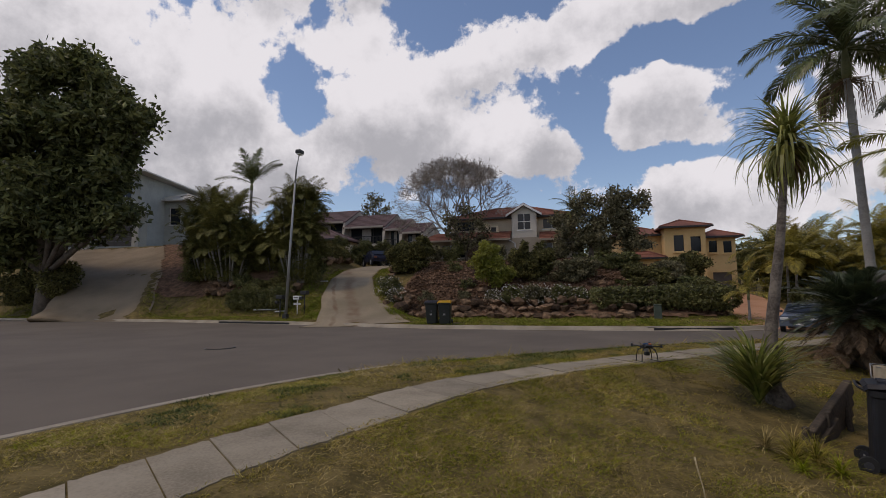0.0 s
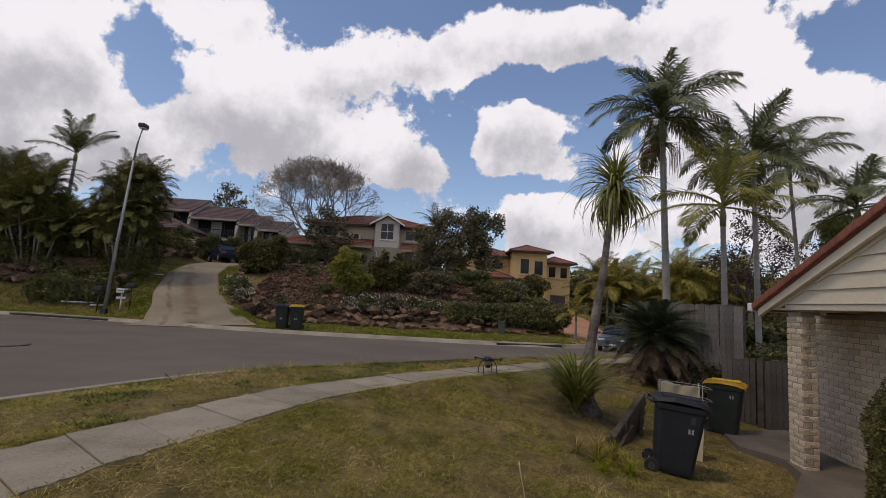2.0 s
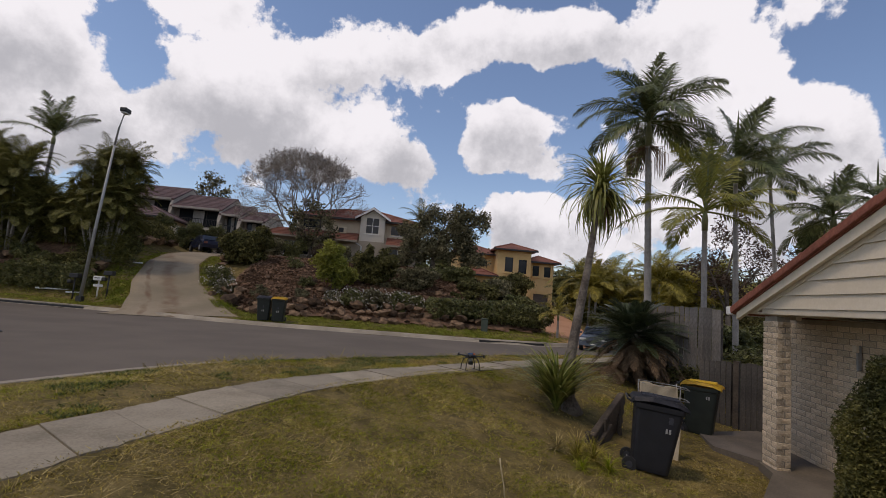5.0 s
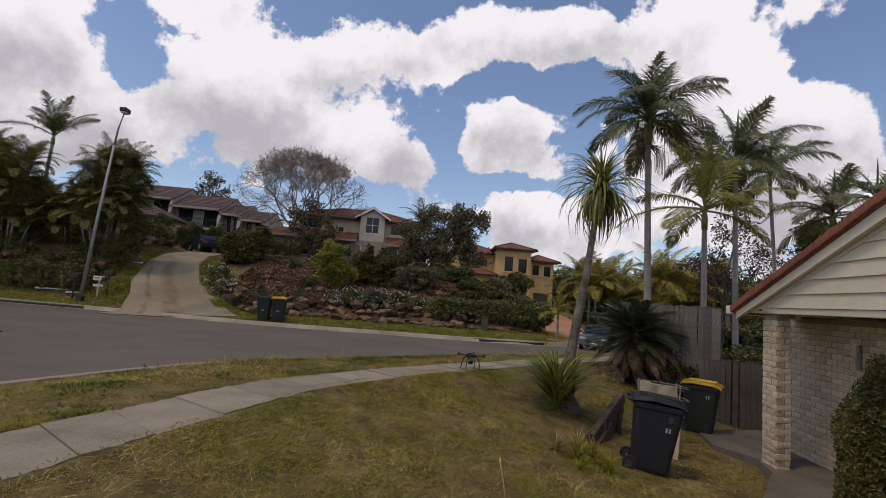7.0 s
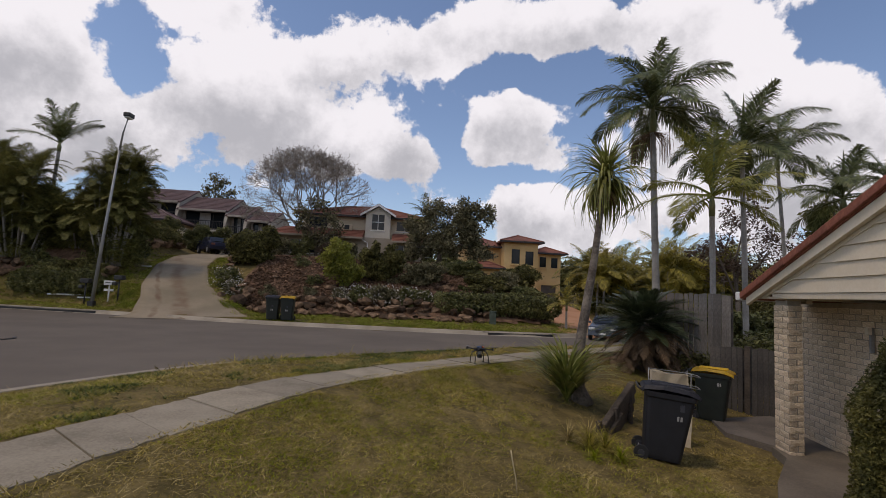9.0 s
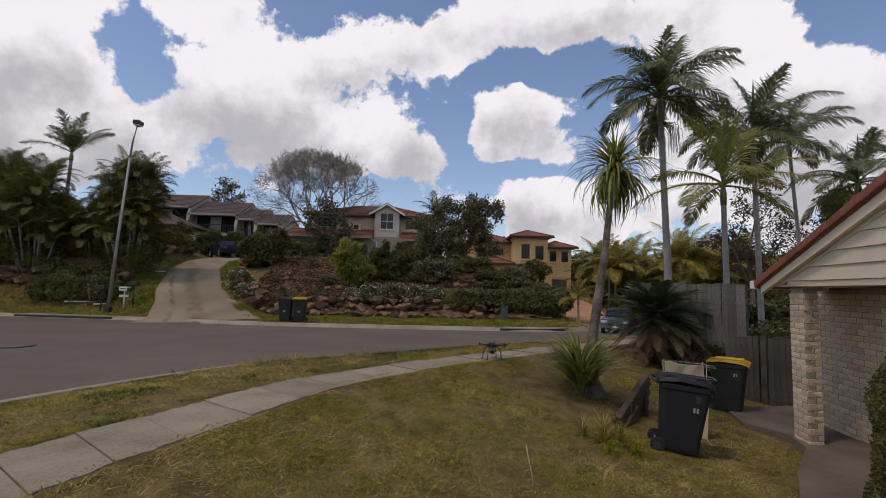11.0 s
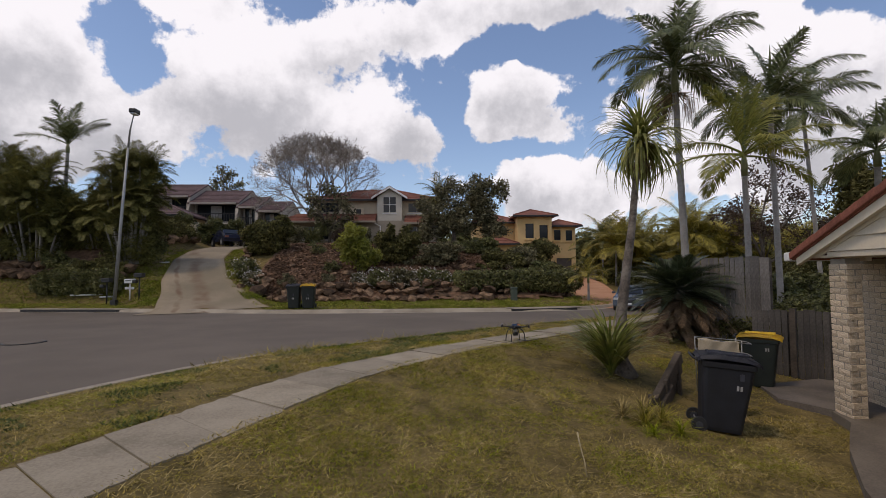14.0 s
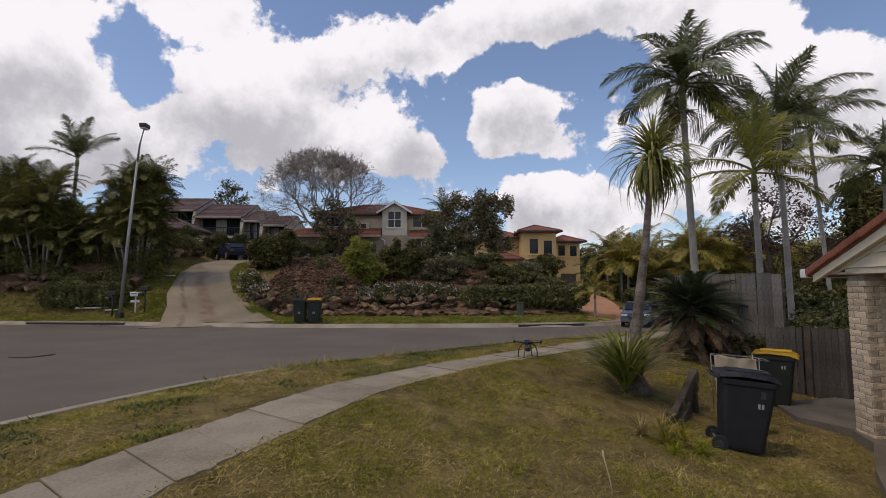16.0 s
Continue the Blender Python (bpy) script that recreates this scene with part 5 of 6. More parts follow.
def build_townhouses():
    units = ((-30.5, -24.6, 53.0, 9.9, 1.75), (-24.6, -19.4, 52.5, 9.1, 1.75), (-19.4, -17.2, 52.0, 8.6, 1.45), (-17.2, -14.6, 51.5, 8.1, 1.35))
    for i, (x0, x1, y, ze, rise) in enumerate(units):
        h = thing("townhouse", (0, 0, 0), "terraced townhouse with brown tiled roof, white walls and dark balcony", "house", "row of townhouses")
        g = 3.2
        a, b = x0 + .5, x1 - .5
        up, dn = (a, ze - 2.1, b, ze - .35), (a, ze - 4.7, b, ze - 2.7)
        part("wall", wall_with_holes(x0, x1, g, ze, y, y + .2, [up, dn]), RENDER_WHITE_SHADED, h)
        part("wall", boxm(x0, y + 8, g, x1, y + 8.2, ze), RENDER_WHITE_SHADED, h)
        for x in (x0, x1 - .2):
            # stepped party walls
            v = [(x, y - 1.6, g), (x, y + 8, g), (x, y + 8, ze - .3), (x, y + 3.2, ze + rise - .12), (x, y - 1.05, ze - .42), (x, y - 1.45, ze - 1.2)]
            v += [(p + .22, q, r) for p, q, r in v]
            n = 6
            child("party_wall", mesh_of("party_wall", v, [tuple(range(n))[::-1], tuple(range(n, 2 * n))] + [(k, (k + 1) % n, (k + 1) % n + n, k + n) for k in range(n)], RENDER_PARTY), h)
        v = [(x0 - .05, y - 1.1, ze - .25), (x1 + .05, y - 1.1, ze - .25), (x1 + .05, y + 3.2, ze + rise), (x0 - .05, y + 3.2, ze + rise), (x1 + .05, y + 8.4, ze - .2), (x0 - .05, y + 8.4, ze - .2)]
        v += [(p, q, r - .14) for p, q, r in v]
        roof = child("roof", mesh_of("roof", v, [(0, 1, 2, 3), (3, 2, 4, 5), (0, 6, 7, 1), (6, 9, 8, 7), (9, 11, 10, 8), (1, 7, 8, 2), (2, 8, 10, 4), (0, 3, 9, 6), (3, 5, 11, 9)], ROOF_BROWN), h)
        bm = bmesh.new()
        for k in range(1, 9):
            t = k / 9
            box(bm, x0 + .25, y - 1.1 + 4.3 * t - .02, ze - .25 + (rise + .25) * t - .03, x1 - .25, y - 1.1 + 4.3 * t + .02, ze - .25 + (rise + .25) * t + .03)
        part("tile_course", bm, ROOF_BROWN, roof)
        part("gutter", boxm(x0 + .22, y - 1.22, ze - .42, x1 - .22, y - 1.1, ze - .22), RENDER_PARTY, roof)
        window(h, *up, y + .1, 3 if x1 - x0 > 4 else 1, 1, frame=DARKMETAL, sill=False)
        window(h, *dn, y + .1, 2 if x1 - x0 > 4 else 1, 1, frame=DARKMETAL, sill=False)
        part("blind", boxm(a + (b - a) * .35, y - .08, ze - 2.0, a + (b - a) * .62, y - .055, ze - .45), CURTAIN, h)
        part("balcony_floor", boxm(x0 + .22, y - 1.5, ze - 2.55, x1 - .22, y, ze - 2.4), RENDER_WHITE, h)
        rail = child("balcony_rail", None, h)
        part("top_rail", boxm(x0 + .22, y - 1.5, ze - 1.5, x1 - .22, y - 1.44, ze - 1.43), DARKMETAL, rail)
        n = int((x1 - x0 - .5) / .16)
        for k in range(n):
            xx = x0 + .3 + k * .16
            part("baluster", boxm(xx, y - 1.49, ze - 2.4, xx + .03, y - 1.46, ze - 1.5), DARKMETAL, rail)
    # low tan unit below them
    h = thing("low_house", (0, 0, 0), "low tan rendered house with a brown tiled roof behind the hedge", "house")
    holes = [(-27.6, 5.0, -27.0, 6.3), (-26.3, 5.0, -25.6, 6.3), (-24.6, 4.9, -23.9, 6.2)]
    part("wall", wall_with_holes(-29, -22.6, 2.6, 6.9, 46.5, 46.7, holes), RENDER_TAN, h)
    part("wall", boxm(-22.8, 46.7, 2.6, -22.6, 51, 6.9), RENDER_TAN, h)
    part("wall", boxm(-29, 46.7, 2.6, -28.8, 51, 6.9), RENDER_TAN, h)
    for t in holes:
        window(h, *t, 46.6, 1, 1, frame=WHITE)
    hip_roof(h, -29, 46.5, -22.6, 51, 7.0, 1.2, ROOF_BROWN, .5, fascia=DARKMETAL)
    part("porch_post", boxm(-21.6, 45.6, 2.6, -21.0, 46.2, 6.2), RENDER_WHITE, h)


def build_side_house():
    h = thing("garage_house", (-40.9, 40, .25), "grey-green two-storey house with a pale roof over a double garage", "house", rz=14)
    g = 5.0
    doors = [(-9.6, 6.05, -5.6, 9.2), (-5.1, 6.05, -1.1, 9.2)]
    wins = [(-6.6, 10.4, -4.6, 12.6), (-2.2, 10.6, -.9, 12.6)]
    part("wall", wall_with_holes(-12, 0, g, 9.7, 0, .25, doors), RENDER_GREY, h)
    part("wall", wall_with_holes(-12, 0, 9.7, 13.2, -1.3, -1.05, wins), RENDER_GREY, h)
    part("floor_slab", boxm(-12, -1.3, 9.45, 0, .25, 9.7), RENDER_WHITE, h)
    part("wall", boxm(-.25, .25, g, 0, 10, 13.2), RENDER_GREY, h)
    part("wall", boxm(-.25, -1.05, 9.7, 0, .25, 13.2), RENDER_GREY, h)
    part("wall", boxm(-12, 10, g, 0, 10.2, 13.2), RENDER_GREY, h)
    for door in doors:
        d = child("garage_door", None, h)
        for i in range(6):
            z = door[1] + i * .5
            part("panel", boxm(door[0], .12, z, door[2], .17, z + .48, bevel=.012), GARAGE_DOOR, d)
    for w_ in wins:
        window(h, *w_, -1.18, 2, 1, frame=WHITE)
    for x in (-10.2, -5.35, -.5):
        part("column", boxm(x - .2, -1.3, g, x + .2, -.9, 9.45), RENDER_WHITE, h)
    hip_roof(h, -12, -1.3, 0, 10, 13.35, 2.2, ROOF_PALE, 1.0, fascia=WHITE)
    part("side_wing", boxm(.0, 3, g, 3.2, 10, 11.2), RENDER_GREY, h)
    window(h, .7, 8.6, 1.8, 10.4, 2.95, 1, 1, frame=WHITE)
    hip_roof(h, 0, 3, 3.2, 10, 11.3, 1.0, ROOF_PALE, .6, fascia=WHITE)


# ---- the brick garage by the lawn ----
GZ = -.72           # its floor
GM = pose(5.52, 7.28, .06, 0, 0, math.degrees(math.atan2(-.982, -.19)))


def brick_meshes():
    out = []
    rng = np.random.default_rng(2)
    for k in range(6):
        bm = bmesh.new()
        box(bm, 0, 0, 0, 1, 1, 1)
        for v in bm.verts:
            if v.co.y < .5:
                v.co.y -= rng.uniform(0, .12)
                v.co.x += rng.uniform(-.012, .012)
                v.co.z += rng.uniform(-.06, .06)
        front = [f for f in bm.faces if all(v.co.y < .5 for v in f.verts)]
        res = bmesh.ops.poke(bm, faces=front)
        for v in res["verts"]:
            v.co.y -= rng.uniform(.02, .16)
            v.co.x += rng.uniform(-.2, .2)
        me = bpy.data.meshes.new("brick")
        bm.to_mesh(me)
        bm.free()
        me.materials.append(BRICK)
        out.append(me)
    return out


def bricks(parent, wall, length, courses, m, seed, thick=.06, first=0.0):
    """Courses of bricks, each a piece of its own, along local x, facing -y."""
    rng = np.random.default_rng(seed)
    for c in range(courses):
        x = first - (.12 if c % 2 else 0)
        while x < first + length - .01:
            a, b = max(x, first), min(x + .23, first + length)
            if b - a > .04:
                child("brick", BRICKS[int(rng.integers(6))], wall, m @ pose(a + .005, 0, c * .086 + .005) @ Matrix.Diagonal((b - a - .01, thick, .076, 1)))
            x += .24


BRICKS = brick_meshes()


def build_garage():
    h = thing("brick_garage", label="cream brick garage with weatherboard gable and terracotta tiled roof", category="house", m=GM)
    tan = .384
    top = 1.50 - GZ
    # corner pillar
    pil = child("pillar", None, h, pose(.36, .15, GZ - .02), "rough cream brick pillar")
    part("core", boxm(.04, .04, 0, .35, .22, top), MORTAR, pil)
    n = int(top / .086)
    bricks(h, pil, .39, n, pose(0, .04, 0), 1)
    bricks(h, pil, .20, n, pose(.35, .04, 0, 0, 0, 90), 2)
    bricks(h, pil, .20, n, pose(.04, .24, 0, 0, 0, -90), 3)
    # recessed wall behind it
    wall = child("recessed_wall", None, h, pose(-1.05, 1.02, GZ - .02), "shaded cream brick wall")
    part("core", boxm(0, .05, 0, 10.7, .25, top), MORTAR, wall)
    bricks(h, wall, 2.7, n, pose(0, .05, 0), 4)
    bm = bmesh.new()
    rng = np.random.default_rng(9)
    for c in range(n):
        x = 2.7 - (.12 if c % 2 else 0)
        while x < 10.4:
            a = max(x, 2.705)
            box(bm, a, rng.uniform(-.005, .0), c * .086 + .005, x + .23, .05, c * .086 + .081)
            x += .24
    part("brick_rest", bm, BRICK, wall)
    part("side_wall", boxm(.63, 2.1, GZ, .85, 9.5, 1.6), BRICK, h)
    part("side_wall", boxm(9.6, .2, GZ, 9.83, 9.5, 1.6), BRICK, h)
    part("back_wall", boxm(.63, 9.5, GZ, 9.83, 9.7, 1.6), BRICK, h)
    # beam, soffits
    part("beam", boxm(.45, .12, 1.5, 9.9, .30, 1.58, bevel=.006), BOARD, h, "cream painted beam")
    part("porch_ceiling", boxm(.45, .3, 1.56, 9.7, 1.5, 1.60), BOARD, h)
    part("soffit", boxm(-.02, .12, 1.50, .6, 9.5, 1.53), BOARD, h)
    part("eave_beam", boxm(.12, .5, 1.44, .62, .58, 1.50), BOARD, h)
    # weatherboards, each one cut to the slope of the gable
    zb = 1.585
    k = 0
    apex = 5.0
    def left_at(z):
        return max((z - 1.60) / tan + .28, .30)
    while zb < 1.60 + tan * apex - .25:
        z1 = zb + .185
        a0, a1 = left_at(zb), left_at(z1 - .02)
        b0, b1 = 2 * apex - a0, 2 * apex - a1
        v = [(a0, .105, zb), (b0, .105, zb), (b1, .128, z1), (a1, .128, z1), (a0, .16, zb), (b0, .16, zb), (b1, .16, z1), (a1, .16, z1)]
        child("weatherboard", mesh_of("weatherboard", v, [(0, 1, 2, 3), (7, 6, 5, 4), (0, 4, 5, 1), (1, 5, 6, 2), (2, 6, 7, 3), (3, 7, 4, 0)], BOARD), h)
        zb = z1 + .002
    # bargeboard and tiles up each slope
    for sgn in (1, -1):
        def P(x, y, z):
            return (x if sgn > 0 else 2 * apex - x, y, z)
        zl = lambda x: 1.60 + tan * x
        v = [P(-.12, .02, zl(-.12) - .02), P(apex, .02, zl(apex) - .02), P(apex, .02, zl(apex) - .21), P(-.12, .02, zl(-.12) - .16)]
        v += [(a, b + .06, c) for a, b, c in v]
        child("bargeboard", mesh_of("bargeboard", v, [(0, 1, 2, 3), (7, 6, 5, 4), (0, 4, 5, 1), (2, 6, 7, 3), (1, 5, 6, 2), (3, 7, 4, 0)], BOARD), h)
        v = [P(-.12, .08, zl(-.12) - .06), P(apex, .08, zl(apex) - .06), P(apex, .105, zl(apex) - .27), P(.3, .105, zl(.3) - .2)]
        v += [(a, b + .03, c) for a, b, c in v]
        child("trim", mesh_of("trim", v, [(0, 1, 2, 3), (7, 6, 5, 4), (2, 6, 7, 3)], BOARD), h)
        roof = child("roof", mesh_of("roof", [P(-.2, .0, zl(-.2)), P(apex, .0, zl(apex)), P(apex, 10.2, zl(apex)), P(-.2, 10.2, zl(-.2)),
                                              P(-.2, .0, zl(-.2) - .05), P(apex, .0, zl(apex) - .05), P(apex, 10.2, zl(apex) - .05), P(-.2, 10.2, zl(-.2) - .05)],
                                     [(0, 1, 2, 3), (7, 6, 5, 4), (0, 4, 5, 1), (3, 2, 6, 7), (0, 3, 7, 4)], TILE), h)
        ang = math.degrees(math.atan(tan))
        tile_me = None
        if sgn > 0:
            bm = bmesh.new()
            box(bm, 0, -.02, -.07, .36, .14, .035, bevel=.012)
            tile_me = bpy.data.meshes.new("barge_tile")
            bm.to_mesh(tile_me)
            bm.free()
            tile_me.materials.append(TILE)
            for i in range(17):
                x = -.22 + i * .31
                child("barge_tile", tile_me, roof, pose(x, -.02, zl(x) + .035 + .004 * (i % 2), 0, -ang - 1.5, 0))
            field = boxm(0, 0, 0, .35, .30, .03, bevel=.008)
            fm = bpy.data.meshes.new("roof_tile")
            field.to_mesh(fm)
            field.free()
            fm.materials.append(TILE)
            for i in range(17):
                for j in range(6):
                    x = -.24 + i * .31
                    child("roof_tile", fm, roof, pose(x, .14 + j * .31, zl(x) + .012, 0, -ang - 2.5, 0))
    part("gutter", boxm(-.34, -.05, 1.46, -.2, 10.2, 1.60, bevel=.02), WHITE, h, "white gutter end")
    # wall lamp and a loose cable on the pillar
    w = child("wall_bracket", None, h, pose(1.10, 1.03, .82))
    part("backplate", boxm(-.02, -.03, 0, .02, .02, .34, bevel=.008), GALV, w)
    part("hook", boxm(-.035, -.07, .24, .035, -.02, .34, bevel=.012), BOARD, w)
    tube("cable", [(.60, .45, .95), (.58, .44, .5), (.5, .40, .05), (.36, .36, -.02), (.22, .34, -.12)], .009, WHITE, h, 6)
    # concrete floor with a rounded edge
    v = [(.36, .14, GZ + .03), (.9, .05, GZ + .03), (1.44, -.3, GZ + .03), (1.95, -.62, GZ + .03), (3.0, -1.15, GZ + .03), (4.0, -1.5, GZ + .03), (9.8, -1.6, GZ + .03), (9.8, 1.45, GZ + .03), (.36, 1.45, GZ + .03)]
    n = len(v)
    v += [(a, b, c - .2) for a, b, c in v]
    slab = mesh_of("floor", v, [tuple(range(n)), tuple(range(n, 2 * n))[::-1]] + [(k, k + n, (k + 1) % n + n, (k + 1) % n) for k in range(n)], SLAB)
    pad = [(-1.9, 1.25), (-1.3, -.05), (-.35, -.2), (.34, .3), (.6, 2.2), (-1.0, 2.6)]
    v2 = [(a, b, GZ + z_) for z_ in (.012, -.2) for a, b in pad]
    n2 = len(pad)
    padme = mesh_of("side_path", v2, [tuple(range(n2)), tuple(range(n2, 2 * n2))[::-1]] + [(k, k + n2, (k + 1) % n2 + n2, (k + 1) % n2) for k in range(n2)], SLAB_SHADED)
    setting("side_path", padme, "grey concrete path to the gate, darkened for shade", "path").matrix_world = GM
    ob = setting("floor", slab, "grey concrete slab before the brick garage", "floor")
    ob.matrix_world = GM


def build_fences():
    rng = np.random.default_rng(15)
    paling = bpy.data.meshes.new("paling")
    bm = boxm(0, 0, 0, .092, .018, 1)
    bm.to_mesh(paling)
    bm.free()
    paling.materials.append(DARKWOOD)

    grey = paling.copy()
    grey.materials[0] = FENCE

    def run(name, a, b, top, label, cat, foot, post=True, board=paling):
        d = Vector((b[0] - a[0], b[1] - a[1], 0))
        ob = thing(name, (a[0], a[1], foot), label, cat, rz=math.degrees(math.atan2(d.y, d.x)))
        n = int(d.length / .1)
        for i in range(n):
            hgt = top - foot + rng.uniform(-.02, .02)
            child("paling", board, ob, pose(i * .1, rng.uniform(-.004, .004), 0, 0, rng.uniform(-.4, .4), 0) @ Matrix.Diagonal((1, 1, hgt, 1)))
        for z in (.25, (top - foot) * .82):
            part("rail", boxm(0, .02, z, d.length, .06, z + .08), DARKWOOD, ob)
        if post:
            for x in (0, d.length - .1):
                part("post", boxm(x, .06, -.1, x + .1, .15, top - foot - .03), DARKWOOD, ob)
        return ob
    run("paling_fence", (5.7, 11.95), (7.7, 10.75), 1.68, "tall weathered grey timber paling fence", "fence", -.7, board=grey)
    run("paling_fence", (6.5, 9.78), (6.95, 9.28), .58, "low weathered timber fence panel", "fence", -.8)
    g = run("timber_gate", (7.0, 9.22), (7.95, 8.0), .60, "weathered timber paling gate with a dark post", "gate", -.8, False)
    part("gate_post", boxm(-.12, -.03, -.1, -.02, .09, 1.42), SLEEPER, g)


build_white_house()
build_yellow_house()
build_townhouses()
build_side_house()
build_garage()
build_fences()


# ---- boulders ----
def boulder_meshes(n=8):
    out = []
    for k in range(n):
        bm = bmesh.new()
        bmesh.ops.create_icosphere(bm, subdivisions=3, radius=1)
        rs = np.random.default_rng(500 + k)
        cuts = [(Vector(rs.normal(size=3)).normalized(), rs.uniform(.42, .75)) for _ in range(13)]
        for v in bm.verts:
            p = v.co.copy()
            d = noise.noise(p * 1.1 + Vector((k * 7.3, 1, 2))) * .45 + noise.noise(p * 2.7 + Vector((k, 5, 3))) * .16
            v.co = p * (1 + d)
            for n_, lim in cuts:
                over = v.co.dot(n_) - lim
                if over > 0:
                    v.co -= n_ * over * .92
        me = bpy.data.meshes.new("boulder")
        bm.to_mesh(me)
        bm.free()
        me.materials.append(ROCK)
        out.append(me)
    return out


def build_boulders():
    ms = boulder_meshes()
    rng = np.random.default_rng(6)

    def put(x, y, z, r, flat=.72):
        ob = new("boulder", ms[int(rng.integers(8))])
        ob.matrix_world = pose(x, y, z, rng.uniform(-15, 15), rng.uniform(-15, 15), rng.uniform(0, 360)) @ Matrix.Diagonal((r * rng.uniform(.9, 1.35), r * rng.uniform(.8, 1.05), r * flat, 1))
        tagged(ob, "weathered brown sandstone boulder in the retaining wall", "boulder", "retaining wall boulders")
    for row in range(3):
        x = -9.3 + row * .35
        while x < 4.3:
            r = rng.choice((.22, .28, .34, .44)) * rng.uniform(.85, 1.15) * (1 - .08 * row)
            d = 3.55 + .45 * row + .18 * math.sin(x * 1.3)
            y = float(fk(x)) + d
            z = ground_z(x, float(fk(x)) + 3.2) + .12 + row * .34
            if rng.uniform() < (.97, .93, .75)[row]:
                put(x, y + rng.uniform(-.15, .2), z + r * rng.uniform(-.15, .2), r)
            x += r * rng.uniform(1.3, 1.6)
    for i in range(34):
        x, d = rng.uniform(-8.5, 5.5), rng.uniform(5.2, 11.5)
        y = float(fk(x)) + d
        put(x, y, ground_z(x, y) + .08, rng.uniform(.18, .42))
    # at the bend of the driveway
    for i in range(9):
        y = 27.5 + i * .55
        x = float(drive_x(y)) + 2.75 + rng.uniform(-.1, .2)
        put(x, y, ground_z(x, y) + .15, rng.uniform(.22, .38))
    # rocks of the garden across the driveway
    for i in range(30):
        x = -22.8 + i * .24 + rng.uniform(-.1, .1)
        y = float(fk(x)) + 3.2 + rng.uniform(0, .5) + (.5 if i % 2 else 0)
        put(x, y, ground_z(x, y) + rng.uniform(.15, .5), rng.uniform(.3, .55))
    for i in range(14):
        y = 32 + i * .65
        x = float(drive_x(y)) - 2.9
        put(x, y, ground_z(x, y) + .35, rng.uniform(.4, .6))


# ---- wheelie bins ----
def wheelie_bin(at, rz, body, lid_mat, label, marks=None, lean=0.0, group="", size=1.0):
    ob = thing("wheelie_bin", label=label, category="bin", group=group, m=pose(*at, 0, 0, rz) @ pose(0, 0, 0, 0, lean, 0) @ Matrix.Diagonal((size, size, min(1, size + .08), 1)))
    bm = bmesh.new()
    # front is +x; a tapered tub with rounded corners
    rings = ((.05, .255, .215, -.02), (.10, .265, .225, -.02), (.55, .305, .25, .0), (.88, .335, .272, .015), (.90, .36, .29, .015), (.965, .365, .295, .015))
    vs = []
    for z, hx, hy, ox in rings:
        row, rr = [], .06
        for cx, cy, a0 in ((1, 1, 0), (-1, 1, 90), (-1, -1, 180), (1, -1, 270)):
            for k in range(4):
                a = radians(a0 + 30 * k)
                row.append(bm.verts.new((ox + cx * (hx - rr) + rr * math.cos(a), cy * (hy - rr) + rr * math.sin(a), z)))
        vs.append(row)
    for a, b in zip(vs[:-1], vs[1:]):
        for k in range(16):
            bm.faces.new((a[k], a[(k + 1) % 16], b[(k + 1) % 16], b[k]))
    bm.faces.new(vs[0][::-1])
    bm.faces.new(vs[-1])
    part("tub", bm, body, ob)
    bm = bmesh.new()
    rows = []
    for x, z, hy in ((-.40, .985, .25), (-.36, 1.03, .285), (-.1, 1.062, .30), (.25, 1.045, .305), (.39, 1.005, .30), (.425, .975, .29)):
        rows.append([bm.verts.new((x, y * hy, z - (.05 if abs(y) == 1 else 0))) for y in (-1, -.86, -.4, .4, .86, 1)])
    for a, b in zip(rows[:-1], rows[1:]):
        for k in range(5):
            bm.faces.new((a[k], b[k], b[k + 1], a[k + 1]))
    bmesh.ops.solidify(bm, geom=bm.faces[:], thickness=.018)
    lid = part("lid", bm, lid_mat, ob)
    part("lid_rib", boxm(-.25, -.10, 1.045, .3, -.07, 1.075, bevel=.008), lid_mat, lid)
    part("lid_rib", boxm(-.25, .07, 1.045, .3, .10, 1.075, bevel=.008), lid_mat, lid)
    tube("handle", [(-.36, -.24, .95), (-.45, -.22, .985), (-.45, .22, .985), (-.36, .24, .95)], .016, body, ob, 8)
    tube("axle", [(-.33, -.27, .11), (-.33, .27, .11)], .012, GALV, ob, 6)
    for y in (-.285, .235):
        w = tube("wheel", [(-.33, y, .11), (-.33, y + .05, .11)], .105, RUBBER, ob, 20)
        tube("hub", [(-.33, y - .004, .11), (-.33, y + .054, .11)], .05, BIN_LID, w, 12)
    if marks:
        side, dx, dz = marks
        # two plain bars stand in for the digits of the house number
        for i, (w_, h_) in enumerate(((.045, .075), (.045, .075))):
            if side == "front":
                part("mark", boxm(.322, -.055 + i * .06, dz, .330, -.02 + i * .06, dz + h_), CURTAIN, ob, "plain pale bar in place of a number digit")
            else:
                part("mark", boxm(dx + i * .045, -.274, dz, dx + i * .045 + .028, -.266, dz + .062), CURTAIN, ob, "plain pale bar in place of a number digit")
        if side == "front":
            part("sticker", boxm(.318, -.03, dz + .16, .345, .03, dz + .23), BIN_LID, ob)
        else:
            part("sticker", boxm(dx + .03, -.276, dz + .13, dx + .09, -.268, dz + .22), BIN_LID, ob)
    return ob


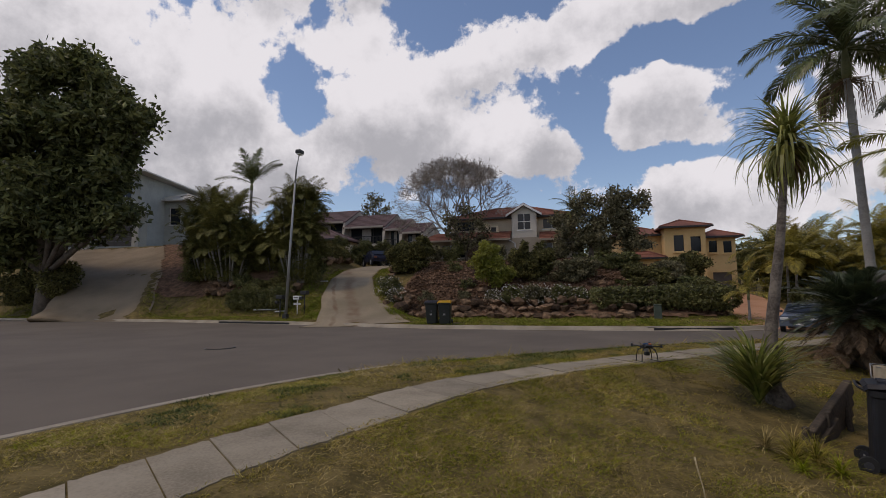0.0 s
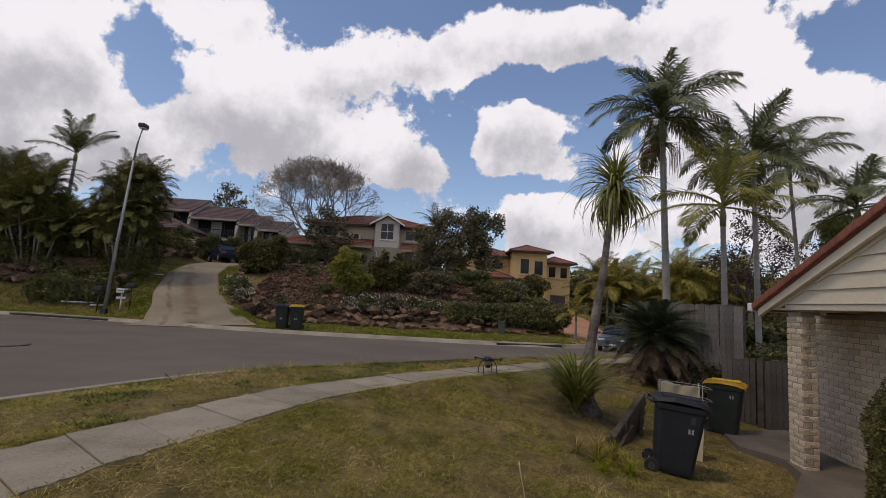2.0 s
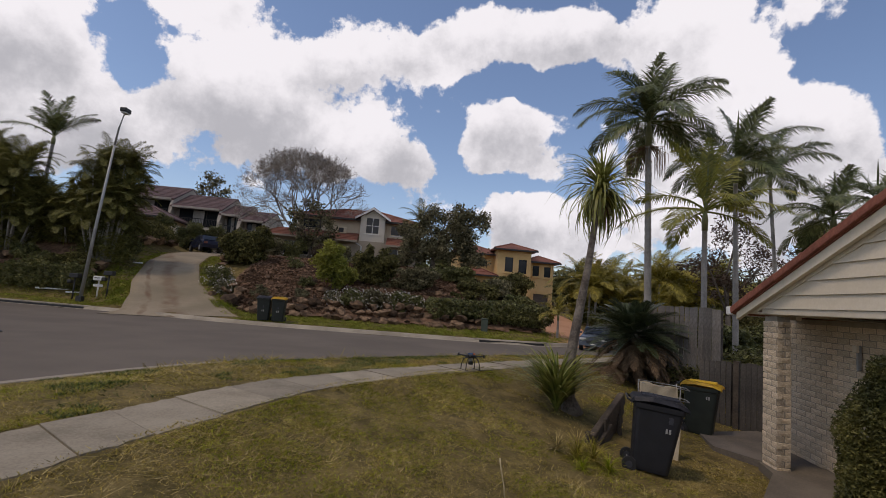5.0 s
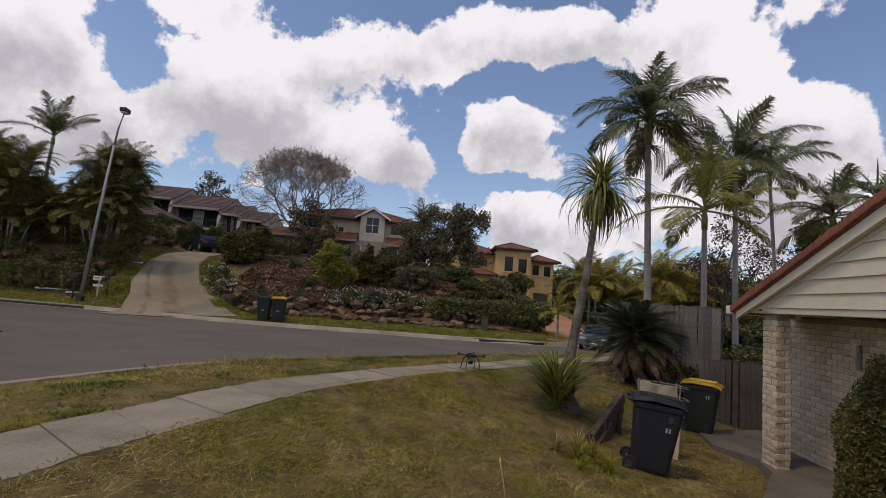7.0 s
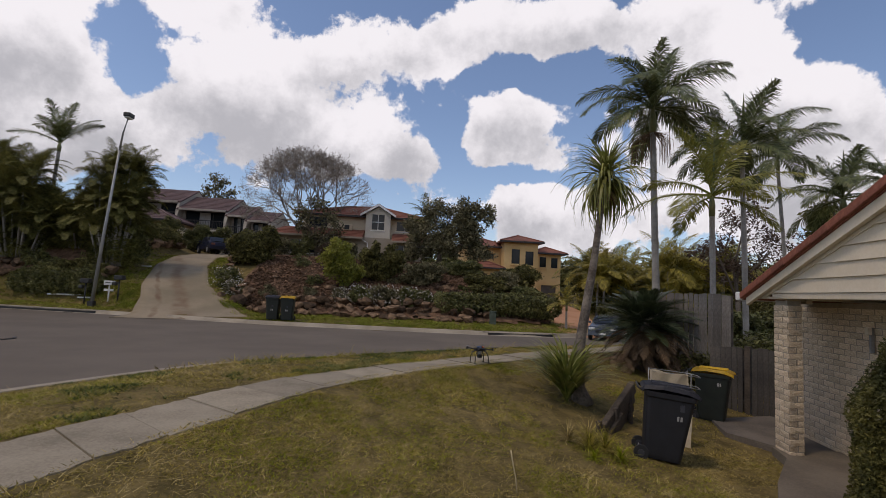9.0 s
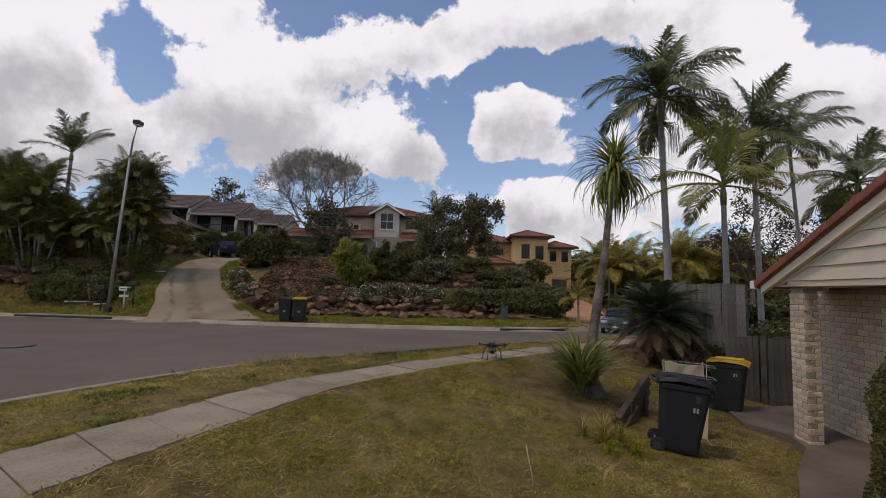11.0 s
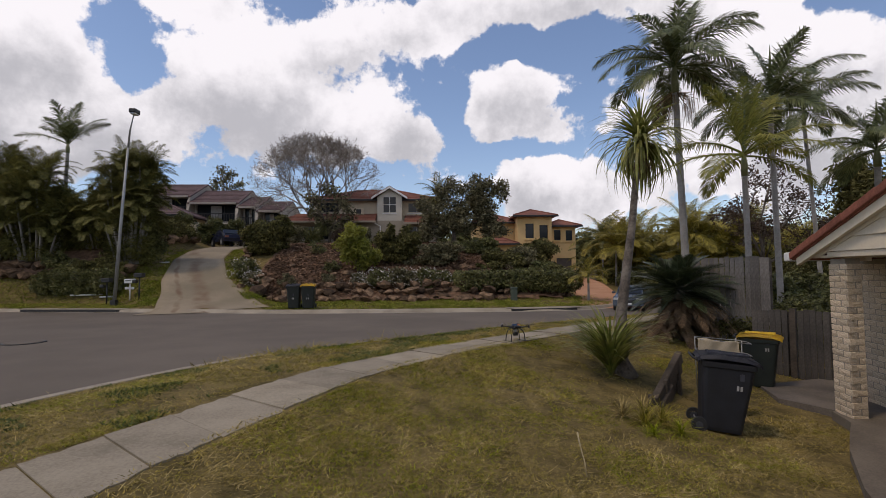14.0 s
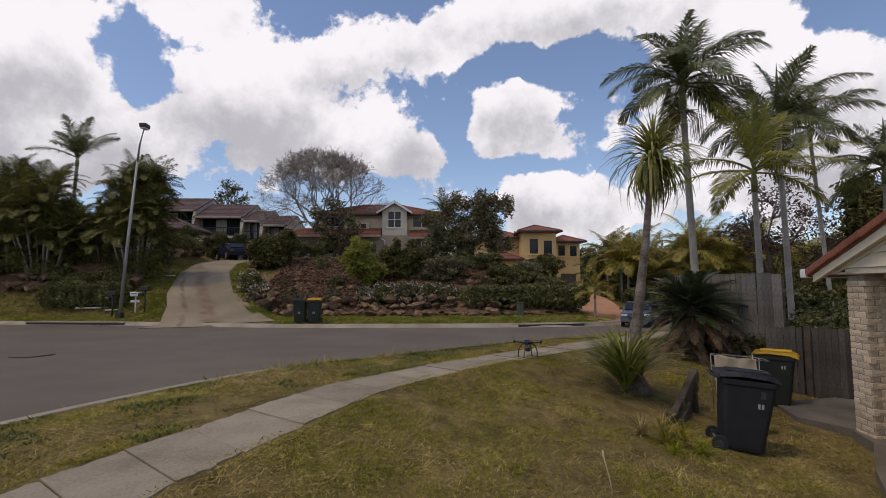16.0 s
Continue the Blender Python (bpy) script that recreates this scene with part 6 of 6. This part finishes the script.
def build_bins():
    x, y = 3.54, 6.25
    wheelie_bin((x, y, ground_z(x, y) - .02), -22, BIN_BODY, BIN_LID, "black wheelie bin with a grey lid standing on the lawn", ("side", .12, .62), lean=4.5, size=.86)
    x, y = 5.78, 8.6
    wheelie_bin((x, y, ground_z(x, y) - .03), -40, BIN_GREEN, LID_YELLOW, "dark green wheelie bin with a yellow lid beside the gate", ("side", .12, .74), size=.84)
    for x, lid, lab in ((-5.62, BIN_LID, "dark wheelie bin with a dark lid at the kerb"), (-5.0, LID_YELLOW, "dark wheelie bin with a yellow lid at the kerb")):
        y = float(fk(x)) + .62
        wheelie_bin((x, y, ground_z(x, y) - .01), -84, BIN_GREEN, lid, lab, ("front", 0, .42), group="bins at the kerb")


# ---- street furniture and cars ----
def build_street():
    x, y = -14.95, 24.0
    z = ground_z(x, y)
    ob = thing("street_lamp", (x, y, z), "tall slim galvanised street lamp", "street lamp")
    tube("post", [(0, 0, -.1), (.24, 0, 4.0), (.5, 0, 7.7)], [.085, .07, .048], GALV, ob, 10)
    tube("arm", [(.5, 0, 7.65), (.64, -.1, 8.5), (.96, -.35, 9.25)], [.05, .042, .035], GALV, ob, 8)
    part("head", boxm(.84, -.62, 9.2, 1.16, -.16, 9.42, bevel=.05), DARKMETAL, ob)
    part("lens", boxm(.88, -.58, 9.15, 1.12, -.2, 9.22, bevel=.02), LENS, ob)
    part("foot_box", boxm(-.13, -.13, -.02, .13, .13, .28, bevel=.02), DARKMETAL, ob)
    for x, y, kind in ((-13.9, 24.2, 0), (-15.55, 24.4, 1), (-14.75, 24.9, 2)):
        z = ground_z(x, y)
        ob = thing("mailbox", (x, y, z), ("dark metal letterbox on a post", "dark letterbox on a post near the lamp", "pale letterbox on a short post")[kind], "letterbox", "letterboxes")
        top = (1.05, 1.1, .85)[kind]
        mat = WHITE if kind == 2 else DARKMETAL
        tube("post", [(0, 0, -.1), (0, 0, top)], .035, mat, ob, 8)
        part("box", boxm(-.2, -.16, top, .2, .16, top + .22, bevel=.03), mat, ob)
        part("slot", boxm(-.13, -.168, top + .12, .13, -.16, top + .15), RUBBER, ob)
        if kind != 2:
            part("paper_tube", boxm(-.3, -.12, top - .28, -.1, .12, top - .1, bevel=.05), mat, ob)
        else:
            part("board", boxm(-.22, -.05, top - .3, .22, -.02, top - .18), WHITE, ob)
    x = 4.15
    y = float(fk(x)) + 3.1
    ob = thing("service_pillar", (x, y, ground_z(x, y)), "small pale green electrical pillar on the verge", "cabinet")
    part("case", boxm(-.15, -.11, -.05, .15, .11, .6, bevel=.03), GREENBOX, ob)
    part("cap", boxm(-.165, -.125, .6, .165, .125, .65, bevel=.02), GREENBOX, ob)
    # drain inlets in the far kerb
    for x0, x1 in ((-18.4, -13.6), (3.4, 6.2)):
        y0, y1 = float(fk(x0)), float(fk(x1))
        d = Vector((x1 - x0, y1 - y0, 0))
        ob = thing("drain_inlet", (x0, y0, float(road_z(x0, y0))), "dark kerb drain inlet under a concrete lintel", "drain", "kerb drains", rz=math.degrees(math.atan2(d.y, d.x)))
        # solid black strip; the darkness of the opening is put into its colour
        part("mouth", boxm(0, -.16, .012, d.length, -.04, .10), RUBBER, ob)
        part("lintel", boxm(-.2, -.05, .105, d.length + .2, .2, .146, bevel=.01), KERB, ob)
    x, y = -9.5, 11.9
    ob = thing("manhole_cover", (x, y, float(road_z(x, y)) + .004), "round dark iron manhole cover in the asphalt", "manhole cover")
    tube("rim", [(0, 0, 0), (0, 0, .012)], .42, DARKMETAL, ob, 28)
    tube("plate", [(0, 0, .010), (0, 0, .018)], .36, ASPHALT, ob, 28)
    # white edging off-cuts lying before the hedge
    for i, (x, y, L, a) in enumerate(((-17.2, 25.7, 1.9, 3), (-16.2, 25.4, .6, 10), (-15.4, 29.2, .7, 0))):
        ob = thing("pvc_pipe", (x, y, ground_z(x, y) + .03), "length of white plastic pipe lying on the grass", "pipe", "loose pipes", rz=a)
        tube("tube_wall", [(-L / 2, 0, .03), (L / 2, 0, .05)], .04, WHITE, ob, 8)


def car(at, rz, paint, label, size=1.0):
    ob = thing("car", label=label, category="car", m=pose(*at, 0, 0, rz) @ Matrix.Scale(size, 4))
    prof = [(-2.1, .35), (-2.15, .62), (-2.05, .92), (-1.75, .98), (-1.15, 1.40), (-.2, 1.47), (.55, 1.40), (1.2, 1.0), (1.9, .86), (2.12, .65), (2.15, .35)]
    bm = bmesh.new()
    secs = []
    for y, k in ((-.84, .96), (-.80, 1.0), (.80, 1.0), (.84, .96)):
        secs.append([bm.verts.new((x, y * (1 if z < .95 else .86 + (.0 if z < 1.2 else -.06)), .35 + (z - .35) * k)) for x, z in prof])
    for a, b in zip(secs[:-1], secs[1:]):
        for k in range(len(prof) - 1):
            bm.faces.new((a[k], a[k + 1], b[k + 1], b[k]))
        bm.faces.new((a[-1], a[0], b[0], b[-1]))
    bm.faces.new(secs[0][::-1])
    bm.faces.new(secs[-1])
    bmesh.ops.recalc_face_normals(bm, faces=bm.faces[:])
    part("body", bm, paint, ob)
    for y in (-.80, .80):
        s_ = 1 if y > 0 else -1
        for q in (((-1.55, 1.0), (-1.1, 1.34), (-.25, 1.40), (-.25, 1.0)), ((-.17, 1.0), (-.17, 1.40), (.5, 1.34), (1.0, 1.0))):
            v = [(x, y * .86 + s_ * (.012 if z < 1.1 else -.02), z) for x, z in q]
            v += [(a, b + s_ * .02, c) for a, b, c in v]
            child("side_window", mesh_of("side_window", v, [(0, 1, 2, 3), (7, 6, 5, 4), (0, 4, 5, 1), (1, 5, 6, 2), (2, 6, 7, 3), (3, 7, 4, 0)], GLASS), ob)
    for name, (xa, za, xb, zb) in (("windscreen", (.60, 1.39, 1.17, 1.03)), ("rear_window", (-1.2, 1.39, -1.72, 1.02))):
        o = .02 if xa > 0 else -.02
        v = [(xa + o, -.60, za + .012), (xa + o, .60, za + .012), (xb + o, .66, zb + .012), (xb + o, -.66, zb + .012)]
        v += [(a, b, c + .012) for a, b, c in v]
        child(name, mesh_of(name, v, [(0, 1, 2, 3), (7, 6, 5, 4), (0, 4, 5, 1), (1, 5, 6, 2), (2, 6, 7, 3), (3, 7, 4, 0)], GLASS), ob)
    for x in (-1.35, 1.35):
        for y in (-.87, .67):
            w = child("wheel", None, ob, pose(x, y, .32))
            tube("tyre", [(0, 0, 0), (0, .2, 0)], .32, RUBBER, w, 20)
            tube("rim", [(0, -.006, 0), (0, .206, 0)], .20, GALV, w, 14)
    for y in (-.62, .62):
        part("headlight", boxm(2.02, y - .18, .66, 2.14, y + .18, .80, bevel=.03), LENS, ob)
        part("tail_light", boxm(-2.16, y - .15, .68, -2.06, y + .15, .85, bevel=.02), ROOF_RED, ob)
    part("grille", boxm(2.10, -.4, .5, 2.17, .4, .68, bevel=.02), DARKMETAL, ob)
    part("number_plate", boxm(2.15, -.2, .42, 2.18, .2, .50), WHITE, ob, "plain pale number plate")
    for y in (-.92, .92):
        part("mirror", boxm(.75, y - .1, 1.0, .87, y + .1, 1.12, bevel=.03), paint, ob)
    return ob


def build_cars():
    car((-17.6, 44.0, ground_z(-17.6, 44.0) + .06), 128, CAR_BLUE, "dark blue hatchback parked at the top of the driveway")
    car((8.6, 20.2, float(road_z(8.6, 20.2))), -118, CAR_DARK, "small dark hatchback parked with its nose to the road", .68)


# ---- yard clutter, drone ----
def build_clutter():
    rng = np.random.default_rng(23)
    # sleeper edging holding the bank behind the bin
    low, high = Vector((2.98, 6.88, -.52)), Vector((3.85, 7.75, .0))
    run = high - low
    turn, rise = math.degrees(math.atan2(run.y, run.x)), math.degrees(math.atan2(run.z, run.xy.length))
    for i, (t, off, drop, L) in enumerate(((.52, 0, 0, 1.3), (.56, .03, -.17, 1.2), (.28, -.05, -.14, .6), (.62, .05, -.34, 1.1))):
        p = low + run * t + Vector((-run.y, run.x, 0)).normalized() * off + Vector((0, 0, drop + .02))
        ob = thing("timber_sleeper", label="old weathered garden sleeper holding the bank", category="timber", group="garden sleepers", m=pose(*p, 0, -rise + rng.uniform(-2, 2), turn + rng.uniform(-2, 2)))
        part("beam", boxm(-L / 2, -.05, -.1, L / 2, .05, .1, bevel=.018), SLEEPER, ob)
    for x, y, h in ((2.86, 6.72, .30), (3.3, 7.12, .42), (3.74, 7.55, .62)):
        ob = thing("timber_post", label="split grey timber stake against the sleepers", category="timber", group="garden posts", m=pose(x, y, ground_z(x, y) - .1, rng.uniform(-5, 5), rng.uniform(-6, 6), turn))
        part("shaft", boxm(-.045, -.03, 0, .045, .03, h, bevel=.01, taper=.1), SLEEPER, ob)
    ob = thing("cream_board", label="cream sheet of board leaning beside the black bin", category="board", m=pose(4.22, 6.95, ground_z(4.22, 6.95) - .02, -8, 4, -25))
    part("panel", boxm(-.12, -.012, 0, .12, .012, .66, bevel=.005), CRATE, ob)
    # cream folded cover on a wire trolley
    x, y = 4.4, 7.62
    z = ground_z(x, y)
    ob = thing("wire_trolley", (x, y, z), "wire laundry trolley draped with a cream canvas cover", "trolley", m=pose(x, y, z, 0, 0, -20) @ Matrix.Diagonal((.78, .78, .92, 1)))
    for sx in (-.36, .36):
        for sy in (-.2, .2):
            tube("leg", [(sx, sy, -.05), (sx * 1.05, sy, 1.02)], .010, GALV, ob, 6)
    for z_ in (.82, 1.02):
        tube("rail", [(-.38, -.21, z_), (.38, -.21, z_ - .04), (.56, -.16, z_ - .06), (.56, .16, z_ - .06), (.38, .21, z_ - .04), (-.38, .21, z_), (-.38, -.21, z_)], .008, GALV, ob, 6)
    bm = bmesh.new()
    n, m_ = 18, 14
    grid = []
    for i in range(n + 1):
        row = []
        for j in range(m_ + 1):
            u, v = i / n, j / m_
            xx = -.40 + .72 * u
            yy = -.235 + .03 * math.sin(u * 13 + v * 4) * (1 - v)
            zz = 1.04 - .62 * v * (1 - .55 * ss(u * 1.6)) - .05 * u + .015 * math.sin(u * 9)
            row.append(bm.verts.new((float(xx), float(yy - .05 * v), float(zz))))
        grid.append(row)
    for i in range(n):
        for j in range(m_):
            bm.faces.new((grid[i][j], grid[i + 1][j], grid[i + 1][j + 1], grid[i][j + 1]))
    bmesh.ops.solidify(bm, geom=bm.faces[:], thickness=.012)
    part("cover", bm, CRATE, ob, "creased cream canvas", smooth=True)
    # dry tufts
    for i, (x, y, n_, L, mt) in enumerate(((2.45, 6.0, 120, .40, BLADE), (2.7, 6.1, 130, .44, BLADE), (2.25, 6.2, 90, .34, STRAW_LITTER), (2.6, 6.4, 90, .40, STRAW_LITTER), (2.8, 5.85, 80, .3, BLADE_GREEN), (2.4, 5.7, 90, .22, BLADE_GREEN))):
        ob = thing("grass_tuft", (x, y, ground_z(x, y)), "tuft of long half-dry grass on the lawn", "grass", "long grass tufts")
        child("blade_tuft", strap_head("blade_tuft", 70 + i, mt, n_, L, .008, 15, 88, 70), ob)
    x, y = 1.17, 4.4
    ob = thing("dry_stick", (x, y, ground_z(x, y)), "thin straw-coloured stick leaning in the lawn", "stick")
    tube("stalk", [(0, 0, -.02), (-.015, .02, .12), (-.05, .05, .29), (-.06, .06, .36)], [.005, .005, .006, .008], STRAW, ob, 6)

    # drone set down by the footpath
    x, y = 1.5, 9.2
    z = ground_z(x, y)
    ob = thing("quadcopter", (x, y, z + .012), "black quadcopter with curved legs and a slung camera", "drone", rz=24)
    part("frame", boxm(-.09, -.07, .235, .09, .07, .285, bevel=.015), CARBON, ob)
    part("battery", boxm(-.06, -.03, .288, .03, .03, .318, bevel=.01), BLUE, ob, "blue wrapped battery")
    part("receiver", boxm(.045, -.03, .288, .085, .03, .312, bevel=.006), ORANGE, ob)
    for a in (45, 135, 225, 315):
        c, s_ = math.cos(radians(a)), math.sin(radians(a))
        arm = tube("arm", [(.05 * c, .05 * s_, .26), (.25 * c, .25 * s_, .275)], [.014, .010], CARBON, ob, 8)
        tube("motor", [(.25 * c, .25 * s_, .25), (.25 * c, .25 * s_, .305)], [.020, .016], CARBON, ob, 12)
        p = child("propeller", mesh_of("propeller", [(-.12, -.010, 0), (-.03, -.014, .004), (.03, -.014, .004), (.12, -.010, 0), (.12, .008, .006), (.03, .014, .0), (-.03, .014, .0), (-.12, .008, .006),
                                                      (-.12, -.010, -.003), (.12, -.010, -.003), (.12, .008, .003), (-.12, .008, .003)],
                                        [(0, 1, 6, 7), (1, 2, 5, 6), (2, 3, 4, 5), (8, 11, 10, 9), (0, 8, 9, 3), (7, 4, 10, 11)], CARBON), ob, pose(.25 * c, .25 * s_, .308, 0, 0, a * 1.7))
    for sx in (-1, 1):
        for sy in (-1, 1):
            pts = [(sx * .06, sy * .05, .24), (sx * .115, sy * .075, .20), (sx * .145, sy * .085, .12), (sx * .155, sy * .09, .012)]
            tube("leg", pts, [.011, .010, .009, .008], CARBON, ob, 8)
    for sx in (-1, 1):
        tube("skid", [(sx * .155, -.17, .014), (sx * .155, -.14, .006), (sx * .155, .14, .006), (sx * .155, .17, .014)], .007, CARBON, ob, 8)
    gim = part("gimbal", boxm(-.03, -.025, .17, .03, .025, .232, bevel=.008), GALV, ob)
    part("slung_camera", boxm(-.045, -.035, .10, .045, .03, .165, bevel=.012), DARKMETAL, gim)


# ---- grass ----
NOISE = np.random.default_rng(99).uniform(-1, 1, (64, 64))


def value_noise(x, y):
    """Smooth noise between -1 and 1."""
    xi, yi = np.floor(x).astype(int), np.floor(y).astype(int)
    u, v = ss(x - xi), ss(y - yi)
    at = lambda a, b: NOISE[(xi + a) % 64, (yi + b) % 64]
    return (at(0, 0) * (1 - u) + at(1, 0) * u) * (1 - v) + (at(0, 1) * (1 - u) + at(1, 1) * u) * v


def build_grass():
    rng = np.random.default_rng(17)

    def field(name, n, xr, yr, hgt, width, label, keep, mat=BLADE, flat=0.0):
        x, y = rng.uniform(*xr, n), rng.uniform(*yr, n)
        patch = .9 * value_noise(x * 1.1, y * 1.1) + .7 * value_noise(x * 3.3 + 9, y * 3.3) + .4 * value_noise(x * 9, y * 9 + 4)
        bare = 1.2 * np.exp(-((x - 2.8) ** 2 + (y - 6.9) ** 2) / 1.8) + .7 * np.exp(-((x - 2.2) ** 2 + (y - 5.6) ** 2) / .8) + np.exp(-((x + 3.0) ** 2 + (y - 5.4) ** 2) / .5)
        ok = keep(x, y) & (rng.uniform(0, 1, n) < np.clip(.60 + .6 * patch - .6 * bare, .05, 1))
        x, y, patch = x[ok], y[ok], patch[ok]
        z = land(x, y) + (.05 if name == "path_fringe" else 0)
        k = len(x)
        a = rng.uniform(0, 2 * math.pi, k)
        L = hgt * rng.uniform(.5, 1.3, k) * (1 + .3 * patch) * np.where(rng.uniform(0, 1, k) < .04, 1.7, 1)
        lean = rng.uniform(.5, 2.4, k)
        w = width * rng.uniform(.6, 1.3, k)
        b = rng.uniform(0, 2 * math.pi, k)
        base = np.stack([x, y, z - .004], 1)
        sd = np.stack([np.cos(a), np.sin(a), 0 * a], 1) * w[:, None]
        tip = base + np.stack([np.cos(b) * L * (lean + flat), np.sin(b) * L * (lean + flat), L * (1 if not flat else rng.uniform(.1, .5, k)) + .01 * bool(flat)], 1)
        v = np.stack([base - sd, base + sd, tip], 1).reshape(-1, 3)
        me = bpy.data.meshes.new(name)
        me.from_pydata(v.tolist(), [], np.arange(3 * k).reshape(k, 3).tolist())
        me.materials.append(mat)
        tagged(new(name, me), label, "grass", kind="stuff")

    def lawn(x, y):
        off_path = np.abs(x - pc(y)) * .86 > np.interp(y, (0, 4, 8, 12), (.50, .485, .425, .372))
        gm = GM.inverted()
        lx = gm[0][0] * x + gm[0][1] * y + gm[0][3]
        ly = gm[1][0] * x + gm[1][1] * y + gm[1][3]
        slab = (lx > .5) & (ly > np.interp(lx, (.6, 1.0, 1.44, 1.95, 3, 4), (.14, 0, -.3, -.62, -1.15, -1.5)))
        house = (lx > .2) & (lx < 10) & (ly > 0)
        return off_path & ~slab & ~house & (x > nk(y) + .2)
    field("lawn_grass", 430000, (-5.5, 6), (1.6, 6.5), .014, .0046, "short patchy green and straw lawn grass", lawn)
    field("verge_grass", 170000, (-4.5, 9), (6.5, 14.5), .027, .0070, "short dry grass beyond the footpath", lawn)
    def fringe(x, y):
        off = np.abs(x - pc(y)) * .9 - np.interp(y, (0, 4, 8, 12), (.48, .47, .42, .37))
        return (off > -.015 - .05 * value_noise(x * 4, y * 4)) & (off < .12)
    field("path_fringe", 150000, (-4.6, 6), (1.6, 13), .017, .0042, "grass creeping over the path edges", fringe)
    field("straw_litter", 150000, (-5.5, 6), (1.6, 9), .055, .0032, "dry straw clippings scattered over the lawn", lawn, STRAW_LITTER, .9)
    green = lambda x, y: lawn(x, y) & (value_noise(x * 1.1, y * 1.1) + 1.1 * np.exp(-((x + .25) ** 2 + (y - 5.5) ** 2) / 1.9) > .40)
    field("green_patches", 230000, (-5, 5), (1.8, 10), .019, .0050, "greener tufts of couch grass in the lawn", green, BLADE_GREEN)
    def clover(x, y):
        return lawn(x, y) & (x < pc(y)) & (value_noise(x * 1.7 + 3, y * 1.7) + .5 * value_noise(x * 5, y * 5) > .18)
    field("verge_clover", 190000, (-5, 4), (4, 12.5), .032, .0085, "low dark green clover in the grass between path and kerb", clover, CLOVER)

    def kerb_side(x, y):
        off = x - nk(y)
        return (off > .02) & (off < .4)
    field("kerb_grass", 60000, (-5, 9), (7.6, 15), .10, .008, "longer grass hanging over the near kerb", kerb_side, BLADE)
    off_drive = lambda x, y: np.abs(x - drive_x(y)) > np.interp(y, (21, 22, 24.5, 30), (2.6, 2.1, 1.75, 1.55))
    field("far_verge_grass", 290000, (-42, 9), (20, 30), .075, .016, "mown green grass on the far verge", lambda x, y: (y > fk(x) + .25) & (y < fk(x) + 3.6) & off_drive(x, y) & (np.abs(x - lane_x(y)) > lane_half(y) + .1), BLADE_FAR)
    field("slope_grass", 120000, (-20, -8), (23, 36), .08, .02, "green grass sloping beside the driveway", lambda x, y: off_drive(x, y) & (x > drive_x(y) - 4.4) & (x < drive_x(y) + 3.3 + .5 * np.sin(y)), BLADE_FAR)


build_boulders()
build_bins()
build_street()
build_cars()
build_clutter()
build_grass()
